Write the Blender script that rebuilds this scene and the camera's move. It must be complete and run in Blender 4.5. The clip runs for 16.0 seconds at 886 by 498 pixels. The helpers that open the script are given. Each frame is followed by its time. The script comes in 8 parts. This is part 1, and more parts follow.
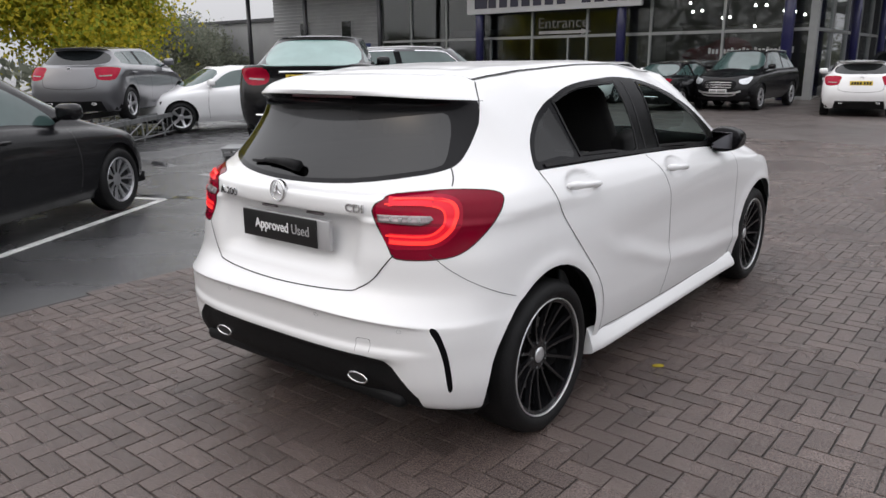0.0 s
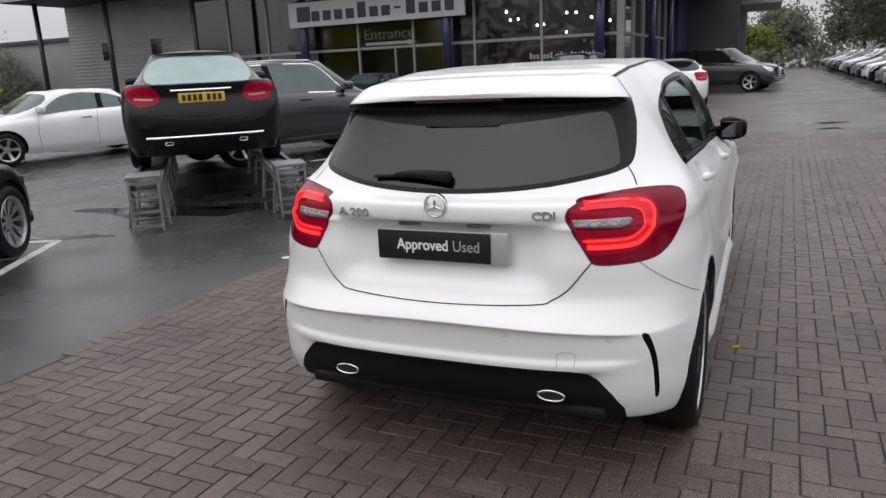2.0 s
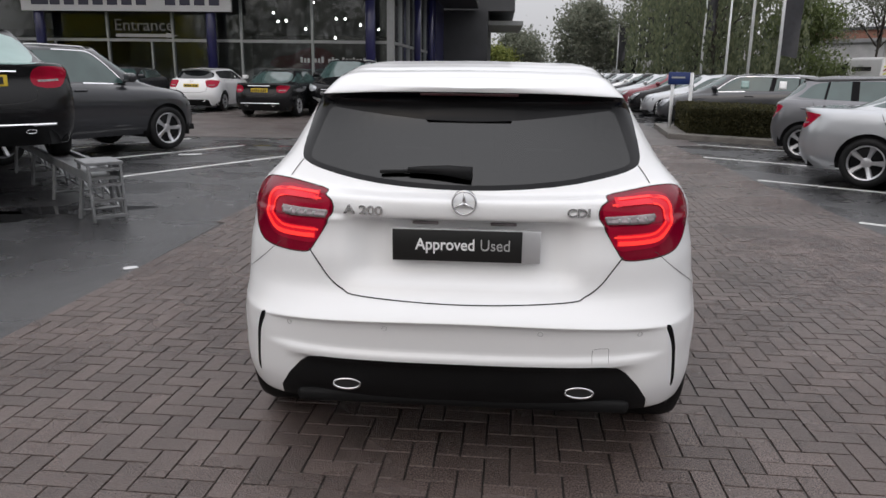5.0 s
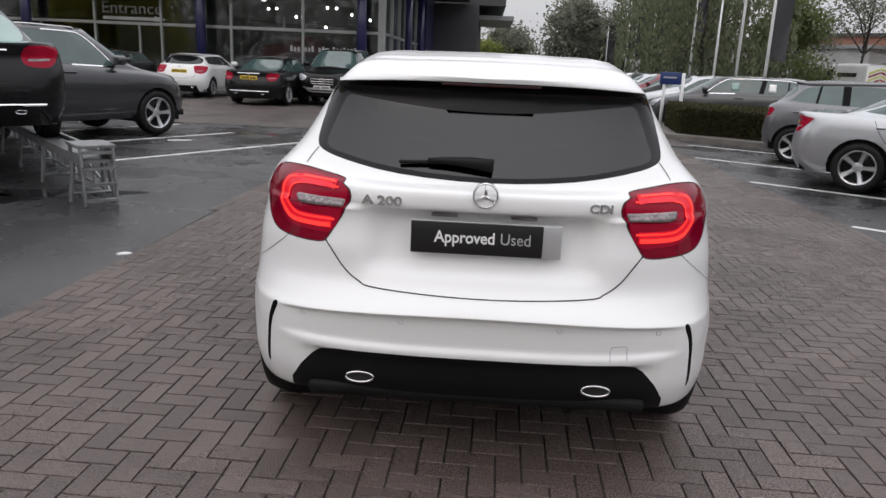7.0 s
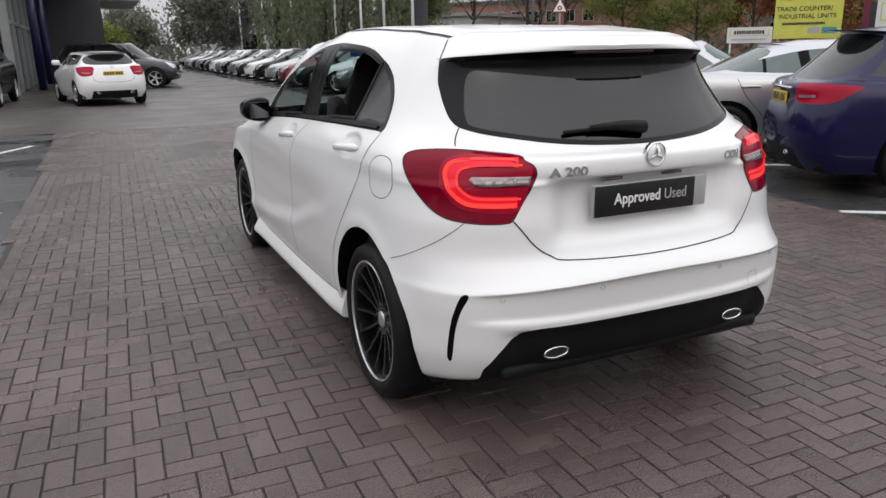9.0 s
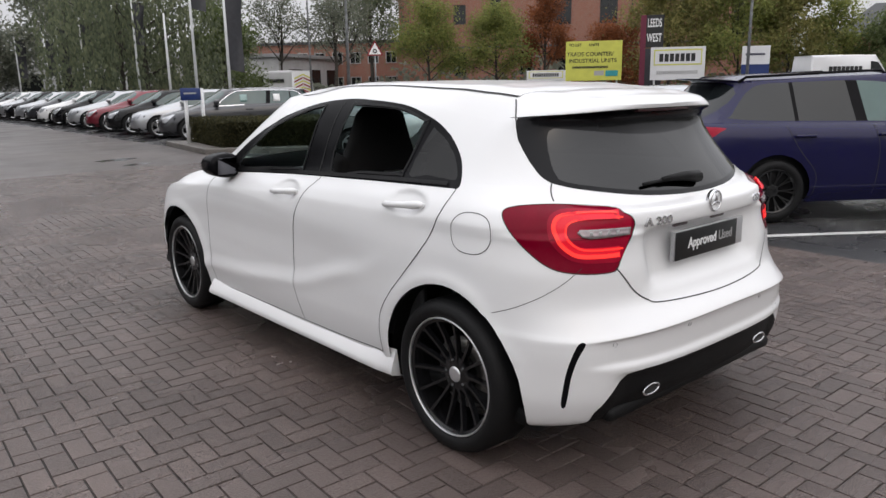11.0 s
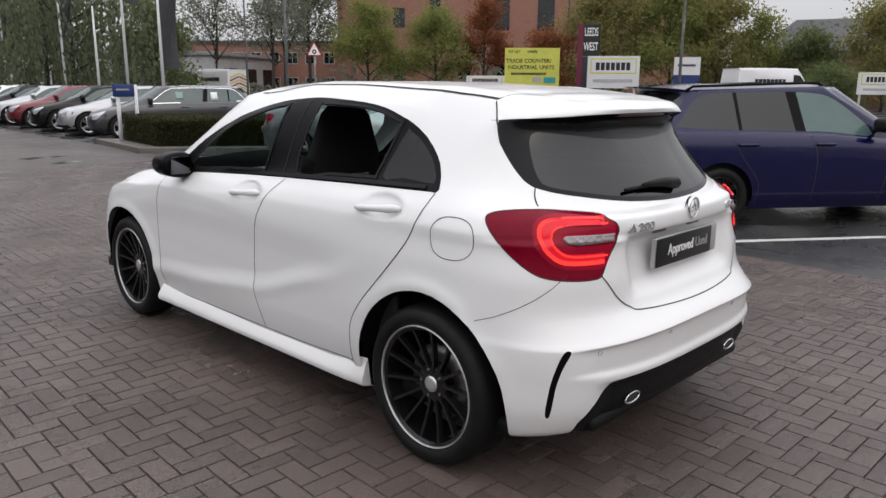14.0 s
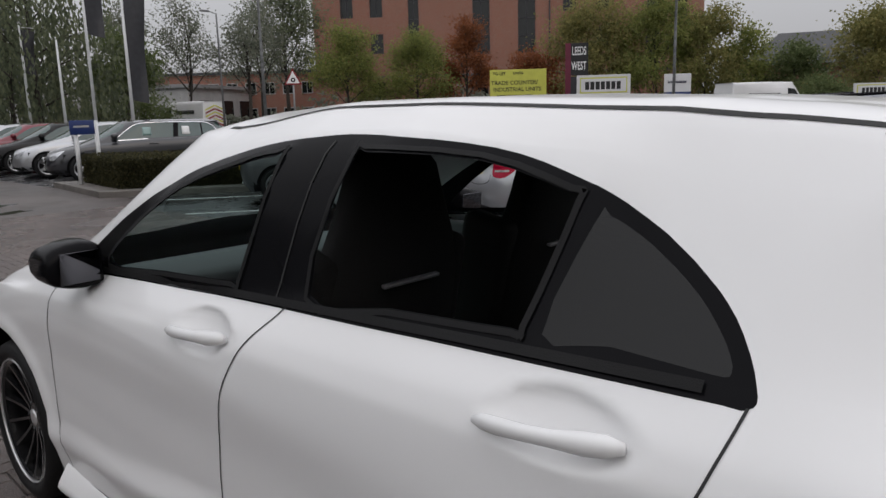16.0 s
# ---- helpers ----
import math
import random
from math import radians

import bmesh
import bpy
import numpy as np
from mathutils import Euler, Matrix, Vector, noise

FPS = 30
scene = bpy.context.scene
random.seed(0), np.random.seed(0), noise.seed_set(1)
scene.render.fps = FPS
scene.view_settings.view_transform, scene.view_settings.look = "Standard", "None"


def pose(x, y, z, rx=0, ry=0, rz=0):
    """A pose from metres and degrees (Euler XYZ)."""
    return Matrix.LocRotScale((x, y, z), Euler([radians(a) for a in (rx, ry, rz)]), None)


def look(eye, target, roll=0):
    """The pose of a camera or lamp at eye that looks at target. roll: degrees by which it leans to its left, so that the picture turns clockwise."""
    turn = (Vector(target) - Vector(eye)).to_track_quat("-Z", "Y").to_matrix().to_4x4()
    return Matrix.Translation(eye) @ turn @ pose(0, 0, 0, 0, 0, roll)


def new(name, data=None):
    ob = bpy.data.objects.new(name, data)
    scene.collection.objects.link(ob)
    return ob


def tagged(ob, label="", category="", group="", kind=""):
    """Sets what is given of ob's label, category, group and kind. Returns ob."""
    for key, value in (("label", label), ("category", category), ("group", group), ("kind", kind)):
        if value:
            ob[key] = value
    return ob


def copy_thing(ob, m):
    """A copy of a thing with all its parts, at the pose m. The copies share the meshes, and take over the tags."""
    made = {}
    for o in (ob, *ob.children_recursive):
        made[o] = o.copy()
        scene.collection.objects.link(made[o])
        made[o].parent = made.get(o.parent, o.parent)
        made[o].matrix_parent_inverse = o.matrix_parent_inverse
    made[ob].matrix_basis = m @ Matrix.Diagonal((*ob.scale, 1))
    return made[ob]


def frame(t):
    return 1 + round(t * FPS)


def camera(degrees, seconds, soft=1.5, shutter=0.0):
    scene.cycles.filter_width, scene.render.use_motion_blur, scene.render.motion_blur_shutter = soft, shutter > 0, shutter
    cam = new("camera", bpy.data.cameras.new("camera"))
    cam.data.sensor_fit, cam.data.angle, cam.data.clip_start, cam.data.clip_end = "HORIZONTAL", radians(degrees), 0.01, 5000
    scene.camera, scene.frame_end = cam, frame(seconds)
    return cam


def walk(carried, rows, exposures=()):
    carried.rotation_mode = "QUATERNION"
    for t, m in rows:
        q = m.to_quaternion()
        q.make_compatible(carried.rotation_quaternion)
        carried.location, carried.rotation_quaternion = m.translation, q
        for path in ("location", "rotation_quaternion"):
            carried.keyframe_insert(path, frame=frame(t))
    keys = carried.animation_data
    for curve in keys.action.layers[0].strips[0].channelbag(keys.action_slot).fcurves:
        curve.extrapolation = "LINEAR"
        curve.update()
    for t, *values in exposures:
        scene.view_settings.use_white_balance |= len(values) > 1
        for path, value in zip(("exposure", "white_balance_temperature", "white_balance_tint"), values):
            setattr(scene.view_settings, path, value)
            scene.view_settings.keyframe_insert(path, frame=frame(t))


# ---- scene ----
cam = camera(62.6, 16.0)
PATH = [
    (0, (2.235, -1.679, 1.477), (1.028, -0.165, 0.979), -0.5),
    (0.5, (2.146, -1.722, 1.459), (0.943, -0.201, 0.972), 1.2),
    (1, (1.877, -1.877, 1.444), (0.74, -0.302, 0.969), -2.0),
    (1.5, (1.488, -2.029, 1.439), (0.478, -0.368, 0.967), -3.1),
    (2, (1.048, -2.2, 1.467), (0.258, -0.426, 0.987), -2.8),
    (2.5, (0.64, -2.299, 1.455), (0.105, -0.432, 0.978), -3.3),
    (3, (0.32, -2.29, 1.435), (0.051, -0.363, 0.971), -1.3),
    (3.5, (0.139, -2.296, 1.434), (-0.003, -0.361, 0.951), -0.3),
    (4, (0.106, -2.304, 1.431), (-0.037, -0.366, 0.957), 0.6),
    (6.5, (0.098, -2.271, 1.421), (-0.023, -0.334, 0.936), 1.3),
    (7, (-0.019, -2.263, 1.411), (-0.112, -0.327, 0.921), 2.5),
    (7.5, (-0.347, -2.258, 1.4), (-0.268, -0.32, 0.913), 0.3),
    (8, (-0.793, -2.177, 1.39), (-0.548, -0.254, 0.898), -1.8),
    (8.5, (-1.294, -2.064, 1.387), (-0.761, -0.208, 0.867), -1.0),
    (9, (-1.744, -1.89, 1.373), (-0.937, -0.14, 0.839), -1.0),
    (9.5, (-2.172, -1.667, 1.423), (-1.074, -0.058, 0.968), 0.4),
    (10, (-2.451, -1.466, 1.44), (-1.224, 0.058, 1.026), -1.3),
    (10.2, (-2.563, -1.431, 1.462), (-1.325, 0.081, 1.036), -1.3),
    (12.3, (-2.643, -1.313, 1.459), (-1.335, 0.135, 1.019), -0.6),
    (12.5, (-2.636, -1.308, 1.455), (-1.313, 0.126, 1.017), -0.4),
    (13, (-2.644, -1.286, 1.454), (-1.295, 0.123, 1.018), 0.9),
    (13.5, (-2.687, -1.25, 1.459), (-1.322, 0.147, 1.03), 0.5),
    (14, (-2.678, -1.179, 1.45), (-1.29, 0.195, 1.016), 0.4),
    (14.5, (-2.505, -0.908, 1.454), (-1.091, 0.439, 1.024), 0.2),
    (15, (-2.295, -0.506, 1.449), (-0.871, 0.835, 1.034), 1.1),
    (15.5, (-1.987, -0.044, 1.434), (-0.552, 1.29, 1.033), -0.4),
    (16, (-1.656, 0.427, 1.441), (-0.226, 1.776, 1.072), -1.5),
]
walk(cam, [(t, look(eye, target, roll)) for t, eye, target, roll in PATH],
     [(0, 0.12), (1, 0.06), (2, -0.05), (3.5, -0.10), (6.5, -0.05), (8, 0.0), (9.5, 0.03), (12.5, 0.03), (14, 0.0), (15, -0.2), (15.5, -0.42), (16, -0.50)])
from mathutils.bvhtree import BVHTree

# ---- light: a wet, overcast autumn afternoon ----
world = bpy.data.worlds.new("overcast_sky")
scene.world = world
world.use_nodes = True
wn, wl = world.node_tree.nodes, world.node_tree.links
wn.clear()
w_out = wn.new("ShaderNodeOutputWorld")
w_bg = wn.new("ShaderNodeBackground")
w_sky = wn.new("ShaderNodeTexSky")
w_sky.sky_type = "NISHITA"
w_sky.sun_disc = False
w_sky.sun_elevation = radians(38)
w_sky.sun_rotation = radians(200)
w_sky.air_density, w_sky.dust_density, w_sky.ozone_density = 1.0, 6.0, 1.0
w_grey = wn.new("ShaderNodeMixRGB")       # the cloud layer takes most of the blue out
w_grey.inputs[0].default_value = 0.88
w_grey.inputs[2].default_value = (9.1, 9.1, 9.52, 1)
wl.new(w_sky.outputs[0], w_grey.inputs[1])
# an overcast sky is about three times as bright overhead as at the horizon
w_tc, w_sep, w_up, w_mul = (wn.new(n) for n in ("ShaderNodeTexCoord", "ShaderNodeSeparateXYZ", "ShaderNodeMapRange", "ShaderNodeVectorMath"))
w_up.inputs["From Min"].default_value, w_up.inputs["From Max"].default_value = 0.0, 1.0
w_up.inputs["To Min"].default_value, w_up.inputs["To Max"].default_value = 0.56, 1.75
w_mul.operation = "SCALE"
wl.new(w_tc.outputs["Generated"], w_sep.inputs[0])
wl.new(w_sep.outputs["Z"], w_up.inputs["Value"])
wl.new(w_grey.outputs[0], w_mul.inputs[0])
wl.new(w_up.outputs["Result"], w_mul.inputs["Scale"])
wl.new(w_mul.outputs[0], w_bg.inputs[0])
w_bg.inputs[1].default_value = 0.121
wl.new(w_bg.outputs[0], w_out.inputs[0])

sun_data = bpy.data.lights.new("sun", "SUN")
sun_data.energy, sun_data.angle, sun_data.color = 0.5, radians(179), (1.0, 0.97, 0.93)
sun = new("sun", sun_data)
sun.matrix_basis = look((-6, -12, 18), (0, 0, 0))

# ---- materials ----
def material(name, base, rough=0.5, metal=0.0, coat=0.0, spots=0.0, spot_size=3.0, grain=0.0, grain_size=60.0,
             bump=0.0, bump_size=80.0, random=0.0, spec=0.5, emit=None, alpha_wet=0.0):
    """A principled surface with stains (spots), fine grain, relief (bump), and a per-object shift of tone (random)."""
    m = bpy.data.materials.new(name)
    m.use_nodes = True
    nt = m.node_tree
    p = nt.nodes["Principled BSDF"]
    p.inputs["Base Color"].default_value = (*base, 1)
    p.inputs["Roughness"].default_value = rough
    p.inputs["Metallic"].default_value = metal
    p.inputs["Specular IOR Level"].default_value = spec
    p.inputs["Coat Weight"].default_value = coat
    p.inputs["Coat Roughness"].default_value = 0.04
    if emit:
        p.inputs["Emission Color"].default_value = (*emit[:3], 1)
        p.inputs["Emission Strength"].default_value = emit[3]
    tc = nt.nodes.new("ShaderNodeTexCoord")

    def tex(scale, detail=4.0):
        t = nt.nodes.new("ShaderNodeTexNoise")
        t.inputs["Scale"].default_value = scale
        t.inputs["Detail"].default_value = detail
        nt.links.new(tc.outputs["Object"], t.inputs["Vector"])
        return t.outputs["Fac"]

    colour = None

    def vary(fac, amount, low=0.3, high=0.7):
        nonlocal colour
        ramp = nt.nodes.new("ShaderNodeMapRange")
        ramp.inputs["From Min"].default_value, ramp.inputs["From Max"].default_value = low, high
        ramp.inputs["To Min"].default_value, ramp.inputs["To Max"].default_value = 1 - amount, 1 + amount
        nt.links.new(fac, ramp.inputs["Value"])
        mix = nt.nodes.new("ShaderNodeVectorMath")
        mix.operation = "SCALE"
        if colour is None:
            mix.inputs[0].default_value = base
        else:
            nt.links.new(colour, mix.inputs[0])
        nt.links.new(ramp.outputs["Result"], mix.inputs["Scale"])
        colour = mix.outputs["Vector"]

    if spots:
        vary(tex(spot_size), spots)
    if grain:
        vary(tex(grain_size, 2.0), grain)
    if random:
        info = nt.nodes.new("ShaderNodeObjectInfo")
        vary(info.outputs["Random"], random, 0.0, 1.0)
    if colour is not None:
        nt.links.new(colour, p.inputs["Base Color"])
    if bump:
        b = nt.nodes.new("ShaderNodeBump")
        b.inputs["Strength"].default_value = bump
        b.inputs["Distance"].default_value = 0.01
        nt.links.new(tex(bump_size, 3.0), b.inputs["Height"])
        nt.links.new(b.outputs["Normal"], p.inputs["Normal"])
    if alpha_wet:
        r = nt.nodes.new("ShaderNodeMapRange")
        r.inputs["From Min"].default_value, r.inputs["From Max"].default_value = 0.35, 0.65
        r.inputs["To Min"].default_value, r.inputs["To Max"].default_value = max(rough - alpha_wet, 0.03), rough
        nt.links.new(tex(0.9, 5.0), r.inputs["Value"])
        nt.links.new(r.outputs["Result"], p.inputs["Roughness"])
    return m


def paint(name, base, metal=0.0, rough=0.35):
    return material(name, base, rough, metal, coat=1.0, spots=0.03, spot_size=2.0)


def glass_pane(name, tint, see=0.7, skin=0.045):
    """Thin glass: clear with a glossy skin; see is how much of it lets the view pass, skin how much it mirrors head on."""
    m = bpy.data.materials.new(name)
    m.use_nodes = True
    nt = m.node_tree
    nt.nodes.clear()
    out = nt.nodes.new("ShaderNodeOutputMaterial")
    mix = nt.nodes.new("ShaderNodeMixShader")
    clear = nt.nodes.new("ShaderNodeBsdfTransparent")
    clear.inputs[0].default_value = (tint[0] * see, tint[1] * see, tint[2] * see, 1)
    gloss = nt.nodes.new("ShaderNodeBsdfGlossy")
    gloss.inputs["Roughness"].default_value = 0.03
    gloss.inputs["Color"].default_value = (1, 1, 1, 1)
    lw = nt.nodes.new("ShaderNodeLayerWeight")
    lw.inputs["Blend"].default_value = 0.5
    power = nt.nodes.new("ShaderNodeMath")
    power.operation = "POWER"
    power.inputs[1].default_value = 5.0
    fac = nt.nodes.new("ShaderNodeMapRange")
    fac.inputs["To Min"].default_value, fac.inputs["To Max"].default_value = skin, 0.85
    nt.links.new(lw.outputs["Facing"], power.inputs[0])
    nt.links.new(power.outputs[0], fac.inputs["Value"])
    nt.links.new(fac.outputs["Result"], mix.inputs[0])
    nt.links.new(clear.outputs[0], mix.inputs[1])
    nt.links.new(gloss.outputs[0], mix.inputs[2])
    nt.links.new(mix.outputs[0], out.inputs[0])
    return m


WHITE = material("white_car_paint", (0.75, 0.75, 0.755), 0.35, coat=0.6, spots=0.012, spot_size=1.5)
BLACK_PAINT = material("black_car_paint", (0.006, 0.006, 0.007), 0.25, coat=0.2, spots=0.03, spot_size=2.0, spec=0.22)
DARK_GREY = paint("dark_grey_car_paint", (0.024, 0.025, 0.030), 0.4, 0.35)
GREY = paint("grey_car_paint", (0.13, 0.13, 0.14), 0.7, 0.35)
SILVER = paint("silver_car_paint", (0.42, 0.43, 0.45), 0.75, 0.30)
BLUE = material("dark_blue_car_paint", (0.0042, 0.0035, 0.042), 0.22, 0.1, coat=0.35, spots=0.03, spot_size=2.0, spec=0.25)
RED = paint("red_car_paint", (0.14, 0.004, 0.016), 0.3, 0.35)
OFFWHITE = paint("white_paint_far", (0.72, 0.72, 0.73), 0.0, 0.35)
BLACK_TRIM = material("black_plastic_trim", (0.007, 0.007, 0.0075), 0.6, spec=0.2, bump=0.15, bump_size=400, spots=0.2, spot_size=6)
GLOSS_BLACK = material("gloss_black_trim", (0.005, 0.005, 0.006), 0.22, spots=0.2, spot_size=4, spec=0.07)
CABIN = material("dark_cabin_cloth", (0.012, 0.012, 0.013), 0.8, grain=0.2, grain_size=300, spots=0.2)
CABIN_GREY = material("grey_dashboard", (0.05, 0.052, 0.055), 0.6, grain=0.15, grain_size=300, spots=0.1)
TYRE = material("tyre_rubber", (0.0075, 0.0075, 0.008), 0.6, spec=0.22, spots=0.25, spot_size=9, bump=0.2, bump_size=150)
RIM_BLACK = material("gloss_black_alloy", (0.008, 0.008, 0.009), 0.18, 0.1, coat=0.35, spots=0.1, spec=0.35)
RIM_SILVER = material("silver_alloy", (0.55, 0.55, 0.57), 0.28, 0.9, spots=0.06)
CUT_METAL = material("turned_alloy_lip", (0.62, 0.62, 0.63), 0.3, 0.7, spots=0.05)
CHROME = material("chrome", (0.78, 0.78, 0.8), 0.08, 1.0, spots=0.03)
BRIGHT_TRIM = material("bright_silver_trim", (0.70, 0.70, 0.71), 0.20, 0.95, spots=0.03)
STEEL = material("brake_steel", (0.22, 0.21, 0.2), 0.4, 0.8, spots=0.15, spot_size=20)
TINT = glass_pane("privacy_glass", (0.16, 0.165, 0.17), 0.20, 0.03)
SCREEN_TINT = glass_pane("rear_privacy_glass", (0.16, 0.165, 0.17), 0.05, 0.052)
CLEAR = glass_pane("green_tinted_glass", (0.62, 0.78, 0.75), 0.85)
SHOP_GLASS = glass_pane("showroom_glass", (0.8, 0.84, 0.86), 0.8, 0.06)
DARK_GLASS = material("dark_car_glass", (0.010, 0.012, 0.013), 0.04, spec=0.5, spots=0.1)
GREEN_GLASS = material("green_car_glass", (0.045, 0.075, 0.072), 0.04, spec=0.8, spots=0.1)
SIDE_TEAL = material("grey_green_side_glass", (0.075, 0.125, 0.118), 0.05, spec=0.5, spots=0.1)
# opaque; the sky showing through the ramp saloon's rear window is in this colour
TEAL_GLASS = material("pale_green_skylit_glass", (0.16, 0.26, 0.245), 0.05, spec=0.8, spots=0.1)
LAMP_RED = material("red_lamp_lens", (0.30, 0.004, 0.024), 0.10, spec=0.18, coat=0.0, spots=0.1, spot_size=10)
LAMP_DARK = material("dark_red_lamp_lens", (0.17, 0.001, 0.014), 0.10, spec=0.15, coat=0.0, spots=0.1, spot_size=10)
LAMP_LIT = material("lit_red_light_guide", (0.5, 0.02, 0.02), 0.25, emit=(1.0, 0.045, 0.034, 1.05), spec=0.2)
LAMP_CLEAR = material("clear_lamp_window", (0.27, 0.23, 0.24), 0.15, 0.3, spots=0.35, spot_size=30)
HEAD_LAMP = material("headlamp_lens", (0.55, 0.57, 0.6), 0.08, 0.4, coat=1.0, spots=0.3, spot_size=14)
PLATE_YELLOW = material("yellow_number_plate", (0.62, 0.44, 0.03), 0.35, spots=0.06)
PLATE_WHITE = material("white_number_plate", (0.7, 0.7, 0.7), 0.35, spots=0.06)
PLATE_BLACK = material("black_plastic_plate", (0.008, 0.008, 0.008), 0.35, spots=0.15)
PLATE_SILVER = material("silver_plate_end", (0.45, 0.45, 0.46), 0.35, 0.4, spots=0.06)
INK = material("printed_black", (0.01, 0.01, 0.01), 0.5, spots=0.1)
INK_WHITE = material("printed_white", (0.75, 0.75, 0.75), 0.5, spots=0.05)
INK_GREY = material("printed_light_grey", (0.36, 0.36, 0.36), 0.5, spots=0.05)
SEAM = material("panel_gap_shadow_gap", (0.02, 0.02, 0.02), 0.8, spots=0.1)
BRAKE_DARK = material("unlit_brake_lamp", (0.03, 0.004, 0.006), 0.3, spots=0.1)
# mirror base darkened to stand for the dark car side it reflects
DARK_MIRROR = material("dark_reflection_mirror_glass", (0.10, 0.10, 0.11), 0.03, 1.0, spots=0.05)
LAMP_GLOW = material("red_lamp_glow", (0.40, 0.006, 0.02), 0.2, emit=(1.0, 0.014, 0.028, 0.40), spec=0.3)
WING_BLACK = material("gloss_black_surround_and_reflection", (0.006, 0.006, 0.007), 0.12, spots=0.2, spot_size=5, spec=0.16)
# ---- mesh tools ----
def part(name, bm, mat, parent=None, label="", smooth=True, angle=None):
    """Links a bmesh as one mesh object, under a thing or a part when a parent is given."""
    me = bpy.data.meshes.new(name)
    bmesh.ops.recalc_face_normals(bm, faces=bm.faces[:])
    bm.to_mesh(me)
    bm.free()
    for m in mat if isinstance(mat, (list, tuple)) else [mat]:
        me.materials.append(m)
    if smooth:
        me.shade_smooth()
        if angle is not None:
            me.set_sharp_from_angle(angle=radians(angle))
    ob = new(name, me)
    ob.parent = parent
    if label:
        tagged(ob, label)
    return ob


def thing(name, label, category, m=None, group="", kind=""):
    e = new(name)
    e.empty_display_size = 0.1
    if m is not None:
        e.matrix_basis = m
    return tagged(e, label, category, group, kind)


def box(bm, x0, y0, z0, x1, y1, z1, bevel=0.0, m=None):
    """A box between two corners, bevelled, optionally turned by m."""
    geo = bmesh.ops.create_cube(bm, size=1.0)
    vs = geo["verts"]
    for v in vs:
        v.co = Vector(((x0 + x1) / 2 + v.co.x * (x1 - x0), (y0 + y1) / 2 + v.co.y * (y1 - y0), (z0 + z1) / 2 + v.co.z * (z1 - z0)))
    if bevel:
        es = list({e for v in vs for e in v.link_edges})
        vs = [v for v in bmesh.ops.bevel(bm, geom=es, offset=bevel, segments=2, profile=0.5, affect="EDGES")["verts"]] + [v for v in vs if v.is_valid]
    if m is not None:
        for v in set(vs):
            if v.is_valid:
                v.co = m @ v.co
    return bm


def boxed(*a, **k):
    return box(bmesh.new(), *a, **k)


def tube(bm, pts, r, n=8, closed=False, flat=1.0):
    """A round bar through the points; r may be one radius or one for each point."""
    pts = [Vector(p) for p in pts]
    rings = []
    up = Vector((0, 0, 1))
    for i, p in enumerate(pts):
        a = pts[i - 1] if (i or closed) else p
        b = pts[(i + 1) % len(pts)] if (i < len(pts) - 1 or closed) else p
        d = (b - a).normalized()
        s = d.cross(up)
        if s.length < 0.05:
            s = d.cross(Vector((1, 0, 0)))
        s.normalize()
        u = s.cross(d)
        rr = r[i] if isinstance(r, (list, tuple)) else r
        rings.append([bm.verts.new(p + rr * (math.cos(2 * math.pi * k / n) * s + flat * math.sin(2 * math.pi * k / n) * u)) for k in range(n)])
    m = len(rings)
    for i in range(m if closed else m - 1):
        for k in range(n):
            bm.faces.new((rings[i][k], rings[i][(k + 1) % n], rings[(i + 1) % m][(k + 1) % n], rings[(i + 1) % m][k]))
    if not closed:
        bm.faces.new(rings[0][::-1])
        bm.faces.new(rings[-1])
    return bm


def lathe(bm, profile, n=40, axis="x", centre=(0, 0, 0), closed=True):
    """Turns a profile of (along, radius) round an axis."""
    c = Vector(centre)
    rings = []
    for k in range(n):
        a = 2 * math.pi * k / n
        ring = []
        for h, r in profile:
            co = {"x": (h, r * math.cos(a), r * math.sin(a)), "y": (r * math.cos(a), h, r * math.sin(a)), "z": (r * math.cos(a), r * math.sin(a), h)}[axis]
            ring.append(bm.verts.new(c + Vector(co)))
        rings.append(ring)
    for k in range(n):
        a, b = rings[k], rings[(k + 1) % n]
        for i in range(len(profile) - (0 if closed else 1)):
            j = (i + 1) % len(profile)
            bm.faces.new((a[i], a[j], b[j], b[i]))
    return bm


def extrude_outline(bm, outline, depth, place):
    """A plate with the 2D outline; place turns (a, b, h) into a point; h runs from 0 to depth."""
    lo = [bm.verts.new(place(a, b, 0.0)) for a, b in outline]
    hi = [bm.verts.new(place(a, b, depth)) for a, b in outline]
    bm.faces.new(lo[::-1])
    bm.faces.new(hi)
    n = len(outline)
    for i in range(n):
        bm.faces.new((lo[i], lo[(i + 1) % n], hi[(i + 1) % n], hi[i]))
    return bm


def keyed(keys, y):
    """Smooth value at y through a few (y, value) keys."""
    if y <= keys[0][0]:
        return keys[0][1]
    for (a, va), (b, vb) in zip(keys, keys[1:]):
        if y <= b:
            t = (y - a) / (b - a)
            return va + (vb - va) * (t * t * (3 - 2 * t) * 0.5 + t * 0.5)
    return keys[-1][1]


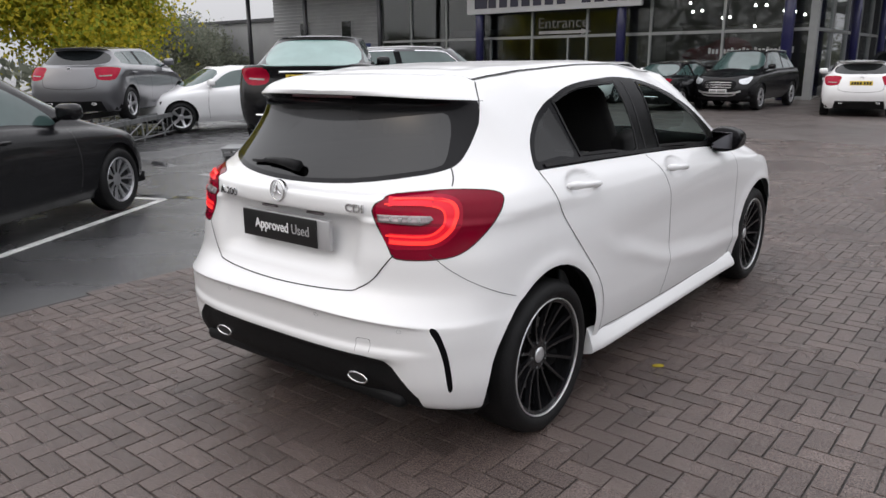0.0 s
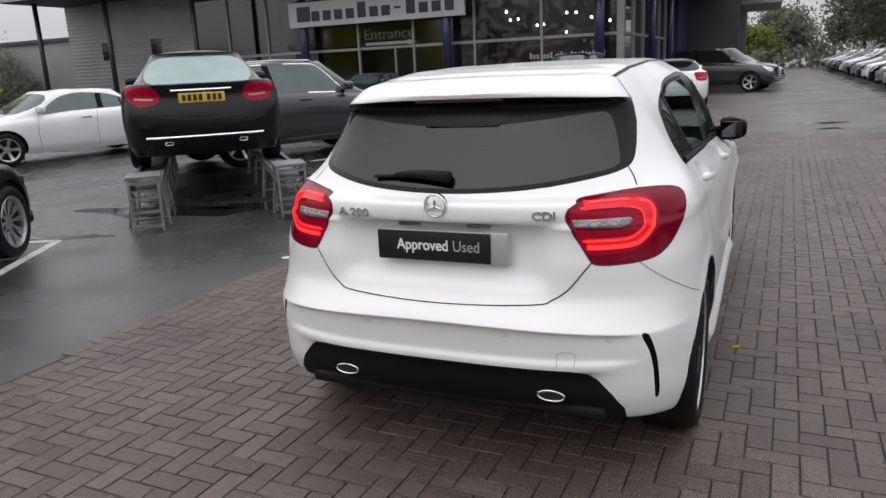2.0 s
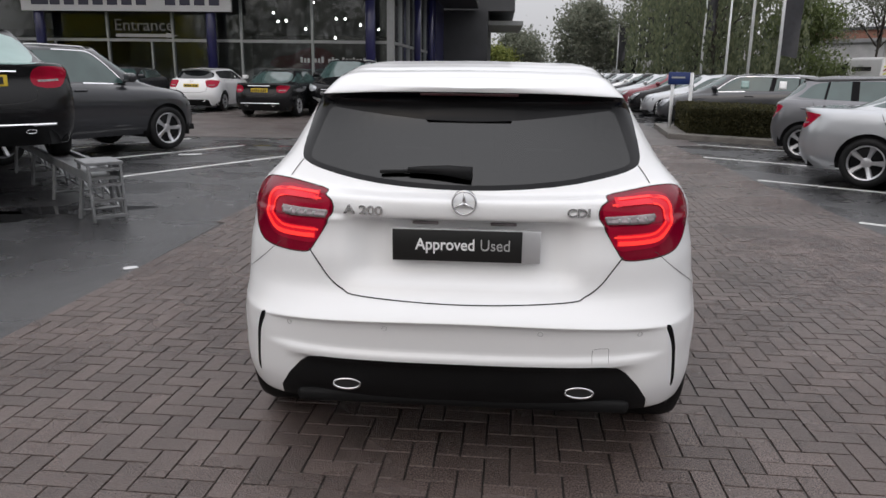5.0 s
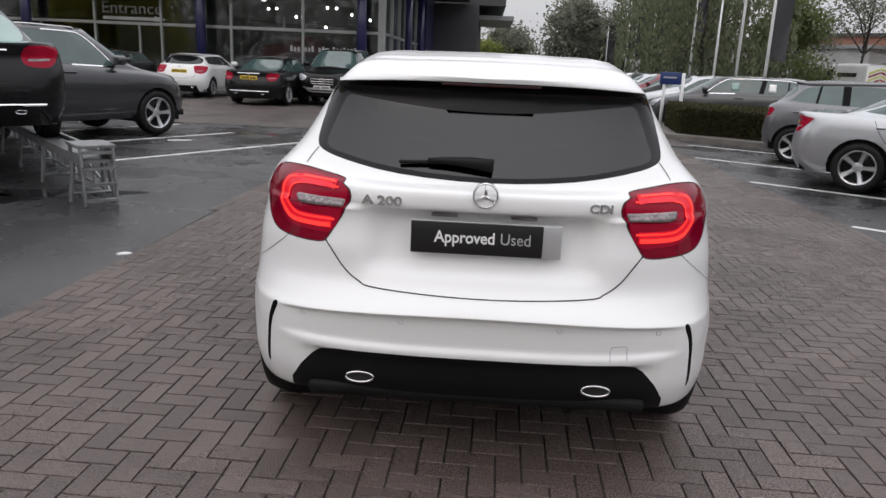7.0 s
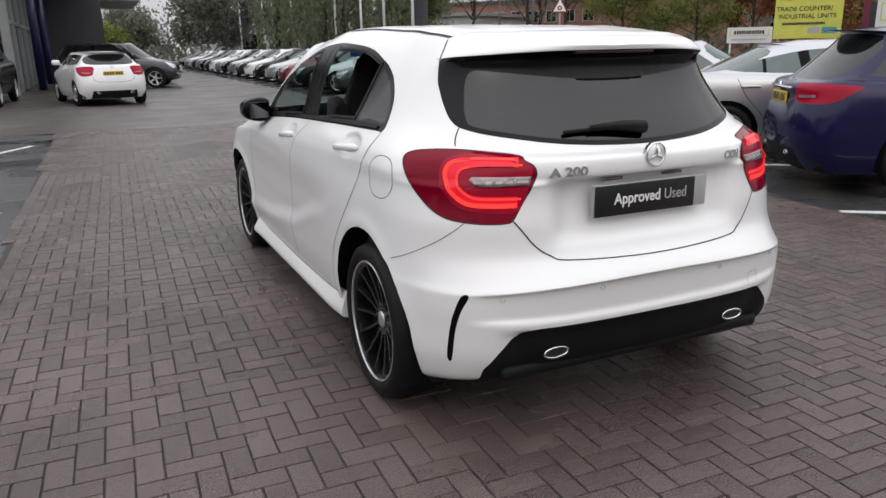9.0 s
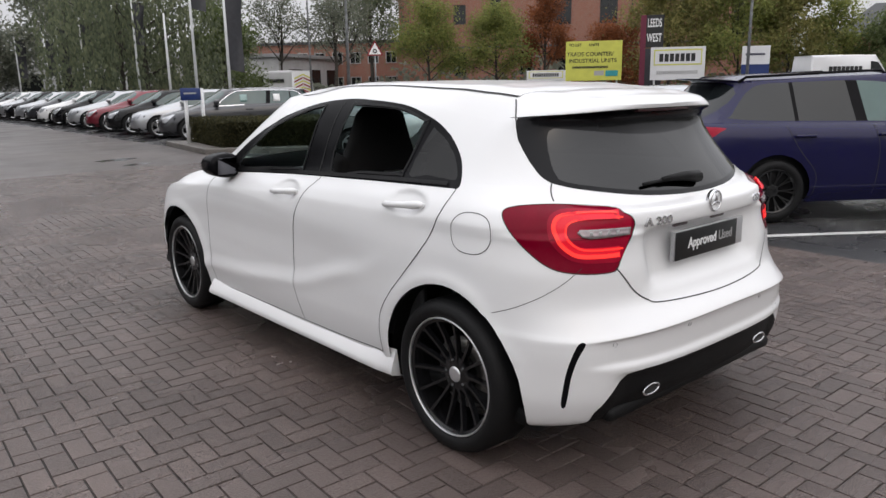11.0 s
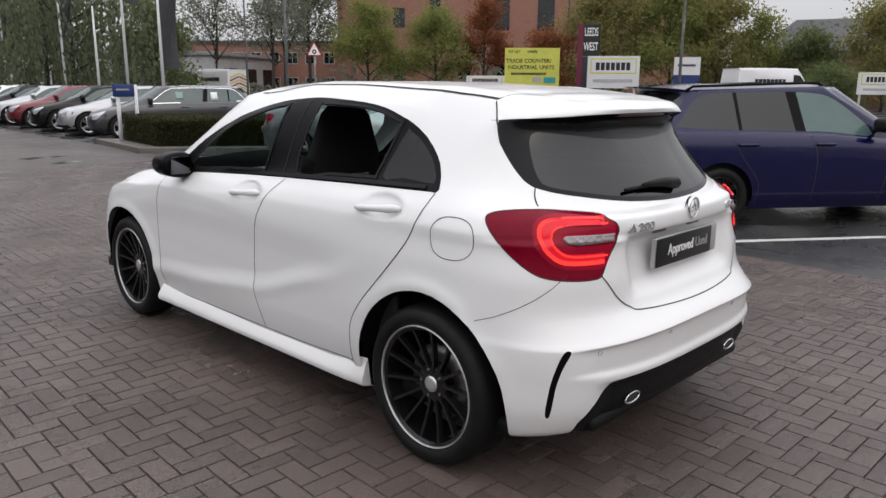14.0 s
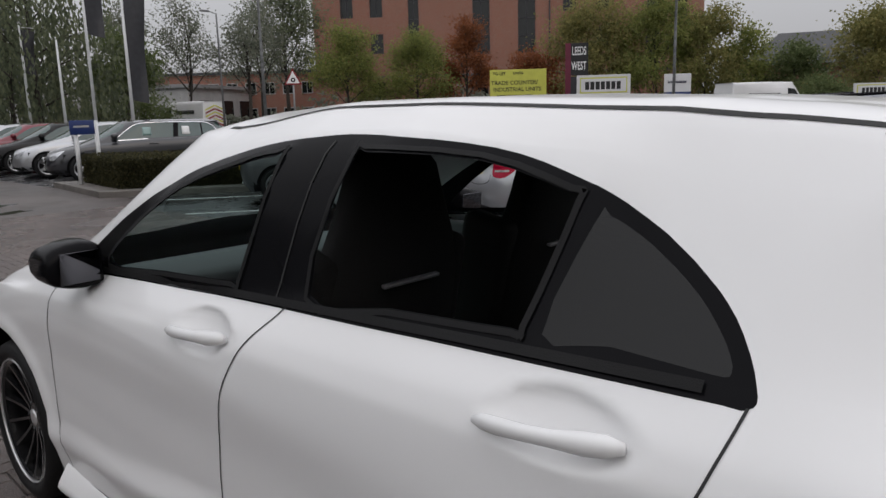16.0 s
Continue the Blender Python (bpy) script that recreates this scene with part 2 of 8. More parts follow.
def spline(pts, n=6, closed=False):
    """Catmull-Rom through 2D or 3D points, n steps a span."""
    pts = [Vector(p) for p in pts]
    m = len(pts)
    out = []
    for i in range(m if closed else m - 1):
        p0 = pts[i - 1] if (i or closed) else pts[0]
        p1, p2 = pts[i], pts[(i + 1) % m]
        p3 = pts[(i + 2) % m] if (closed or i + 2 < m) else pts[-1]
        for k in range(n):
            t = k / n
            out.append(0.5 * (2 * p1 + (p2 - p0) * t + (2 * p0 - 5 * p1 + 4 * p2 - p3) * t * t + (3 * p1 - p0 - 3 * p2 + p3) * t ** 3))
    if not closed:
        out.append(pts[-1])
    return out


def hull(pts):
    """Convex outline, counter-clockwise."""
    ps = sorted({(round(p[0], 5), round(p[1], 5)) for p in pts})

    def half(seq):
        o = []
        for p in seq:
            while len(o) > 1 and (o[-1][0] - o[-2][0]) * (p[1] - o[-2][1]) - (o[-1][1] - o[-2][1]) * (p[0] - o[-2][0]) <= 1e-9:
                o.pop()
            o.append(p)
        return o[:-1]
    return half(ps) + half(ps[::-1])


def text_mesh(word, size, m, mat, parent, name, depth=0.002, weight=0.0):
    """Raised letters from the built-in font, turned into a mesh; they lie in the xy plane of m, centred."""
    cu = bpy.data.curves.new(name, "FONT")
    cu.body, cu.size, cu.extrude, cu.align_x, cu.align_y, cu.offset = word, size, depth, "CENTER", "CENTER", weight
    tmp = bpy.data.objects.new("tmp", cu)
    scene.collection.objects.link(tmp)
    me = bpy.data.meshes.new_from_object(tmp.evaluated_get(bpy.context.evaluated_depsgraph_get()))
    bpy.data.objects.remove(tmp)
    bpy.data.curves.remove(cu)
    me.materials.clear()
    me.materials.append(mat)
    ob = new(name, me)
    ob.parent = parent
    ob.matrix_basis = m
    return ob


def islands(name, bm, mat, parent, label=""):
    """Each connected piece of a bmesh as a part of its own."""
    seen, made = set(), []
    bm.faces.ensure_lookup_table()
    for f0 in bm.faces:
        if f0 in seen:
            continue
        stack, group = [f0], []
        seen.add(f0)
        while stack:
            f = stack.pop()
            group.append(f)
            for v in f.verts:
                for g in v.link_faces:
                    if g not in seen:
                        seen.add(g)
                        stack.append(g)
        vs = list({v for f in group for v in f.verts})
        at = {v: i for i, v in enumerate(vs)}
        me = bpy.data.meshes.new(name)
        me.from_pydata([v.co[:] for v in vs], [], [[at[v] for v in f.verts] for f in group])
        me.materials.append(mat)
        ob = new(name, me)
        ob.parent = parent
        made.append(ob)
        if label:
            tagged(ob, label)
    bm.free()
    return made
# ---- car shells: plan outlines stacked from the hem to the roof ----
def line(w, z, yr, cr, nr, yf, cf, nf, rise_r=0.0, rise_f=0.0):
    """One outline: half width w and height z keyed along y; rear end yr with cap depth cr and squareness nr, the same at the front."""
    w = w if isinstance(w, (list, tuple)) else [(0, w)]
    z = z if isinstance(z, (list, tuple)) else [(0, z)]
    return w, z, yr, cr, nr, yf, cf, nf, rise_r, rise_f


def outline_points(ln, n_rear, n_side, n_front):
    w, z, yr, cr, nr, yf, cf, nf, rise_r, rise_f = ln
    out = []

    def cap(k, n, width, e):
        a = math.pi / 2 * k / n
        s, c = math.sin(a), math.cos(a)
        g = (s ** e + c ** e) ** (1 / e)
        return width * s / g, c / g

    wr, wf = keyed(w, yr + cr), keyed(w, yf - cf)
    for k in range(n_rear):
        x, c = cap(k, n_rear, wr, nr)
        y = yr + cr * (1 - c)
        out.append(Vector((x, y, keyed(z, y) + rise_r * c)))
    for k in range(n_side + 1):
        y = (yr + cr) + ((yf - cf) - (yr + cr)) * k / n_side
        out.append(Vector((keyed(w, y), y, keyed(z, y))))
    for k in range(n_front - 1, -1, -1):
        x, c = cap(k, n_front, wf, nf)
        y = yf - cf * (1 - c)
        out.append(Vector((x, y, keyed(z, y) + rise_f * c)))
    return out


def make_shell(lines, deform=None, n_rear=34, n_side=64, n_front=26, sub=4, tension=0.35, even=False):
    """A symmetric shell as a bmesh; faces carry the line they start from (row) for later choice of parts."""
    cols = [outline_points(ln, n_rear, n_side, n_front) for ln in lines]
    rows, start = [], []
    m, ncol = len(cols), len(cols[0])
    k0 = 0.5 * (1 - tension)
    for i in range(m - 1):
        for s in range(sub):
            t = s / sub
            h1, h2 = 2 * t ** 3 - 3 * t * t + 1, -2 * t ** 3 + 3 * t * t
            h3, h4 = t ** 3 - 2 * t * t + t, t ** 3 - t * t
            row = []
            for j in range(ncol):
                p0, p1, p2, p3 = cols[max(i - 1, 0)][j], cols[i][j], cols[i + 1][j], cols[min(i + 2, m - 1)][j]
                if even:                      # slopes weighed by the spacing of the lines, so that close lines make no ripple
                    d0, d1, d2 = (p1 - p0).length, (p2 - p1).length, (p3 - p2).length
                    m1 = m2 = p2 - p1
                    if d0 > 1e-6 and d1 > 1e-6:
                        m1 = d1 * ((p1 - p0) / d0 - (p2 - p0) / (d0 + d1) + (p2 - p1) / d1)
                    if d2 > 1e-6 and d1 > 1e-6:
                        m2 = d1 * ((p2 - p1) / d1 - (p3 - p1) / (d1 + d2) + (p3 - p2) / d2)
                    row.append(h1 * p1 + h2 * p2 + (h3 * m1 + h4 * m2) * 2 * k0)
                else:
                    row.append(h1 * p1 + h2 * p2 + h3 * k0 * (p2 - p0) + h4 * k0 * (p3 - p1))
            rows.append(row)
            start.append(i)
    rows.append(cols[-1])
    bm = bmesh.new()
    lay = bm.faces.layers.int.new("row")
    bm.faces.layers.int.new("tag")
    for side in (1, -1):
        grid = []
        for row in rows:
            vs = []
            for p in row:
                q = deform(p) if deform else p
                vs.append(bm.verts.new((max(q.x, 0.0) * side, q.y, q.z)))
            grid.append(vs)
        for i in range(len(rows) - 1):
            for j in range(ncol - 1):
                quad = (grid[i][j], grid[i + 1][j], grid[i + 1][j + 1], grid[i][j + 1])
                f = bm.faces.new(quad if side > 0 else quad[::-1])
                f[lay] = start[i]
                f.smooth = True
    bmesh.ops.remove_doubles(bm, verts=bm.verts[:], dist=0.0004)
    bmesh.ops.recalc_face_normals(bm, faces=bm.faces[:])
    if sum(f.normal.z * f.calc_area() for f in bm.faces) < 0:
        bmesh.ops.reverse_faces(bm, faces=bm.faces[:])
    return bm


Q = math.sqrt(0.5)
VIEWS = {  # two axes of the drawing plane, and the way from which it is seen
    "left": (Vector((0, 1, 0)), Vector((0, 0, 1)), Vector((-1, 0, 0))), "right": (Vector((0, 1, 0)), Vector((0, 0, 1)), Vector((1, 0, 0))),
    "rear": (Vector((1, 0, 0)), Vector((0, 0, 1)), Vector((0, -1, 0))), "front": (Vector((1, 0, 0)), Vector((0, 0, 1)), Vector((0, 1, 0))),
    "rear_left": (Vector((-Q, Q, 0)), Vector((0, 0, 1)), Vector((-Q, -Q, 0))), "rear_right": (Vector((Q, Q, 0)), Vector((0, 0, 1)), Vector((Q, -Q, 0))),
    "front_left": (Vector((-Q, -Q, 0)), Vector((0, 0, 1)), Vector((-Q, Q, 0))), "front_right": (Vector((Q, -Q, 0)), Vector((0, 0, 1)), Vector((Q, Q, 0))),
    "top": (Vector((1, 0, 0)), Vector((0, 1, 0)), Vector((0, 0, 1)))}


def inside(poly, a, b):
    odd = False
    for (x0, y0), (x1, y1) in zip(poly, poly[1:] + poly[:1]):
        if (y0 > b) != (y1 > b) and a < x0 + (b - y0) / (y1 - y0) * (x1 - x0):
            odd = not odd
    return odd


def thinned(poly, tol):
    """The closed outline without the points that lie on the way between their neighbours."""
    out = []
    last = poly[-1]
    for i, p in enumerate(poly):
        q = poly[(i + 1) % len(poly)]
        d = math.hypot(q[0] - last[0], q[1] - last[1])
        off = abs((q[0] - last[0]) * (p[1] - last[1]) - (q[1] - last[1]) * (p[0] - last[0])) / d if d > 1e-9 else 1.0
        if off > tol:
            out.append(p)
            last = p
    return out if len(out) > 3 else poly


def cut(bm, view, poly, tag, where=lambda f, c: True, facing=0.05):
    """Cuts the shell along an outline drawn in a view and tags the faces inside it; tag -1 takes them away."""
    A, B, way = VIEWS[view]
    poly = thinned([(float(p[0]), float(p[1])) for p in poly], 0.0006 if len(bm.faces) > 20000 else 0.002)
    tl = bm.faces.layers.int["tag"]
    lo_a, hi_a = min(p[0] for p in poly), max(p[0] for p in poly)
    lo_b, hi_b = min(p[1] for p in poly), max(p[1] for p in poly)

    def near(f, a0, a1, b0, b1):
        p = f.verts[0].co
        if not (a0 - 0.5 < p.dot(A) < a1 + 0.5 and b0 - 0.5 < p.dot(B) < b1 + 0.5):
            return False
        us, vs = [v.co.dot(A) for v in f.verts], [v.co.dot(B) for v in f.verts]
        return max(us) >= a0 and min(us) <= a1 and max(vs) >= b0 and min(vs) <= b1

    def pool():
        return [f for f in bm.faces if f.normal.dot(way) > facing and near(f, lo_a, hi_a, lo_b, hi_b) and where(f, f.calc_center_median())]

    cand = pool()
    for (a0, b0), (a1, b1) in zip(poly, poly[1:] + poly[:1]):
        d = math.hypot(a1 - a0, b1 - b0)
        if d < 1e-6:
            continue
        pick = [f for f in cand if f.is_valid and near(f, min(a0, a1) - 1e-4, max(a0, a1) + 1e-4, min(b0, b1) - 1e-4, max(b0, b1) + 1e-4)]
        if not pick:
            continue
        geom = list({x for f in pick for x in (*f.verts, *f.edges)}) + pick
        res = bmesh.ops.bisect_plane(bm, geom=geom, dist=1e-5, plane_co=a0 * A + b0 * B, plane_no=((b1 - b0) / d) * A - ((a1 - a0) / d) * B)
        fresh = [g for g in res["geom"] if isinstance(g, bmesh.types.BMFace)]
        cand = list({f for f in cand if f.is_valid} | set(fresh))
    hit = []
    for f in pool():
        c = f.calc_center_median()
        if inside(poly, c.dot(A), c.dot(B)):
            hit.append(f)
    if tag == -1:
        bmesh.ops.delete(bm, geom=hit, context="FACES")
    else:
        for f in hit:
            f[tl] = tag
    return len(hit)


def shell_parts(bm, table, parent, sides=()):
    """Makes one mesh for each tag in the table {tag: (name, material, label)}, with the normals of the whole shell."""
    bm.normal_update()
    tl = bm.faces.layers.int["tag"]
    groups = {}
    for f in bm.faces:
        groups.setdefault(f[tl], []).append(f)
    made = {}
    for tag, (name, mat, label) in table.items():
        fs = groups.get(tag)
        if not fs:
            continue
        pieces = [fs]
        if tag in sides:                      # left and right, and each pane, become parts of their own
            pieces, todo = [], set(fs)
            while todo:
                stack, one = [todo.pop()], []
                while stack:
                    f = stack.pop()
                    one.append(f)
                    for v in f.verts:
                        for g in v.link_faces:
                            if g in todo:
                                todo.remove(g)
                                stack.append(g)
                pieces.append(one)
            big = max(len(p) for p in pieces)
            pieces = [p for p in pieces if len(p) > 0.02 * big]
        for piece in pieces:
            vs = list({v for f in piece for v in f.verts})
            at = {v: i for i, v in enumerate(vs)}
            me = bpy.data.meshes.new(name)
            me.from_pydata([v.co[:] for v in vs], [], [[at[v] for v in f.verts] for f in piece])
            me.shade_smooth()
            me.normals_split_custom_set_from_vertices([v.normal[:] for v in vs])
            me.materials.append(mat)
            ob = new(name, me)
            ob.parent = parent
            if label:
                tagged(ob, label)
            made[tag] = ob
    return made


class Skin:
    """Finds points on a finished shell from a drawing view."""
    def __init__(self, bm):
        bm.normal_update()
        self.tree = BVHTree.FromBMesh(bm)

    def at(self, view, a, b, lift=0.0):
        A, B, way = VIEWS[view]
        o = a * A + b * B + way * 6.0
        co, no, _, _ = self.tree.ray_cast(o, -way)
        if co is None:
            return None, None
        if no.dot(way) < 0:
            no = -no
        return co + no * lift, no


def ribbon(bm, skin, view, pts, width=0.005, lift=0.0012, n=6, closed=False, mirror=False):
    """A thin strip laid on the shell along a drawn line."""
    path = spline(pts, n, closed)
    got = [skin.at(view, p[0], p[1], lift) for p in path]
    got = [g for g in got if g[0] is not None]
    rows = []
    for i, (co, no) in enumerate(got):
        a = got[i - 1][0] if (i or closed) else co
        b = got[(i + 1) % len(got)][0] if (i < len(got) - 1 or closed) else co
        d = b - a
        s = d.cross(no)
        if s.length < 1e-9:
            continue
        s = s.normalized() * width / 2
        rows.append((bm.verts.new(co - s), bm.verts.new(co + s)))
    for i in range(len(rows) if closed else len(rows) - 1):
        a, b = rows[i], rows[(i + 1) % len(rows)]
        if (a[0].co - b[0].co).length < 0.2:
            bm.faces.new((a[0], a[1], b[1], b[0]))
    return bm


def decal(bm, skin, view, poly, lift, thick=0.0, step=0.02):
    """A patch with the drawn outline laid over the shell, with a rim down to it when thick is given."""
    A, B, way = VIEWS[view]
    a0, a1 = min(p[0] for p in poly), max(p[0] for p in poly)
    b0, b1 = min(p[1] for p in poly), max(p[1] for p in poly)
    na, nb = max(2, int((a1 - a0) / step)), max(2, int((b1 - b0) / step))
    loc = bmesh.new()
    grid = [[loc.verts.new((a0 + (a1 - a0) * i / na, b0 + (b1 - b0) * j / nb, 0)) for i in range(na + 1)] for j in range(nb + 1)]
    for j in range(nb):
        for i in range(na):
            loc.faces.new((grid[j][i], grid[j][i + 1], grid[j + 1][i + 1], grid[j + 1][i]))
    for (x0, y0), (x1, y1) in zip(poly, list(poly[1:]) + [poly[0]]):
        pick = [f for f in loc.faces if max(v.co.x for v in f.verts) >= min(x0, x1) - 1e-5 and min(v.co.x for v in f.verts) <= max(x0, x1) + 1e-5
                and max(v.co.y for v in f.verts) >= min(y0, y1) - 1e-5 and min(v.co.y for v in f.verts) <= max(y0, y1) + 1e-5]
        if pick and math.hypot(x1 - x0, y1 - y0) > 1e-6:
            bmesh.ops.bisect_plane(loc, geom=list({g for f in pick for g in (*f.verts, *f.edges)}) + pick, dist=1e-6, plane_co=(x0, y0, 0), plane_no=(y1 - y0, x0 - x1, 0))
    pl = [(p[0], p[1]) for p in poly]
    bmesh.ops.delete(loc, geom=[f for f in loc.faces if not inside(pl, f.calc_center_median().x, f.calc_center_median().y)], context="FACES")
    at = {}
    for v in loc.verts:
        co, no = skin.at(view, v.co.x, v.co.y, lift)
        if co is not None:
            at[v] = (bm.verts.new(co), co, no)
    for f in loc.faces:
        if all(v in at for v in f.verts):
            bm.faces.new([at[v][0] for v in f.verts])
    if thick:
        low = {}
        for e in loc.edges:
            if len(e.link_faces) == 1 and all(v in at for v in e.verts):
                q = []
                for v in e.verts:
                    if v not in low:
                        low[v] = bm.verts.new(at[v][1] - at[v][2] * thick)
                    q.append(low[v])
                bm.faces.new((at[e.verts[0]][0], at[e.verts[1]][0], q[1], q[0]))
    loc.free()
    return bm


# ---- wheels ----
def make_wheel(parent, centre, side, radius, width, rim_r, spokes, twin, rim_mat, lip_mat, detail=1.0, turn=0.0):
    """A tyre and a spoked rim under a wheel empty; side is -1 for the left of the car."""
    wheel = new("wheel")
    wheel.parent = parent
    wheel.matrix_basis = pose(*centre) @ (Matrix.Identity(4) if side > 0 else pose(0, 0, 0, 0, 0, 180))
    h = width / 2
    n = int(48 * detail)
    bm = bmesh.new()
    lathe(bm, [(-h * 0.86, rim_r - 0.004), (-h * 1.0, rim_r + 0.02), (-h * 1.03, (rim_r + radius) / 2), (-h * 0.9, radius - 0.012), (-h * 0.62, radius),
               (h * 0.62, radius), (h * 0.9, radius - 0.012), (h * 1.03, (rim_r + radius) / 2), (h * 1.0, rim_r + 0.02), (h * 0.86, rim_r - 0.004)], n, "x")
    part("tyre", bm, TYRE, wheel)
    bm = bmesh.new()
    lathe(bm, [(h * 0.90, rim_r + 0.003), (h * 0.95, rim_r), (h * 0.93, rim_r - 0.003), (h * 0.86, rim_r - 0.005), (h * 0.84, rim_r + 0.003)], n, "x")
    part("rim_lip", bm, lip_mat, wheel, "bright machined rim edge")
    bm = bmesh.new()
    lathe(bm, [(h * 0.86, rim_r - 0.006), (h * 0.80, rim_r - 0.018), (-h * 0.6, rim_r - 0.03), (-h * 0.8, rim_r - 0.004), (-h * 0.8, rim_r + 0.002), (h * 0.84, rim_r + 0.002)], n, "x")
    lathe(bm, [(h * 0.52, 0.0), (h * 0.52, 0.055), (h * 0.46, 0.075), (h * 0.1, 0.08), (h * 0.1, 0.0)], 24, "x", closed=False)
    for k in range(spokes):
        a = 2 * math.pi * k / spokes + turn
        for off in ((-0.10, 0.10) if twin else (0.0,)):
            wa = 0.009 if twin else (0.0075 if spokes > 12 else 0.010 if spokes > 8 else 0.028)
            pts = []
            for f in (0.0, 0.35, 0.7, 1.0):
                r = 0.055 + (rim_r - 0.07) * f
                b = a + off * f
                w = wa * (1.35 - 0.35 * f + (0.55 * f ** 3))
                x = h * (0.47 + 0.30 * f ** 1.6)
                pts.append((r, b, w, x))
            rings = []
            for r, b, w, x in pts:
                rad, tan = Vector((0, math.cos(b), math.sin(b))), Vector((0, -math.sin(b), math.cos(b)))
                c = rad * r + Vector((x, 0, 0))
                rings.append([bm.verts.new(c + tan * w + Vector((-0.016, 0, 0))), bm.verts.new(c + tan * w * 0.6 + Vector((0.004, 0, 0))),
                              bm.verts.new(c - tan * w * 0.6 + Vector((0.004, 0, 0))), bm.verts.new(c - tan * w + Vector((-0.016, 0, 0)))])
            for p, q in zip(rings, rings[1:]):
                for i in range(4):
                    bm.faces.new((p[i], p[(i + 1) % 4], q[(i + 1) % 4], q[i]))
    part("rim", bm, rim_mat, wheel, angle=35)
    if detail >= 1.0:
        bm = lathe(bmesh.new(), [(h * 0.56, 0.0), (h * 0.57, 0.02), (h * 0.55, 0.032), (h * 0.44, 0.034)], 24, "x", closed=False)
        part("centre_cap", bm, CUT_METAL, wheel, "silver wheel centre cap")
        bm = lathe(bmesh.new(), [(0.0, 0.08), (0.0, 0.15), (0.012, 0.15), (0.012, 0.08)], 32, "x")
        part("brake_disc", bm, STEEL, wheel)
        for k in range(5):
            a = 2 * math.pi * (k + 0.5) / 5
            bm = lathe(bmesh.new(), [(h * 0.40, 0.0), (h * 0.54, 0.0), (h * 0.54, 0.009), (h * 0.40, 0.011)], 8, "x", (0, 0.056 * math.cos(a), 0.056 * math.sin(a)), closed=False)
            part("wheel_bolt", bm, RIM_BLACK, wheel)
    else:
        bm = lathe(bmesh.new(), [(0.0, 0.0), (0.0, rim_r - 0.02)], 20, "x", closed=False)
        part("brake_disc", bm, BLACK_TRIM, wheel)
    return wheel
# ---- parked cars ----
def car_lines(k):
    """Outlines of an ordinary car from its main sizes: length L, half width W, height H, belt, bonnet and tail."""
    L, W, H, belt, nose = k["L"], k["W"], k["H"], k["belt"], k["nose"]
    hem = k.get("hem", 0.2)
    cowl, lip, glass_r, top_r = k["cowl"], k["lip"], k["glass_r"], k["top_r"]
    top_f = cowl - 0.72
    deck = k.get("deck", belt)
    mid = L / 2
    zb = [(0.1, deck), (glass_r + 0.2, belt + 0.05), (mid, belt), (cowl, belt - 0.05), (L - 0.35, nose + 0.06), (L - 0.05, nose - 0.04)]

    def side(f):
        return [(y, hem + (z - hem) * f) for y, z in zb]
    roof = [(top_r - 0.1, H - 0.06), (top_r + 0.5, H - 0.01), (mid, H), (top_f, H - 0.03)]
    n = k.get("square", 3.0)
    return [
        line(W * 0.90, hem, 0.14, 0.45, n, L - 0.12, 0.6, 2.6),
        line(W * 0.97, side(0.18), 0.05, 0.5, n, L - 0.03, 0.7, 2.6),
        line(W * 0.995, side(0.40), 0.0, 0.55, n, L, 0.8, 2.6),
        line(W, side(0.62), 0.02, 0.55, n, L - 0.01, 0.85, 2.6),
        line(W * 0.985, side(0.82), 0.07, 0.55, n, L - 0.05, 0.85, 2.5),
        line(W * 0.955, side(0.93), lip - 0.03, 0.55, 2.8, L - 0.10, 0.85, 2.4),
        line([(0.8, W * 0.90), (mid, W * 0.91), (cowl, W * 0.88)], zb, lip, 0.55, 2.8, L - 0.17, 0.85, 2.4),
        line([(0.8, W * 0.865), (mid, W * 0.88), (cowl, W * 0.84)], [(0.1, belt + 0.05), (mid, belt + 0.03), (cowl, belt + 0.02)], glass_r, 0.45, 2.4, cowl + 0.32, 0.42, 2.4),
        line([(top_r, W * 0.62), (mid, W * 0.69), (top_f, W * 0.66)], [(top_r, H - 0.13), (mid, H - 0.075), (top_f, H - 0.12)], top_r, 0.35, 2.4, top_f + 0.28, 0.4, 2.4, 0.04, 0.07),
        line([(top_r, W * 0.57), (mid, W * 0.61), (top_f, W * 0.58)], [(top_r, H - 0.08), (mid, H - 0.035), (top_f, H - 0.08)], top_r - k.get("spoiler", 0.0), 0.35, 2.4, top_f + 0.25, 0.4, 2.4, 0.03, 0.05),
        line(W * 0.32, [(a, b - 0.008) for a, b in roof], top_r - k.get("spoiler", 0.0) + 0.02, 0.35, 2.4, top_f + 0.24, 0.35, 2.4),
        line(0.0, roof, top_r - k.get("spoiler", 0.0) + 0.02, 0.3, 2.4, top_f + 0.23, 0.3, 2.4)]


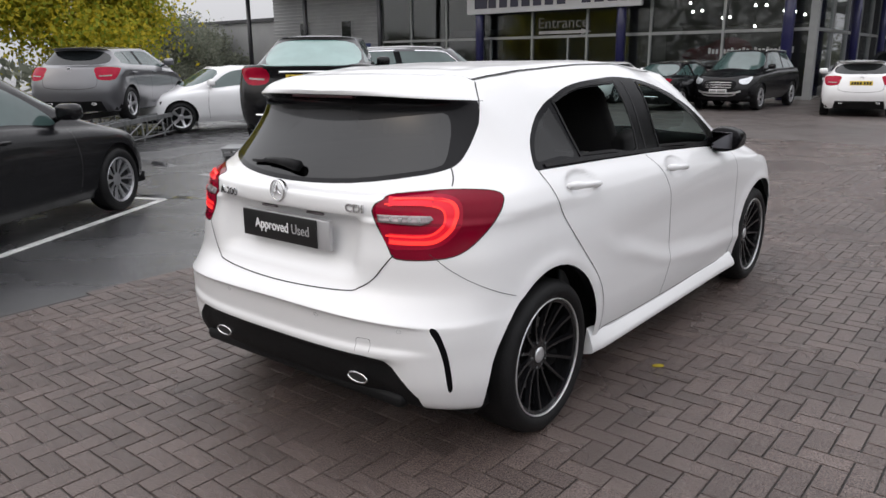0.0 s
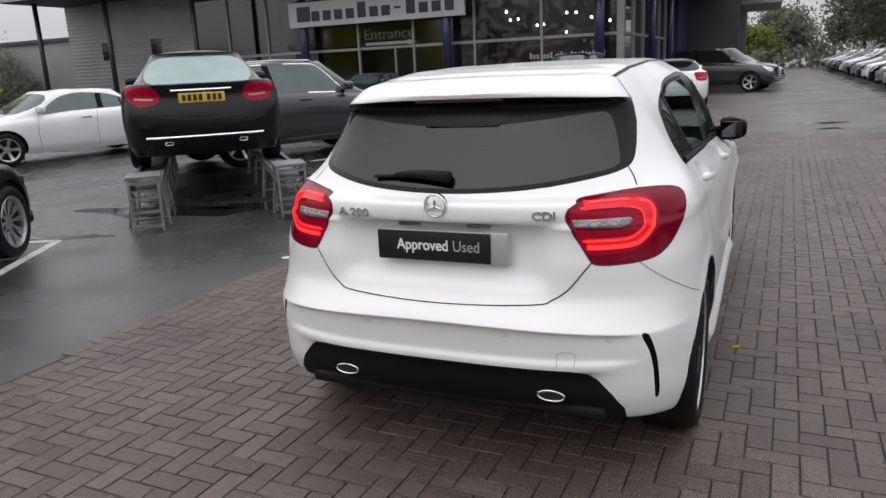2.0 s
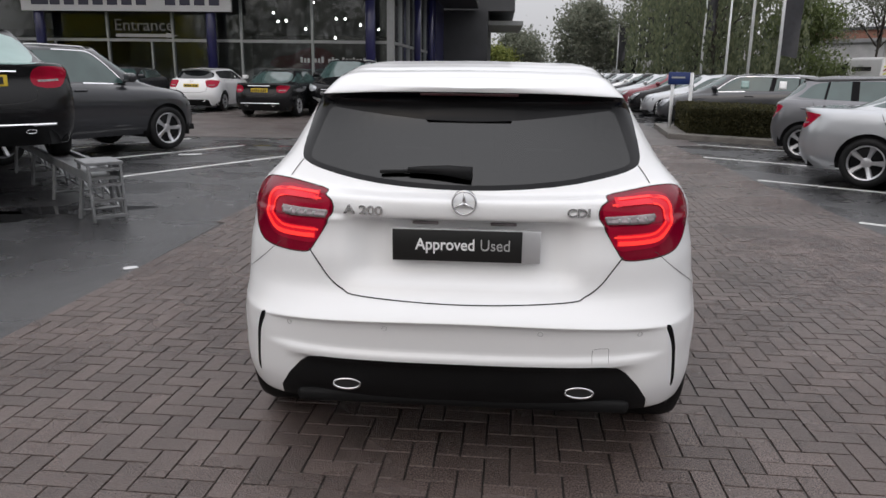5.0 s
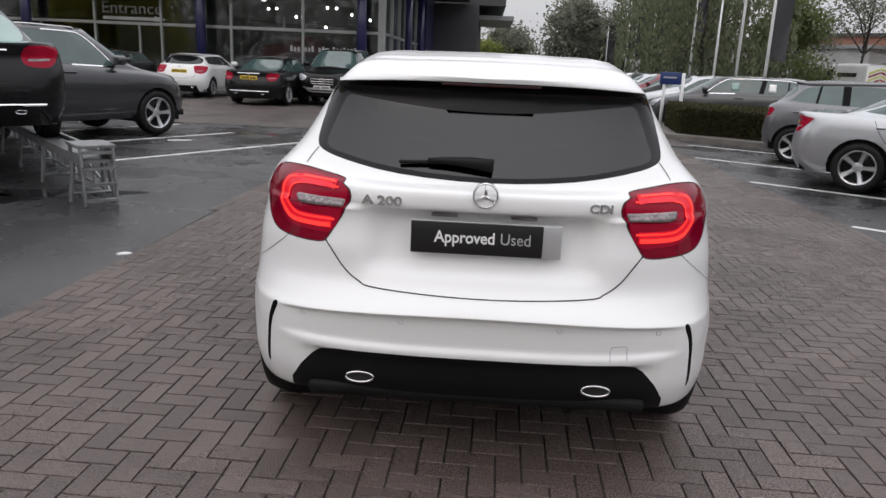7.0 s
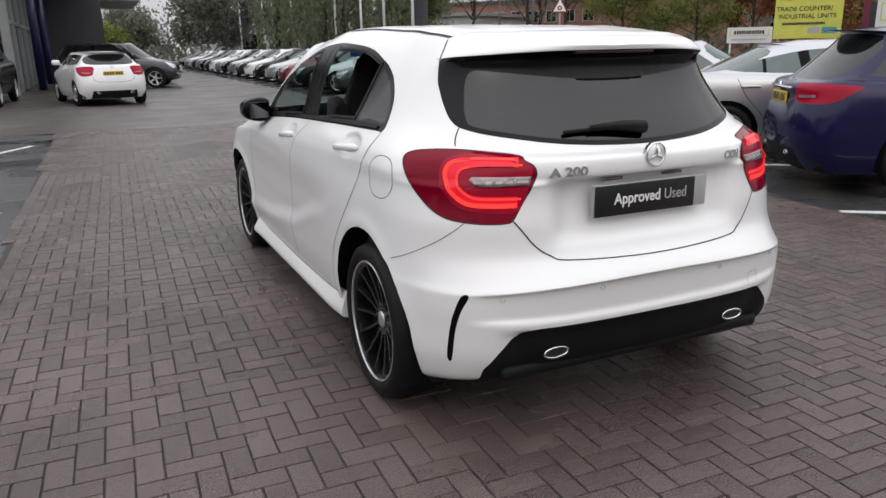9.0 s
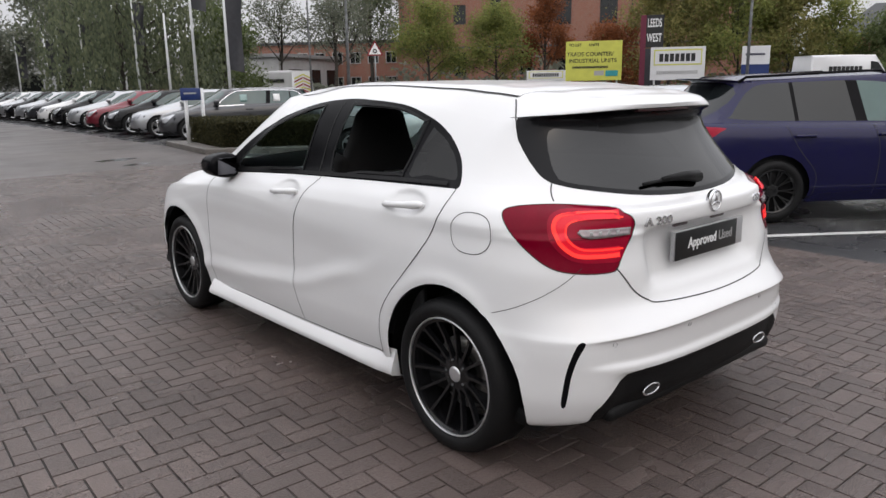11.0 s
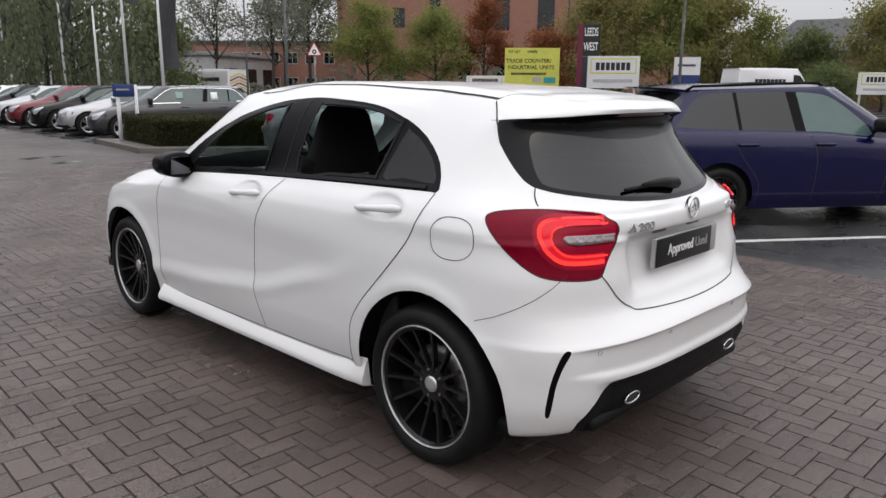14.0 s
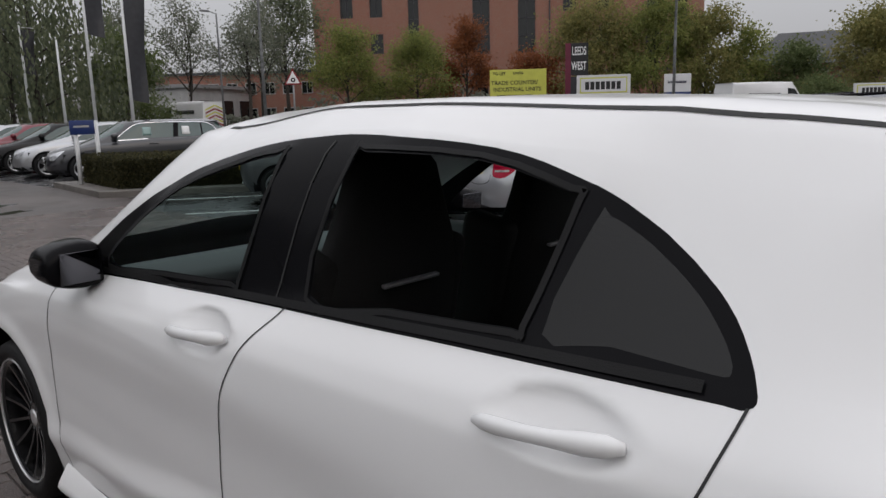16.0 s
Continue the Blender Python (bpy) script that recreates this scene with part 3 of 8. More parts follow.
def make_car(name, label, m, body, k, glass=None, rear_glass=None, rim=None, group="", chrome_line=False, plate=True, lamp=None, spokes=5, roof_rails=None, rear_trim=None, roof_mat=None, stickers=False, front_glass=None):
    """A whole parked car: shell parts, lamps, plates, wheels and cabin under one empty at its rear end on the ground."""
    glass, rear_glass, rim = glass or DARK_GLASS, rear_glass or glass or DARK_GLASS, rim or RIM_SILVER
    car = thing(name, label, k.get("kind", "car"), m, group)
    L, W, H, belt, nose, cowl = k["L"], k["W"], k["H"], k["belt"], k["nose"], k["cowl"]
    top_r, glass_r, top_f = k["top_r"], k["glass_r"], k["cowl"] - 0.72
    ra, fa, rr = k["axles"][0], k["axles"][1], k.get("radius", 0.325)
    bm = make_shell(car_lines(k), None, 16, 30, 14, 3)
    for side in ("left", "right"):
        for y in (ra, fa):
            ring = [(y + (rr + 0.055) * math.cos(a * 2 * math.pi / 22), rr + (rr + 0.055) * math.sin(a * 2 * math.pi / 22)) for a in range(22)]
            cut(bm, side, ring, -1, lambda f, c: abs(c.x) > 0.5 and c.z < 0.95)
        zs, zr = belt + 0.035, H - 0.12
        quarter = k.get("quarter", glass_r + 0.42)
        dlo = [p[:] for p in spline([(cowl - 0.30, zs - 0.03), (cowl - 0.9, zs), (quarter + 0.5, zs + 0.02), (quarter, zs + 0.05), (quarter + 0.03, zs + 0.09),
                                     (top_r + 0.30, zr - 0.03), (top_r + 0.75, zr + 0.015), (top_f - 0.35, zr + 0.02), (top_f + 0.02, zr - 0.06)], 4, True)]
        cut(bm, side, dlo, 2, lambda f, c: c.z > belt - 0.1)
        pil = k.get("pillar", (cowl - 0.30 + quarter) / 2 - 0.12)
        cut(bm, side, [(pil - 0.06, belt - 0.2), (pil + 0.06, belt - 0.2), (pil - 0.04, H), (pil - 0.16, H)], 3, lambda f, c: f[bm.faces.layers.int["tag"]] == 2)
        q2 = k.get("quarter_bar", quarter + 0.42)
        cut(bm, side, [(q2 - 0.02, belt - 0.2), (q2 + 0.02, belt - 0.2), (q2 + 0.02, H), (q2 - 0.02, H)], 3, lambda f, c: f[bm.faces.layers.int["tag"]] == 2)
        la, lb = k.get("lamp", ((0.44, 0.86), (belt - 0.27, belt - 0.06)))
        s = "rear_" + side
        lampo = [(la[0] + 0.03, lb[0]), (la[1] - 0.18, lb[0]), (la[1], lb[1] - 0.04), (la[1] - 0.02, lb[1]), (la[0] + 0.05, lb[1] + 0.01), (la[0], (lb[0] + lb[1]) / 2)]
        cut(bm, s, [p[:] for p in spline(lampo, 3, True)], 4, lambda f, c: c.y < 0.9)
        hz = nose - 0.02
        ho = W * Q - (L - 0.06) * Q
        headlamp = [(ho - 0.20, hz - 0.16), (ho - 0.02, hz - 0.17), (ho + 0.13, hz - 0.04), (ho + 0.20, hz + 0.05), (ho - 0.02, hz), (ho - 0.22, hz - 0.05)]
        cut(bm, "front_" + side, [p[:] for p in spline(headlamp, 3, True)], 5, lambda f, c: c.y > L - 1.2)
        if front_glass:
            cut(bm, side, [(pil + 0.06, belt - 0.2), (cowl + 0.4, belt - 0.2), (cowl + 0.4, H), (pil - 0.04, H)], 11, lambda f, c: f[bm.faces.layers.int["tag"]] == 2)
    zr0, zr1 = belt + 0.05, H - 0.14
    cut(bm, "rear", [p[:] for p in spline([(-0.60 * W / 0.9, zr0 + 0.03), (0, zr0), (0.60 * W / 0.9, zr0 + 0.03), (0.52 * W / 0.9, zr1), (0, zr1 + 0.045), (-0.52 * W / 0.9, zr1)], 4, True)], 6,
        lambda f, c: c.y < L / 2 and c.z > belt - 0.05)
    cut(bm, "front", [p[:] for p in spline([(-0.66 * W / 0.9, belt + 0.04), (0, belt + 0.06), (0.66 * W / 0.9, belt + 0.04), (0.54 * W / 0.9, H - 0.12), (0, H - 0.075), (-0.54 * W / 0.9, H - 0.12)], 4, True)], 7,
        lambda f, c: c.y > L / 2 and c.z > belt - 0.05)
    cut(bm, "rear", [(-0.62 * W / 0.9, 0.12), (0.62 * W / 0.9, 0.12), (0.56 * W / 0.9, 0.40), (-0.56 * W / 0.9, 0.40)], 8, lambda f, c: c.y < 0.6 and c.z < 0.6)
    gw = k.get("grille", 0.40)
    cut(bm, "front", [p[:] for p in spline([(-gw * 0.8, nose - 0.36), (gw * 0.8, nose - 0.36), (gw, nose - 0.12), (0, nose - 0.08), (-gw, nose - 0.12)], 3, True)], 9, lambda f, c: c.y > L - 0.9)
    cut(bm, "front", [(-0.66, 0.16), (0.66, 0.16), (0.70, 0.30), (-0.70, 0.30)], 8, lambda f, c: c.y > L - 0.9)
    if roof_mat:
        for f in bm.faces:
            if f[bm.faces.layers.int["tag"]] == 0 and f[bm.faces.layers.int["row"]] >= 8:
                f[bm.faces.layers.int["tag"]] = 10
    skin = Skin(bm)
    shell_parts(bm, {0: ("body", body, ""), 2: ("side_window", glass, ""), 3: ("window_pillar", GLOSS_BLACK, ""), 4: ("tail_lamp", lamp or LAMP_RED, "red tail lamp"),
                     5: ("headlamp", HEAD_LAMP, "clear headlamp"), 6: ("rear_window", rear_glass, ""), 7: ("windscreen", glass, ""), 8: ("bumper_insert", BLACK_TRIM, "black plastic bumper insert"),
                     9: ("grille", GLOSS_BLACK, "black radiator grille"), 10: ("roof", roof_mat or body, ""), 11: ("front_side_window", front_glass, "")}, car, (2, 3, 4, 5, 8, 11))
    bm.free()
    bm = bmesh.new()
    for side in ("left", "right"):
        pil = k.get("pillar", (cowl - 0.30 + k.get("quarter", glass_r + 0.42)) / 2 - 0.12) + 0.07
        ribbon(bm, skin, side, [(pil, belt), (pil + 0.05, belt - 0.25), (pil + 0.04, 0.28)], 0.008)
        ribbon(bm, skin, side, [(cowl - 0.22, belt - 0.06), (cowl - 0.17, 0.6), (cowl - 0.2, 0.28)], 0.008)
        ribbon(bm, skin, side, [(ra + 0.10, belt), (ra + 0.22, belt - 0.22), (ra + 0.42, 0.5), (ra + 0.42, 0.28)], 0.008)
    ribbon(bm, skin, "rear", [(-0.52, belt - 0.2), (-0.46, 0.66), (0, 0.62), (0.46, 0.66), (0.52, belt - 0.2)], 0.008)
    islands("panel_gap", bm, SEAM, car)
    if chrome_line:
        bm = bmesh.new()
        for side in ("left", "right"):
            ribbon(bm, skin, side, [(cowl - 0.28, belt - 0.005), (L / 2, belt + 0.02), (k.get("quarter", glass_r + 0.42) + 0.02, belt + 0.065)], 0.022, 0.004)
            ribbon(bm, skin, side, [(k.get("quarter", glass_r + 0.42) - 0.02, belt + 0.10), (top_r + 0.30, H - 0.135), (top_r + 0.75, H - 0.09), (top_f - 0.35, H - 0.085), (top_f + 0.02, H - 0.16), (cowl - 0.28, belt + 0.02)], 0.016, 0.004)
        islands("chrome_trim", bm, CHROME, car, "bright chrome window trim")
    for side, x in (("left", -1), ("right", 1)):
        for y in k.get("handles", (cowl - 1.15, cowl - 2.15)):
            co, no = skin.at(side, y, belt - 0.10, 0.02)
            if co is not None:
                bm = boxed(co.x - 0.015, co.y - 0.11, co.z - 0.016, co.x + 0.015, co.y + 0.11, co.z + 0.016, bevel=0.012)
                part("door_handle", bm, body, car)
        co, no = skin.at(side, cowl - 0.28, belt + 0.03, 0.0)
        bm = bmesh.new()
        if co is not None:
            box(bm, co.x + x * 0.03 - 0.11, co.y - 0.06, co.z + 0.00, co.x + x * 0.03 + 0.11, co.y + 0.09, co.z + 0.15, bevel=0.05)
            bmesh.ops.translate(bm, verts=bm.verts[:], vec=(x * 0.11, 0, 0))
            tube(bm, [co, co + Vector((x * 0.06, 0, 0.03))], 0.025, 6)
            part("door_mirror", bm, body if k.get("mirror_body", True) else BLACK_TRIM, car)
    # dark cabin, so that the glass has depth behind it
    bm = boxed(-W * 0.62, glass_r + 0.5, 0.3, W * 0.62, cowl + 0.1, belt - 0.02, bevel=0.05)
    for sx in (-0.37, 0.37):
        box(bm, sx - 0.23, cowl - 1.55, 0.5, sx + 0.23, cowl - 1.35, belt + 0.17, bevel=0.05)
    part("cabin", bm, CABIN, car)
    bm = boxed(-W * 0.86, 0.25, hem_of(k), W * 0.86, L - 0.25, hem_of(k) + 0.1)
    for y in (ra, fa):
        box(bm, -W * 0.93, y - rr - 0.1, 0.25, W * 0.93, y + rr + 0.1, rr * 2 + 0.03)
    part("underbody", bm, BLACK_TRIM, car)
    if plate:
        for view, yv, mat in (("rear", k.get("plate_z", 0.80), PLATE_YELLOW), ("front", nose - 0.40 if k.get("front_plate_z") is None else k["front_plate_z"], PLATE_WHITE)):
            co, no = skin.at(view, 0.0, yv, 0.012)
            s = -1 if view == "rear" else 1
            bm = boxed(-0.26, co.y - 0.008, yv - 0.056, 0.26, co.y + 0.008, yv + 0.056, bevel=0.006)
            pl = part("number_plate", bm, mat, car)
            bm = bmesh.new()
            for i in range(7):
                x = -0.20 + i * 0.062 + (0.03 if i > 3 else 0)
                box(bm, x - 0.021, co.y + s * 0.008 - 0.002, yv - 0.036, x + 0.021, co.y + s * 0.008 + 0.002, yv + 0.036)
            islands("plate_mark", bm, INK, pl)
    bm = bmesh.new()
    co, no = skin.at("front", 0.0, nose - 0.20, 0.02)
    for i in range(3):
        box(bm, -gw * 0.8, co.y - 0.02, nose - 0.30 + i * 0.07, gw * 0.8, co.y + 0.012, nose - 0.28 + i * 0.07, bevel=0.004)
    lathe(bm, [(0.0, 0.070), (0.02, 0.070), (0.02, 0.085), (0.0, 0.085)], 20, "y", (0, co.y, nose - 0.21))
    part("grille_insert", bm, CHROME, car, "chrome grille bars and badge")
    # badge and pale reversing strips on the tail
    co, no = skin.at("rear", 0.0, belt - 0.03, 0.004)
    if co is not None:
        part("tail_badge", lathe(bmesh.new(), [(-0.006, 0.032), (-0.010, 0.037), (-0.006, 0.042), (0.010, 0.042), (0.010, 0.032)], 18, "y", tuple(co)), CHROME, car, "round chrome badge")
    for side in ("left", "right"):
        zl = lb[0] + 0.30 * (lb[1] - lb[0])
        strip_bm = ribbon(bmesh.new(), skin, "rear_" + side, [(la[0] + 0.05, zl), (la[0] + 0.15, zl + 0.004), (la[0] + 0.26, zl + 0.012)], 0.022, 0.004)
        part("reversing_lamp", strip_bm, LAMP_CLEAR, car, "pale reversing lamp strip")
    if H > 1.6:
        for zt, half, wt in ((nose - 0.44, 0.62, 0.05), (nose - 0.52, 0.50, 0.03)):
            guard_bm = ribbon(bmesh.new(), skin, "front", [(-half, zt + 0.05), (-half * 0.7, zt), (0, zt - 0.01), (half * 0.7, zt), (half, zt + 0.05)], wt, 0.008)
            part("bumper_guard", guard_bm, CUT_METAL, car, "silver lower bumper guard")
    else:
        for x in (-0.42, 0.42):
            co, no = skin.at("rear", x, hem_of(k) + 0.13, 0.006)
            if co is not None:
                ring = [(x + 0.05 * math.cos(2 * math.pi * q / 16), co.y - 0.004, co.z + 0.02 * math.sin(2 * math.pi * q / 16)) for q in range(16)]
                part("exhaust_trim", tube(bmesh.new(), ring, 0.006, 6, closed=True), CHROME, car)
    if rear_trim:
        bm = bmesh.new()
        for zt, half in rear_trim:
            path = [skin.at("rear", x * half, zt, 0.008)[0] for x in (-1, -0.66, -0.33, 0, 0.33, 0.66, 1)]
            tube(bm, [p for p in path if p is not None], 0.014, 6)
        islands("chrome_strip", bm, CHROME, car, "chrome strip across the tail")
    if roof_rails:
        for x in (-1, 1):
            bm = bmesh.new()
            path = [skin.at("top", x * W * 0.585, y, 0.035)[0] for y in (top_r + 0.25, top_r + 0.7, (top_r + top_f) / 2 + 0.25, top_f - 0.12)]
            path = [p for p in path if p is not None]
            tube(bm, [path[0] - Vector((0, 0.08, 0.05))] + path + [path[-1] + Vector((0, 0.08, -0.05))], 0.016, 6)
            part("roof_rail", bm, roof_rails, car, "slim roof rail")
    if stickers:
        for y, w, paper in ((cowl - 1.02, 0.10, TEAL_GLASS), (cowl - 1.95, 0.09, PLATE_WHITE)):
            g = decal(bmesh.new(), skin, "left", [(y - w, belt + 0.10), (y + w, belt + 0.10), (y + w, belt + 0.30), (y - w, belt + 0.30)], 0.004, 0.002, 0.05)
            part("window_sticker", g, paper, car, "price sheet behind the window")
    for y in (ra, fa):
        for x in (-1, 1):
            make_wheel(car, (x * (W - 0.115), y, rr), x, rr, 0.215, rr * 0.70, spokes, spokes > 6, rim, rim, 0.6)
    return car


def hem_of(k):
    return k.get("hem", 0.2) + 0.02


SALOON = dict(L=4.69, W=0.905, H=1.44, belt=0.955, nose=0.74, cowl=3.38, lip=0.06, deck=1.00, glass_r=0.60, top_r=1.30, axles=(0.98, 3.82), quarter=0.98, plate_z=0.80, lamp=((0.44, 0.84), (0.74, 0.93)))
ESTATE = dict(L=4.70, W=0.905, H=1.46, belt=0.965, nose=0.74, cowl=3.38, lip=0.10, deck=1.00, glass_r=0.20, top_r=0.55, axles=(1.00, 3.84), quarter=0.62, spoiler=0.22, plate_z=0.85, lamp=((0.42, 1.02), (0.845, 0.985)))
HATCH = dict(L=4.29, W=0.89, H=1.44, belt=1.02, nose=0.74, cowl=3.12, lip=0.13, deck=1.02, glass_r=0.20, top_r=0.47, axles=(0.725, 3.424), quarter=0.72, spoiler=0.18, square=3.2, plate_z=0.85, lamp=((0.42, 0.89), (0.80, 1.02)))
SUV = dict(L=4.80, W=0.965, H=1.76, belt=1.15, nose=0.96, cowl=3.45, lip=0.10, deck=1.15, glass_r=0.20, top_r=0.55, axles=(0.98, 3.90), radius=0.38, hem=0.30, quarter=0.64, spoiler=0.2, plate_z=0.95, lamp=((0.44, 0.92), (0.88, 1.12)), grille=0.46)
MINI = dict(L=3.90, W=0.85, H=1.44, belt=0.98, nose=0.80, cowl=2.85, lip=0.06, deck=0.98, glass_r=0.14, top_r=0.42, axles=(0.66, 3.16), radius=0.31, quarter=0.5, spoiler=0.1, square=3.4, plate_z=0.62, lamp=((0.50, 0.74), (0.72, 0.92)))


def heading(x, y, dx, dy, k, at="rear_axle", z=0.0):
    """The pose of a car whose rear axle (or rear end) middle stands at x, y and whose nose points along dx, dy."""
    d = math.hypot(dx, dy)
    back = k["axles"][0] if at == "rear_axle" else 0.0
    return pose(x - dx / d * back, y - dy / d * back, z, 0, 0, math.degrees(math.atan2(-dx, dy)))
# ---- the white hatchback that the camera walks round ----
FRONT_Z = [0.20, 0.30, 0.42, 0.52, 0.56, 0.59, 0.62, 0.65, 0.675, 0.70]


def hero_side(rear, arch, mid, front):
    return [(0.05, rear), (0.75, arch), (1.9, mid), (3.4, mid * 0.5 + front * 0.5 + 0.06), (4.2, front)]


hero_lines = [
    line(0.775, [(0.1, 0.232), (0.4, 0.205), (1.1, 0.185), (2.9, 0.165), (4.2, 0.18)], 0.165, 0.47, 3.8, 4.12, 0.75, 2.6),
    line(0.815, [(0.1, 0.265), (0.4, 0.235), (1.1, 0.205), (2.9, 0.185), (4.2, 0.20)], 0.10, 0.50, 3.8, 4.17, 0.75, 2.6),
    line([(0.5, 0.858), (1.3, 0.866)], hero_side(0.335, 0.34, 0.30, FRONT_Z[1]), 0.052, 0.58, 3.4, 4.25, 0.8, 2.6),
    line([(0.5, 0.869), (1.3, 0.885)], hero_side(0.45, 0.46, 0.42, FRONT_Z[2]), 0.022, 0.62, 3.15, 4.29, 0.85, 2.6),
    line([(0.5, 0.872), (1.3, 0.886)], hero_side(0.492, 0.50, 0.465, 0.46), 0.014, 0.63, 3.1, 4.29, 0.85, 2.6),
    line([(0.6, 0.877), (1.2, 0.888), (2.8, 0.885)], hero_side(0.575, 0.57, 0.54, FRONT_Z[3]), 0.006, 0.64, 3.0, 4.29, 0.85, 2.6),
    line([(0.6, 0.877), (1.3, 0.889), (2.8, 0.886)], hero_side(0.607, 0.615, 0.59, 0.54), 0.0, 0.64, 2.9, 4.285, 0.85, 2.6),
    line([(0.6, 0.875), (1.3, 0.889), (2.8, 0.886)], hero_side(0.621, 0.66, 0.64, FRONT_Z[4]), 0.010, 0.64, 2.85, 4.28, 0.85, 2.6),
    line([(0.6, 0.871), (1.3, 0.889), (2.8, 0.886)], hero_side(0.680, 0.74, 0.73, FRONT_Z[5]), 0.082, 0.58, 2.9, 4.27, 0.85, 2.5),
    line([(0.6, 0.864), (1.3, 0.884), (2.8, 0.882)], hero_side(0.80, 0.82, 0.81, FRONT_Z[6]), 0.128, 0.54, 2.8, 4.26, 0.85, 2.5),
    line([(0.6, 0.850), (1.3, 0.874), (2.8, 0.872)], hero_side(0.920, 0.90, 0.885, FRONT_Z[7]), 0.140, 0.54, 2.7, 4.25, 0.85, 2.5),
    line([(0.6, 0.850), (1.3, 0.862), (2.8, 0.860)], hero_side(0.945, 0.95, 0.935, FRONT_Z[8]), 0.108, 0.56, 2.6, 4.23, 0.85, 2.5),
    line([(0.6, 0.828), (1.3, 0.840), (2.8, 0.835)], [(0.1, 1.00), (0.75, 1.00), (1.9, 0.975), (2.9, 0.925), (3.4, 0.87), (4.0, 0.745), (4.2, 0.70)], 0.112, 0.58, 2.6, 4.21, 0.85, 2.5),
    line([(0.7, 0.785), (1.4, 0.800), (2.8, 0.800)], [(0.17, 1.022), (0.45, 1.062), (0.75, 1.058), (1.4, 1.037), (2.0, 1.008), (2.84, 0.955), (3.3, 0.915), (3.9, 0.80), (4.18, 0.72)], 0.165, 0.60, 2.45, 4.17, 0.85, 2.4),
    line([(0.7, 0.758), (1.4, 0.780), (2.9, 0.775)], [(0.19, 1.052), (0.45, 1.095), (0.75, 1.092), (1.4, 1.068), (2.0, 1.038), (2.9, 0.985), (3.3, 1.0)], 0.190, 0.60, 2.40, 3.30, 0.42, 2.4),
    line([(0.6, 0.612), (0.9, 0.598), (1.3, 0.620), (2.0, 0.632), (2.4, 0.612)], [(0.45, 1.292), (0.6, 1.301), (0.9, 1.338), (1.1, 1.372), (1.5, 1.408), (1.8, 1.408), (2.2, 1.366), (2.6, 1.31)], 0.395, 0.33, 3.0, 2.66, 0.40, 2.4, 0.040, 0.09),
    line([(0.6, 0.600), (0.9, 0.580), (1.3, 0.594), (2.0, 0.602), (2.4, 0.585)], [(0.4, 1.300), (0.6, 1.315), (0.9, 1.362), (1.1, 1.394), (1.5, 1.424), (1.8, 1.424), (2.2, 1.387), (2.6, 1.34)], 0.345, 0.38, 3.0, 2.64, 0.40, 2.4, 0.055, 0.08),
    line([(0.6, 0.522), (0.9, 0.524), (1.3, 0.532), (2.0, 0.540), (2.4, 0.525)], [(0.35, 1.358), (0.45, 1.376), (0.6, 1.396), (0.8, 1.419), (1.0, 1.437), (1.5, 1.458), (1.8, 1.458), (2.2, 1.416), (2.6, 1.37)], 0.340, 0.40, 3.0, 2.63, 0.38, 2.4, 0.012, 0.05),
    line([(0.6, 0.29), (2.0, 0.31)], [(0.34, 1.372), (0.45, 1.400), (0.6, 1.422), (0.8, 1.443), (1.0, 1.457), (1.5, 1.474), (2.0, 1.475), (2.35, 1.455), (2.62, 1.425)], 0.355, 0.35, 2.6, 2.62, 0.36, 2.4),
    line(0.0, [(0.34, 1.376), (0.45, 1.405), (0.6, 1.427), (0.8, 1.448), (1.0, 1.462), (1.5, 1.479), (2.0, 1.479), (2.35, 1.460), (2.62, 1.427)], 0.360, 0.35, 2.4, 2.62, 0.34, 2.4)]


def bump(x, c, w):
    return math.exp(-((x - c) / w) ** 2)


def step(x, a, b):
    t = min(max((x - a) / (b - a), 0.0), 1.0)
    return t * t * (3 - 2 * t)


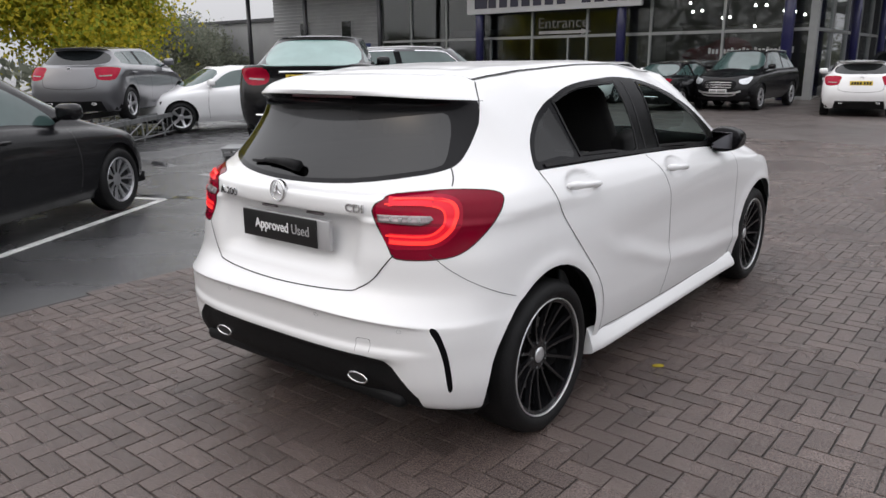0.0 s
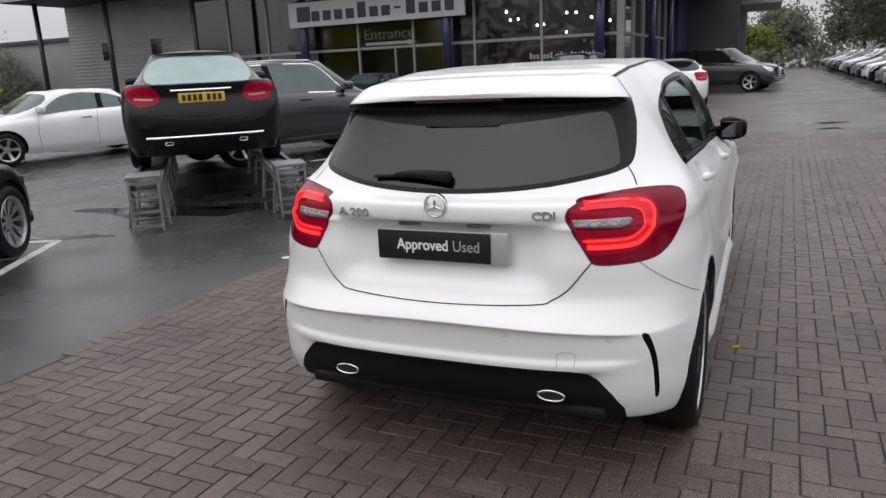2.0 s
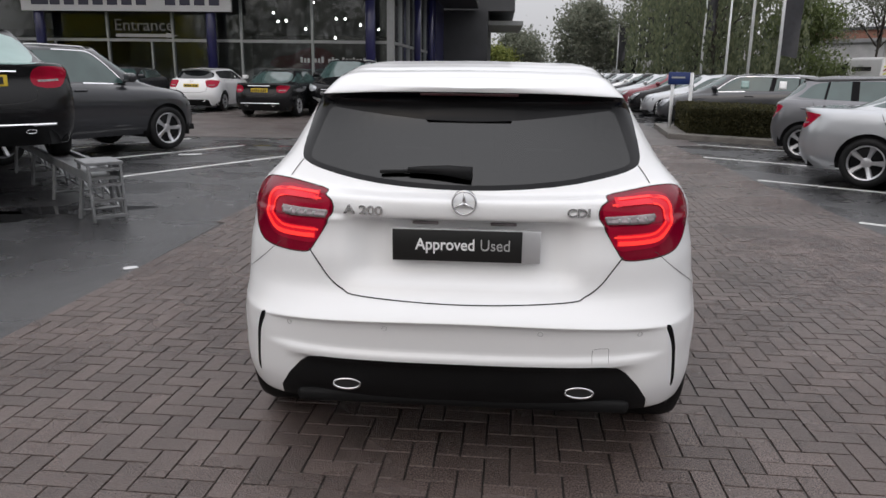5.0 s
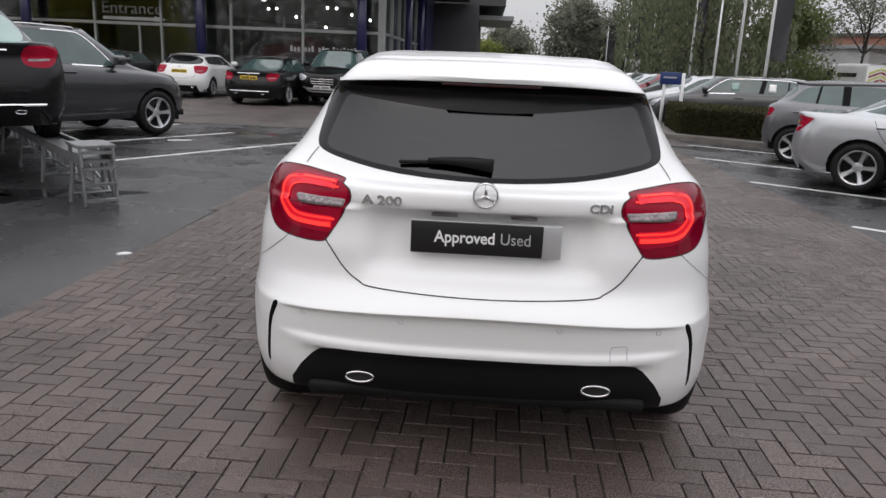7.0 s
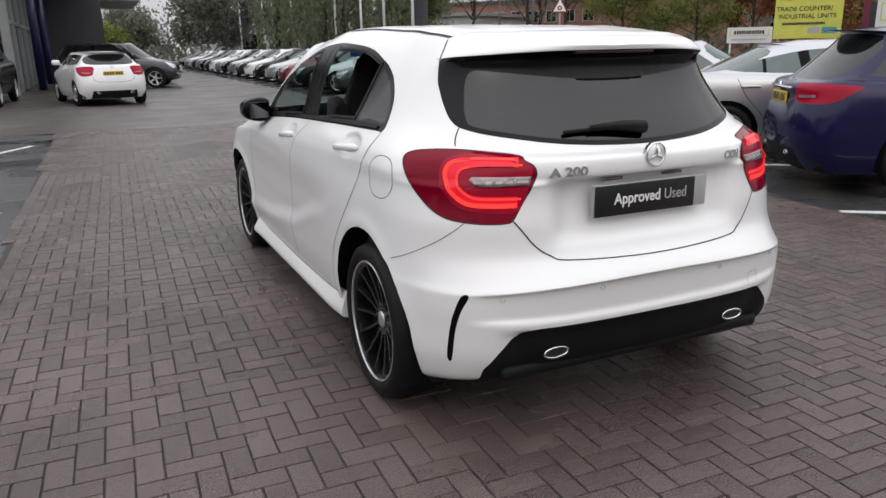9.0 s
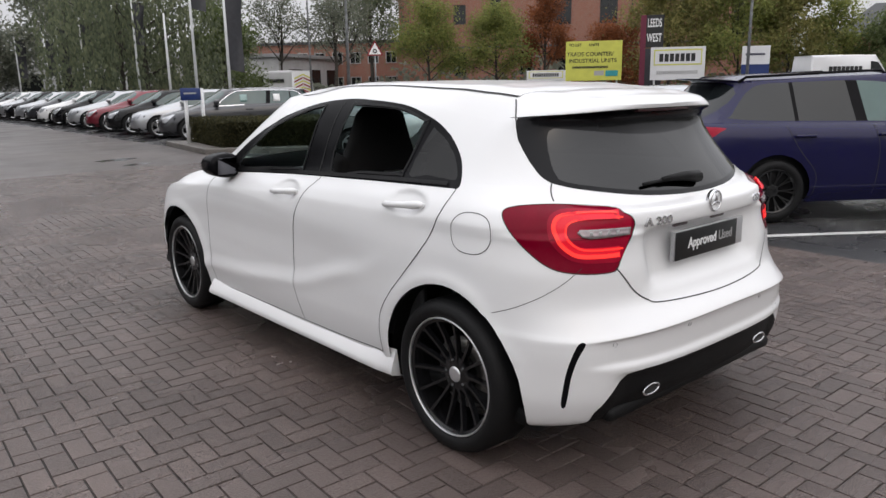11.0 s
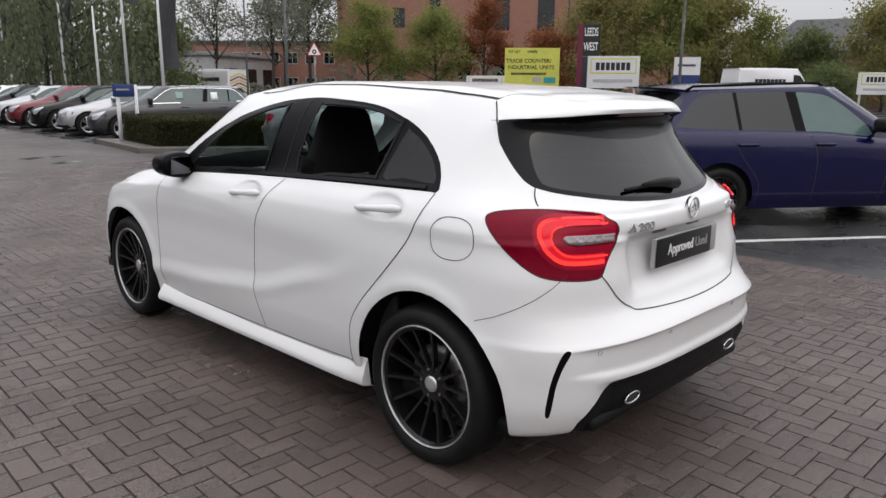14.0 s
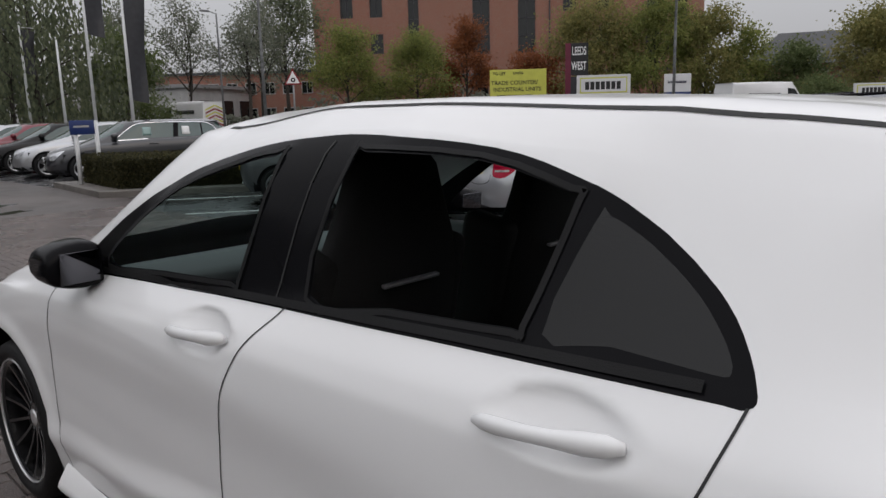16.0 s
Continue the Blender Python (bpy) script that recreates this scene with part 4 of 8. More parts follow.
def hero_form(p):
    """Hollows and creases: the scooped door panels, the shelf for the number plate, the lips over the wheels."""
    x, y, z = p
    if x > 0.5 and 0.6 < y < 3.8 and z < 1.0:
        low = keyed([(0.9, 0.86), (1.3, 0.66), (1.9, 0.50), (2.6, 0.42), (3.0, 0.40)], y)
        high = keyed([(0.9, 0.86), (1.4, 0.845), (2.9, 0.845), (3.4, 0.80)], y)
        along = step(y, 1.0, 1.6) * (1 - step(y, 3.0, 3.5))
        x -= 0.016 * along * step(z, low - 0.02, low + 0.07) * (1 - step(z, high - 0.16, high + 0.01))
        x += 0.005 * along * bump(z, low - 0.02, 0.035)
    if x > 0.5 and 1.5 < y < 3.7 and z < 1.0:
        fold = keyed([(1.6, 0.845), (2.4, 0.885), (3.0, 0.890), (3.5, 0.80)], y)
        x += 0.006 * max(0.0, 1 - abs(z - fold) / 0.055) * step(y, 1.6, 2.2) * (1 - step(y, 3.3, 3.65))
    if x > 0.5 and z < 0.9:
        for ya in (0.725, 3.424):
            r = math.hypot(y - ya, z - 0.318)
            x += 0.010 * bump(r, 0.40, 0.035)
    if x > 0.5 and 0.9 < y < 3.05 and z < 0.32:
        x += 0.010 * bump(z, 0.225, 0.042) * step(y, 1.02, 1.2) * (1 - step(y, 2.9, 3.03))
    if y < 0.6 and 0.68 < z < 0.945:
        # the lamps stand out smooth beside the hollow of the tailgate
        y -= step(x, 0.34, 0.44) * (1 - step(y, 0.35, 0.6)) * keyed([(0.68, 0.0), (0.80, 0.030), (0.90, 0.036), (0.92, 0.034), (0.945, 0.0)], z)
    if y < 0.5:
        inner = 1 - step(x, 0.32, 0.41)
        y += 0.030 * inner * step(z, 0.712, 0.738) * (1 - step(z, 0.924, 0.940))
        # lower bumper face drawn in under the crease
        y += 0.016 * (1 - step(x, 0.60, 0.74)) * step(z, 0.466, 0.495) * (1 - step(z, 0.594, 0.607))
        z -= 0.032 * min((x / 0.72) ** 2, 1.0) * step(z, 0.47, 0.59) * (1 - step(z, 0.63, 0.72))
        # black lower insert set back under the bumper edge
        y += 0.030 * (1 - step(x, 0.52, 0.64)) * (1 - step(z, 0.425, 0.452))
    if x > 0.5:
        for yc, zc in HANDLES:
            r = ((y - yc + 0.01) / 0.125) ** 2 + ((z - zc - 0.006) / 0.048) ** 2
            if r < 1:
                x -= 0.024 * (1 - r) ** 0.6
    return Vector((x, y, z))


HANDLES = ((1.0, 0.984), (1.985, 0.944))
hero = thing("white_hatchback", "glossy white five-door hatchback with tail lamps lit and windows open", "car")
bm = make_shell(hero_lines, hero_form, 42, 116, 18, 6, 0.25, True)

SIDE_GLASS = [p[:] for p in spline([(2.90, 0.968), (2.4, 0.998), (1.9, 1.026), (1.3, 1.050), (0.82, 1.064), (0.742, 1.066), (0.737, 1.092), (0.785, 1.162), (0.862, 1.224), (0.965, 1.283), (1.075, 1.330), (1.26, 1.376),
                                    (1.55, 1.398), (1.75, 1.395), (2.0, 1.365), (2.3, 1.292), (2.6, 1.160), (2.84, 1.015)], 4, True)]
OPEN_FRONT = [p[:] for p in spline([(2.64, 1.020), (2.3, 1.040), (1.955, 1.060), (1.925, 1.072), (1.845, 1.338), (1.87, 1.350), (2.02, 1.325), (2.3, 1.252), (2.56, 1.112)], 3, True)]
OPEN_REAR = [p[:] for p in spline([(1.645, 1.074), (1.4, 1.086), (1.125, 1.097), (1.108, 1.108), (1.072, 1.290), (1.09, 1.308), (1.28, 1.354), (1.57, 1.365), (1.595, 1.350)], 3, True)]
QUARTER = [p[:] for p in spline([(1.066, 1.097), (0.95, 1.100), (0.80, 1.094), (0.772, 1.100), (0.79, 1.132), (0.845, 1.184), (0.93, 1.238), (1.01, 1.276), (1.028, 1.272)], 3, True)]
raw_skin = Skin(bm)


def lamp_edge(x, z):
    """Where a point of the tailgate lies in the slanting view of the lamps."""
    return (x + raw_skin.at("rear", x, z)[0].y, z)


LAMP_V = [lamp_edge(0.454, 0.965), lamp_edge(0.463, 0.990), lamp_edge(0.485, 1.005), (0.70, 1.018), (0.84, 1.029), (1.00, 1.037), (1.14, 1.035), (1.235, 1.025), (1.272, 1.008), (1.260, 0.974), (1.215, 0.930), (1.150, 0.884), (1.075, 0.843), (1.0, 0.818), (0.90, 0.806), (0.79, 0.801),
          *[lamp_edge(x, z) for x, z in ((0.560, 0.803), (0.540, 0.812), (0.524, 0.836), (0.506, 0.865), (0.490, 0.890), (0.478, 0.912), (0.463, 0.938))]]
LAMP = [(p[0] * Q, p[1]) for p in spline(LAMP_V, 3, True)]


def mirrored(half):
    """A closed outline from the half that runs from the lower middle to the upper middle."""
    return [p[:] for p in spline(half + [(-x, z) for x, z in half[-2:0:-1]], 3, True)]


REAR_SCREEN = mirrored([(0, 1.030), (0.3, 1.043), (0.52, 1.074), (0.605, 1.096), (0.629, 1.118), (0.632, 1.16), (0.624, 1.22), (0.615, 1.27), (0.611, 1.302), (0.605, 1.340), (0.49, 1.38), (0.3, 1.39), (0, 1.39)])
# pane stops low: the black band above it paints the spoiler's dark reflection
REAR_PANE = mirrored([(0, 1.046), (0.3, 1.060), (0.50, 1.088), (0.575, 1.106), (0.588, 1.128), (0.572, 1.19), (0.545, 1.262), (0.522, 1.288), (0.47, 1.287), (0.2, 1.258), (0, 1.250)])
DIFFUSER = [(-0.665, 0.20), (0.665, 0.20), (0.66, 0.30), (0.62, 0.365), (0.575, 0.415), (0.535, 0.442), (0.49, 0.452), (0.3, 0.455), (-0.3, 0.455), (-0.49, 0.452), (-0.535, 0.442), (-0.575, 0.415), (-0.62, 0.365), (-0.66, 0.30)]
VENT = [(p[0] * Q, p[1]) for p in spline([(0.862, 0.572), (0.898, 0.573), (0.934, 0.52), (0.961, 0.45), (0.979, 0.345), (0.955, 0.337), (0.933, 0.44), (0.902, 0.515)], 3, True)]
TAILGATE = mirrored([(0, 0.655), (0.30, 0.661), (0.40, 0.675), (0.47, 0.72), (0.54, 0.82), (0.60, 0.93), (0.655, 1.045), (0.632, 1.11), (0.634, 1.16), (0.625, 1.22), (0.613, 1.27), (0.605, 1.301), (0.585, 1.34), (0.52, 1.40), (0.3, 1.45), (0, 1.46)])
FLAP = []
for k in range(36):
    ca, sa = math.cos(2 * math.pi * k / 36), math.sin(2 * math.pi * k / 36)
    g0 = (abs(ca) ** 2.5 + abs(sa) ** 2.5) ** (1 / 2.5)
    FLAP.append((0.594 + 0.100 * ca / g0, 0.921 + 0.075 * sa / g0))
DOOR_REAR_EDGE = [(0.740, 1.068), (0.757, 1.01), (0.783, 0.94), (0.824, 0.868), (0.886, 0.790), (0.985, 0.682), (1.06, 0.60), (1.13, 0.50), (1.145, 0.40), (1.14, 0.315)]
DOOR_MID = [(1.712, 1.046), (1.73, 1.020), (1.80, 0.94), (1.86, 0.82), (1.89, 0.70), (1.90, 0.58), (1.885, 0.46), (1.85, 0.36), (1.83, 0.30)]
DOOR_FRONT_EDGE = [(2.90, 0.95), (2.93, 0.85), (2.96, 0.66), (2.96, 0.45), (2.93, 0.275)]
FRONT_DOOR = [p[:] for p in spline(DOOR_MID, 3)] + [p[:] for p in spline(DOOR_FRONT_EDGE[::-1], 3)]
REAR_DOOR = [p[:] for p in spline(DOOR_REAR_EDGE, 3)] + [p[:] for p in spline(DOOR_MID[::-1], 3)]
BUMPER_SEAM = [(0.215, 0.825), (0.245, 0.775), (0.30, 0.725), (0.38, 0.680), (0.46, 0.650)]

plain = lambda f, c: f[bm.faces.layers.int["tag"]] == 0
for side, s in (("left", 10), ("right", 20)):
    for y in (0.712, 3.424):
        cut(bm, side, [(y + 0.385 * math.cos(a * math.pi / 24), 0.320 + 0.385 * math.sin(a * math.pi / 24)) for a in range(48)], -1, lambda f, c: abs(c.x) > 0.55 and c.z < 0.8, -0.3)
    cut(bm, side, SIDE_GLASS, s + 1, lambda f, c: c.z > 0.9)
    cut(bm, side, OPEN_FRONT, -1, lambda f, c: c.z > 0.9)
    cut(bm, side, OPEN_REAR, -1, lambda f, c: c.z > 0.9)
    cut(bm, side, QUARTER, s + 2, lambda f, c: c.z > 0.9)
    cut(bm, "rear_" + side, LAMP, s + 3, lambda f, c: c.y < 0.8)
    cut(bm, side, FRONT_DOOR, s + 4, lambda f, c: plain(f, c) and c.y > 0.6)
    cut(bm, side, REAR_DOOR, s + 5, lambda f, c: plain(f, c) and c.y > 0.6)
    cut(bm, side, FLAP, s + 6, lambda f, c: plain(f, c) and c.y < 0.9)
    cut(bm, "rear_" + side, VENT, s + 7, lambda f, c: plain(f, c) and c.y < 0.6, 0.2)
cut(bm, "rear", REAR_SCREEN, 31, lambda f, c: c.y < 0.66 and 14 <= f[bm.faces.layers.int["row"]] + 1 and c.z > 1.0 and f[bm.faces.layers.int["row"]] < 16)
for side in ("left", "right"):                # the black wings end on a slanting line along the pillar
    cut(bm, side, [(0.604, 1.330), (0.598, 1.300), (0.566, 1.240), (0.502, 1.150), (0.425, 1.050), (0.900, 1.050), (0.900, 1.330)], 0, lambda f, c: f[bm.faces.layers.int["tag"]] == 31, -0.2)
cut(bm, "rear", REAR_PANE, 32, lambda f, c: f[bm.faces.layers.int["tag"]] == 31)
cut(bm, "rear", DIFFUSER, 33, lambda f, c: c.y < 0.5 and c.z < 0.6, 0.1)
cut(bm, "rear", TAILGATE, 34, lambda f, c: plain(f, c) and c.y < 0.7, -0.05)
cut(bm, "top", [(-0.62, 0.2), (0.62, 0.2), (0.605, 0.59), (0.52, 0.664), (0.3, 0.640), (0, 0.632), (-0.3, 0.640), (-0.52, 0.664), (-0.605, 0.59)], 34, lambda f, c: plain(f, c) and c.z > 1.29)
cut(bm, "front", [p[:] for p in spline([(-0.66, 1.005), (0, 1.02), (0.66, 1.005), (0.53, 1.33), (0, 1.40), (-0.53, 1.33)], 5, True)], 35, lambda f, c: c.y > 2.2 and c.z > 0.99)
cut(bm, "front", [p[:] for p in spline([(-0.42, 0.40), (0.42, 0.40), (0.50, 0.60), (0, 0.655), (-0.50, 0.60)], 4, True)], 36, lambda f, c: c.y > 3.6)
for side, s in (("left", 10), ("right", 20)):
    ho = 0.80 * Q - 4.20 * Q
    cut(bm, "front_" + side, [p[:] for p in spline([(ho - 0.20, 0.60), (ho, 0.59), (ho + 0.15, 0.68), (ho + 0.30, 0.77), (ho + 0.05, 0.73), (ho - 0.2, 0.69)], 3, True)], s + 8, lambda f, c: c.y > 3.2)
hero_skin = Skin(bm)
HERO_TABLE = {0: ("body_shell", WHITE, "glossy white painted body"), 31: ("rear_screen_surround", WING_BLACK, "gloss black rear screen surround with the spoiler's reflection as a band"), 32: ("rear_screen", SCREEN_TINT, "dark tinted rear screen"),
              33: ("rear_diffuser", BLACK_TRIM, "matt black lower bumper insert"), 34: ("tailgate", WHITE, "white tailgate with roof spoiler"), 35: ("windscreen", CLEAR, ""), 36: ("grille", GLOSS_BLACK, "black grille")}
for side, s in (("left", 10), ("right", 20)):
    HERO_TABLE.update({s + 1: ("window_frame", GLOSS_BLACK, "black side window frame"), s + 2: ("quarter_window", TINT, "dark tinted quarter window"), s + 3: ("tail_lamp", LAMP_DARK, "dark red wrap-round tail lamp"),
                       s + 4: ("front_door", WHITE, ""), s + 5: ("rear_door", WHITE, ""), s + 6: ("fuel_flap", WHITE, ""), s + 7: ("bumper_vent", GLOSS_BLACK, "narrow black bumper vent"), s + 8: ("headlamp", HEAD_LAMP, "")})
hero_parts = shell_parts(bm, HERO_TABLE, hero, (11, 21))
bm.free()

# panel gaps
bm = bmesh.new()
for side in ("left", "right"):
    ribbon(bm, hero_skin, side, DOOR_REAR_EDGE, 0.0045)
    ribbon(bm, hero_skin, side, DOOR_MID, 0.0045)
    ribbon(bm, hero_skin, side, DOOR_FRONT_EDGE, 0.0045)
    ribbon(bm, hero_skin, side, [(1.14, 0.315), (1.5, 0.300), (1.83, 0.295), (2.4, 0.285), (2.93, 0.275)], 0.004)
    ribbon(bm, hero_skin, side, BUMPER_SEAM, 0.0022)
    if side == "left":
        ribbon(bm, hero_skin, side, FLAP, 0.003, n=1, closed=True)
    k = -1 if side == "left" else 1
    ribbon(bm, hero_skin, "rear_" + side, [(p[0], p[1]) for p in LAMP], 0.004, n=1, closed=True)
    ribbon(bm, hero_skin, "rear", [(k * a, b) for a, b in ((0.655, 1.045), (0.640, 1.072), (0.618, 1.101))], 0.005)
    ribbon(bm, hero_skin, side, [(0.592, 1.299), (0.603, 1.318), (0.622, 1.345), (0.645, 1.375), (0.666, 1.398)], 0.006)
    ribbon(bm, hero_skin, "top", [(k * a, b) for a, b in ((0.516, 0.666), (0.520, 0.9), (0.530, 1.4), (0.536, 1.9), (0.53, 2.3))], 0.016)
ribbon(bm, hero_skin, "rear", [(-0.545, 0.815), (-0.51, 0.77), (-0.47, 0.72), (-0.42, 0.685), (-0.35, 0.667), (0, 0.657), (0.35, 0.667), (0.42, 0.685), (0.47, 0.72), (0.51, 0.77), (0.545, 0.815)], 0.005)
ribbon(bm, hero_skin, "rear", [(0.447, 0.468), (0.447, 0.506), (0.456, 0.516), (0.494, 0.517), (0.504, 0.508), (0.504, 0.470)], 0.0013)
ribbon(bm, hero_skin, "top", [(-0.52, 0.664), (-0.3, 0.640), (0, 0.632), (0.3, 0.640), (0.52, 0.664)], 0.004)
islands("panel_gap", bm, SEAM, hero, "thin dark gap between body panels")

# tail lamps: red lens with two lit light guides round a clear bar
for side, s in (("rear_left", 13), ("rear_right", 23)):
    lamp = hero_parts[s]
    lens = decal(bmesh.new(), hero_skin, side, [(Q * p[0], p[1]) for p in spline(((0.625, 0.962), (0.650, 0.998), (0.78, 1.016), (0.95, 1.024), (1.035, 1.006), (1.052, 0.96), (1.03, 0.91), (0.96, 0.862), (0.88, 0.842), (0.76, 0.836), (0.69, 0.838), (0.655, 0.88)), 4, True)], 0.002)
    part("lamp_lens", lens, LAMP_RED, lamp, "bright red lens")
    outer = [(Q * a, b) for a, b in ((0.700, 1.006), (0.85, 1.010), (0.945, 1.007), (1.0, 0.997), (1.020, 0.975), (1.015, 0.945), (0.985, 0.908), (0.935, 0.877), (0.88, 0.864), (0.77, 0.860), (0.690, 0.861))]
    inner = [(Q * a, b) for a, b in ((0.672, 0.991), (0.81, 0.992), (0.905, 0.987), (0.948, 0.976), (0.962, 0.955), (0.955, 0.928), (0.91, 0.898), (0.845, 0.884), (0.672, 0.882))]
    band = [(Q * a, b) for a, b in ((0.690, 1.0), (0.85, 1.002), (0.93, 0.998), (0.975, 0.987), (0.991, 0.965), (0.985, 0.937), (0.95, 0.903), (0.89, 0.876), (0.77, 0.871), (0.685, 0.871))]
    # soft glow of the guides, laid on as a wide dim emissive band
    g = ribbon(bmesh.new(), hero_skin, side, band, 0.040, 0.0035, 4)
    part("guide_housing", g, LAMP_GLOW, lamp, "glow of the light guides as an emissive red band")
    for path, w in ((outer, 0.014), (inner, 0.0065)):
        g = ribbon(bmesh.new(), hero_skin, side, path, w, 0.0055, 4)
        part("light_guide", g, LAMP_LIT, lamp, "glowing red light guide")
    g = decal(bmesh.new(), hero_skin, side, [(Q * a, b) for a, b in ((0.905, 0.944), (0.893, 0.956), (0.632, 0.955), (0.636, 0.927), (0.84, 0.924), (0.882, 0.929))], 0.0065, 0.003, 0.01)
    bar = part("reversing_lamp", g, LAMP_CLEAR, lamp, "clear grey reversing lamp window")
    for u in (0.70, 0.745, 0.79, 0.835):
        g = decal(bmesh.new(), hero_skin, side, [(Q * (u + da), 0.940 + db) for da, db in ((-0.008, -0.008), (0.008, -0.008), (0.008, 0.008), (-0.008, 0.008))], 0.0075, 0.001, 0.008)
        part("reflector_cell", g, INK_GREY, bar, "pale reflector cell")

# number plate, badge, lettering
rear_y = lambda x, z: hero_skin.at("rear", x, z)[0].y
plate = part("dealer_plate", boxed(-0.245, 0.118, 0.792, 0.262, 0.138, 0.906, bevel=0.004), PLATE_SILVER, hero, "silver backing of the dealer plate")
part("plate_face", boxed(-0.243, 0.111, 0.795, 0.199, 0.117, 0.904, bevel=0.002), PLATE_BLACK, plate, "black dealer plate face")
flat = pose(0, 0, 0, 90, 0, 0)
text_mesh("Approved", 0.056, pose(-0.062, 0.1095, 0.852, 90, 0, 0) @ Matrix.Diagonal((0.90, 1, 1, 1)), INK_WHITE, plate, "plate_word", 0.0008, 0.0009)
text_mesh("Used", 0.056, pose(0.108, 0.1095, 0.852, 90, 0, 0) @ Matrix.Diagonal((0.90, 1, 1, 1)), INK_GREY, plate, "plate_word", 0.0008)
text_mesh("A 200", 0.042, pose(-0.345, rear_y(-0.345, 0.962) - 0.002, 0.962, 90, 0, -8) @ Matrix.Diagonal((1.35, 1, 1, 1)), BRIGHT_TRIM, hero, "model_lettering", 0.004, 0.0012)
text_mesh("CDI", 0.040, pose(0.385, rear_y(0.385, 0.968) - 0.002, 0.968, 90, 0, 8) @ Matrix.Diagonal((1.2, 1, 1, 1)), BRIGHT_TRIM, hero, "engine_lettering", 0.004, 0.0012)
g = lathe(bmesh.new(), [(-0.012, 0.036), (-0.016, 0.039), (-0.012, 0.043), (0.006, 0.043), (0.006, 0.036)], 40, "y", (0, rear_y(0, 1.0), 1.000))
for k in range(3):
    a = math.pi / 2 + 2 * math.pi * k / 3
    tip = (0.037 * math.cos(a), rear_y(0, 1.0) - 0.012, 1.0 + 0.037 * math.sin(a))
    tube(g, [(0, rear_y(0, 1.0) - 0.013, 1.0), tip], [0.0075, 0.0015], 6)
part("tail_badge", g, BRIGHT_TRIM, hero, "round chrome badge with three spokes")

# plate lamps, reversing sensors, exhaust trims
for x in (-0.135, 0.135):
    part("plate_lamp", boxed(x - 0.045, rear_y(x, 0.915) - 0.012, 0.912, x + 0.045, rear_y(x, 0.915) + 0.004, 0.922, bevel=0.003), LAMP_CLEAR, hero, "clear plate lamp cover")
for x in (-0.61, -0.26, 0.268, 0.612):
    z = 0.574 if abs(x) < 0.5 else 0.560
    co, no = hero_skin.at("rear", x, z, 0.0)
    if co is not None:
        t = no.to_track_quat("Y", "Z").to_matrix().to_4x4()
        g = lathe(bmesh.new(), [(-0.001, 0.0075), (0.0018, 0.0075), (0.0018, 0.0092), (-0.001, 0.0092)], 18, "y")
        g.transform(Matrix.Translation(co) @ t)
        part("parking_sensor", g, PLATE_SILVER, hero)
for x in (-0.405, 0.415):
    g = bmesh.new()
    co, no = hero_skin.at("rear", x, 0.345, 0.0)
    ring = []
    for k in range(28):
        a = 2 * math.pi * k / 28
        ring.append((x + 0.049 * math.cos(a), co.y - 0.008, 0.340 + 0.019 * math.sin(a)))
    tube(g, ring, 0.0045, 8, closed=True)
    tip = part("exhaust_trim", g, CHROME, hero, "oval chrome exhaust trim")
    # no real hollow: a flat black face paints the shade inside the trim
    g = bmesh.new()
    g.faces.new([g.verts.new((x + 0.047 * math.cos(2 * math.pi * k / 28), co.y - 0.005, 0.340 + 0.018 * math.sin(2 * math.pi * k / 28))) for k in range(28)])
    part("exhaust_opening", g, INK, tip, "flat black face for the shaded exhaust hollow")

# rear wiper
g = bmesh.new()
w0, w1 = hero_skin.at("rear", 0.0, 1.068, 0.022)[0], hero_skin.at("rear", -0.30, 1.070, 0.016)[0]
arm = [hero_skin.at("rear", x, z, 0.020)[0] for x, z in ((0.02, 1.072), (-0.06, 1.080), (-0.14, 1.082), (-0.20, 1.080))]
tube(g, arm, [0.026, 0.021, 0.014, 0.009], 8, flat=0.9)
tube(g, [hero_skin.at("rear", x, z, 0.012)[0] for x, z in ((-0.10, 1.079), (-0.20, 1.079), (-0.30, 1.074))], 0.007, 6)
part("rear_wiper", g, BLACK_TRIM, hero, "black rear wiper arm and blade")
g = boxed(-0.175, 0.349, 1.342, 0.175, 0.374, 1.352, bevel=0.002)
part("high_brake_lamp", g, BRAKE_DARK, hero, "unlit dark red high brake lamp")

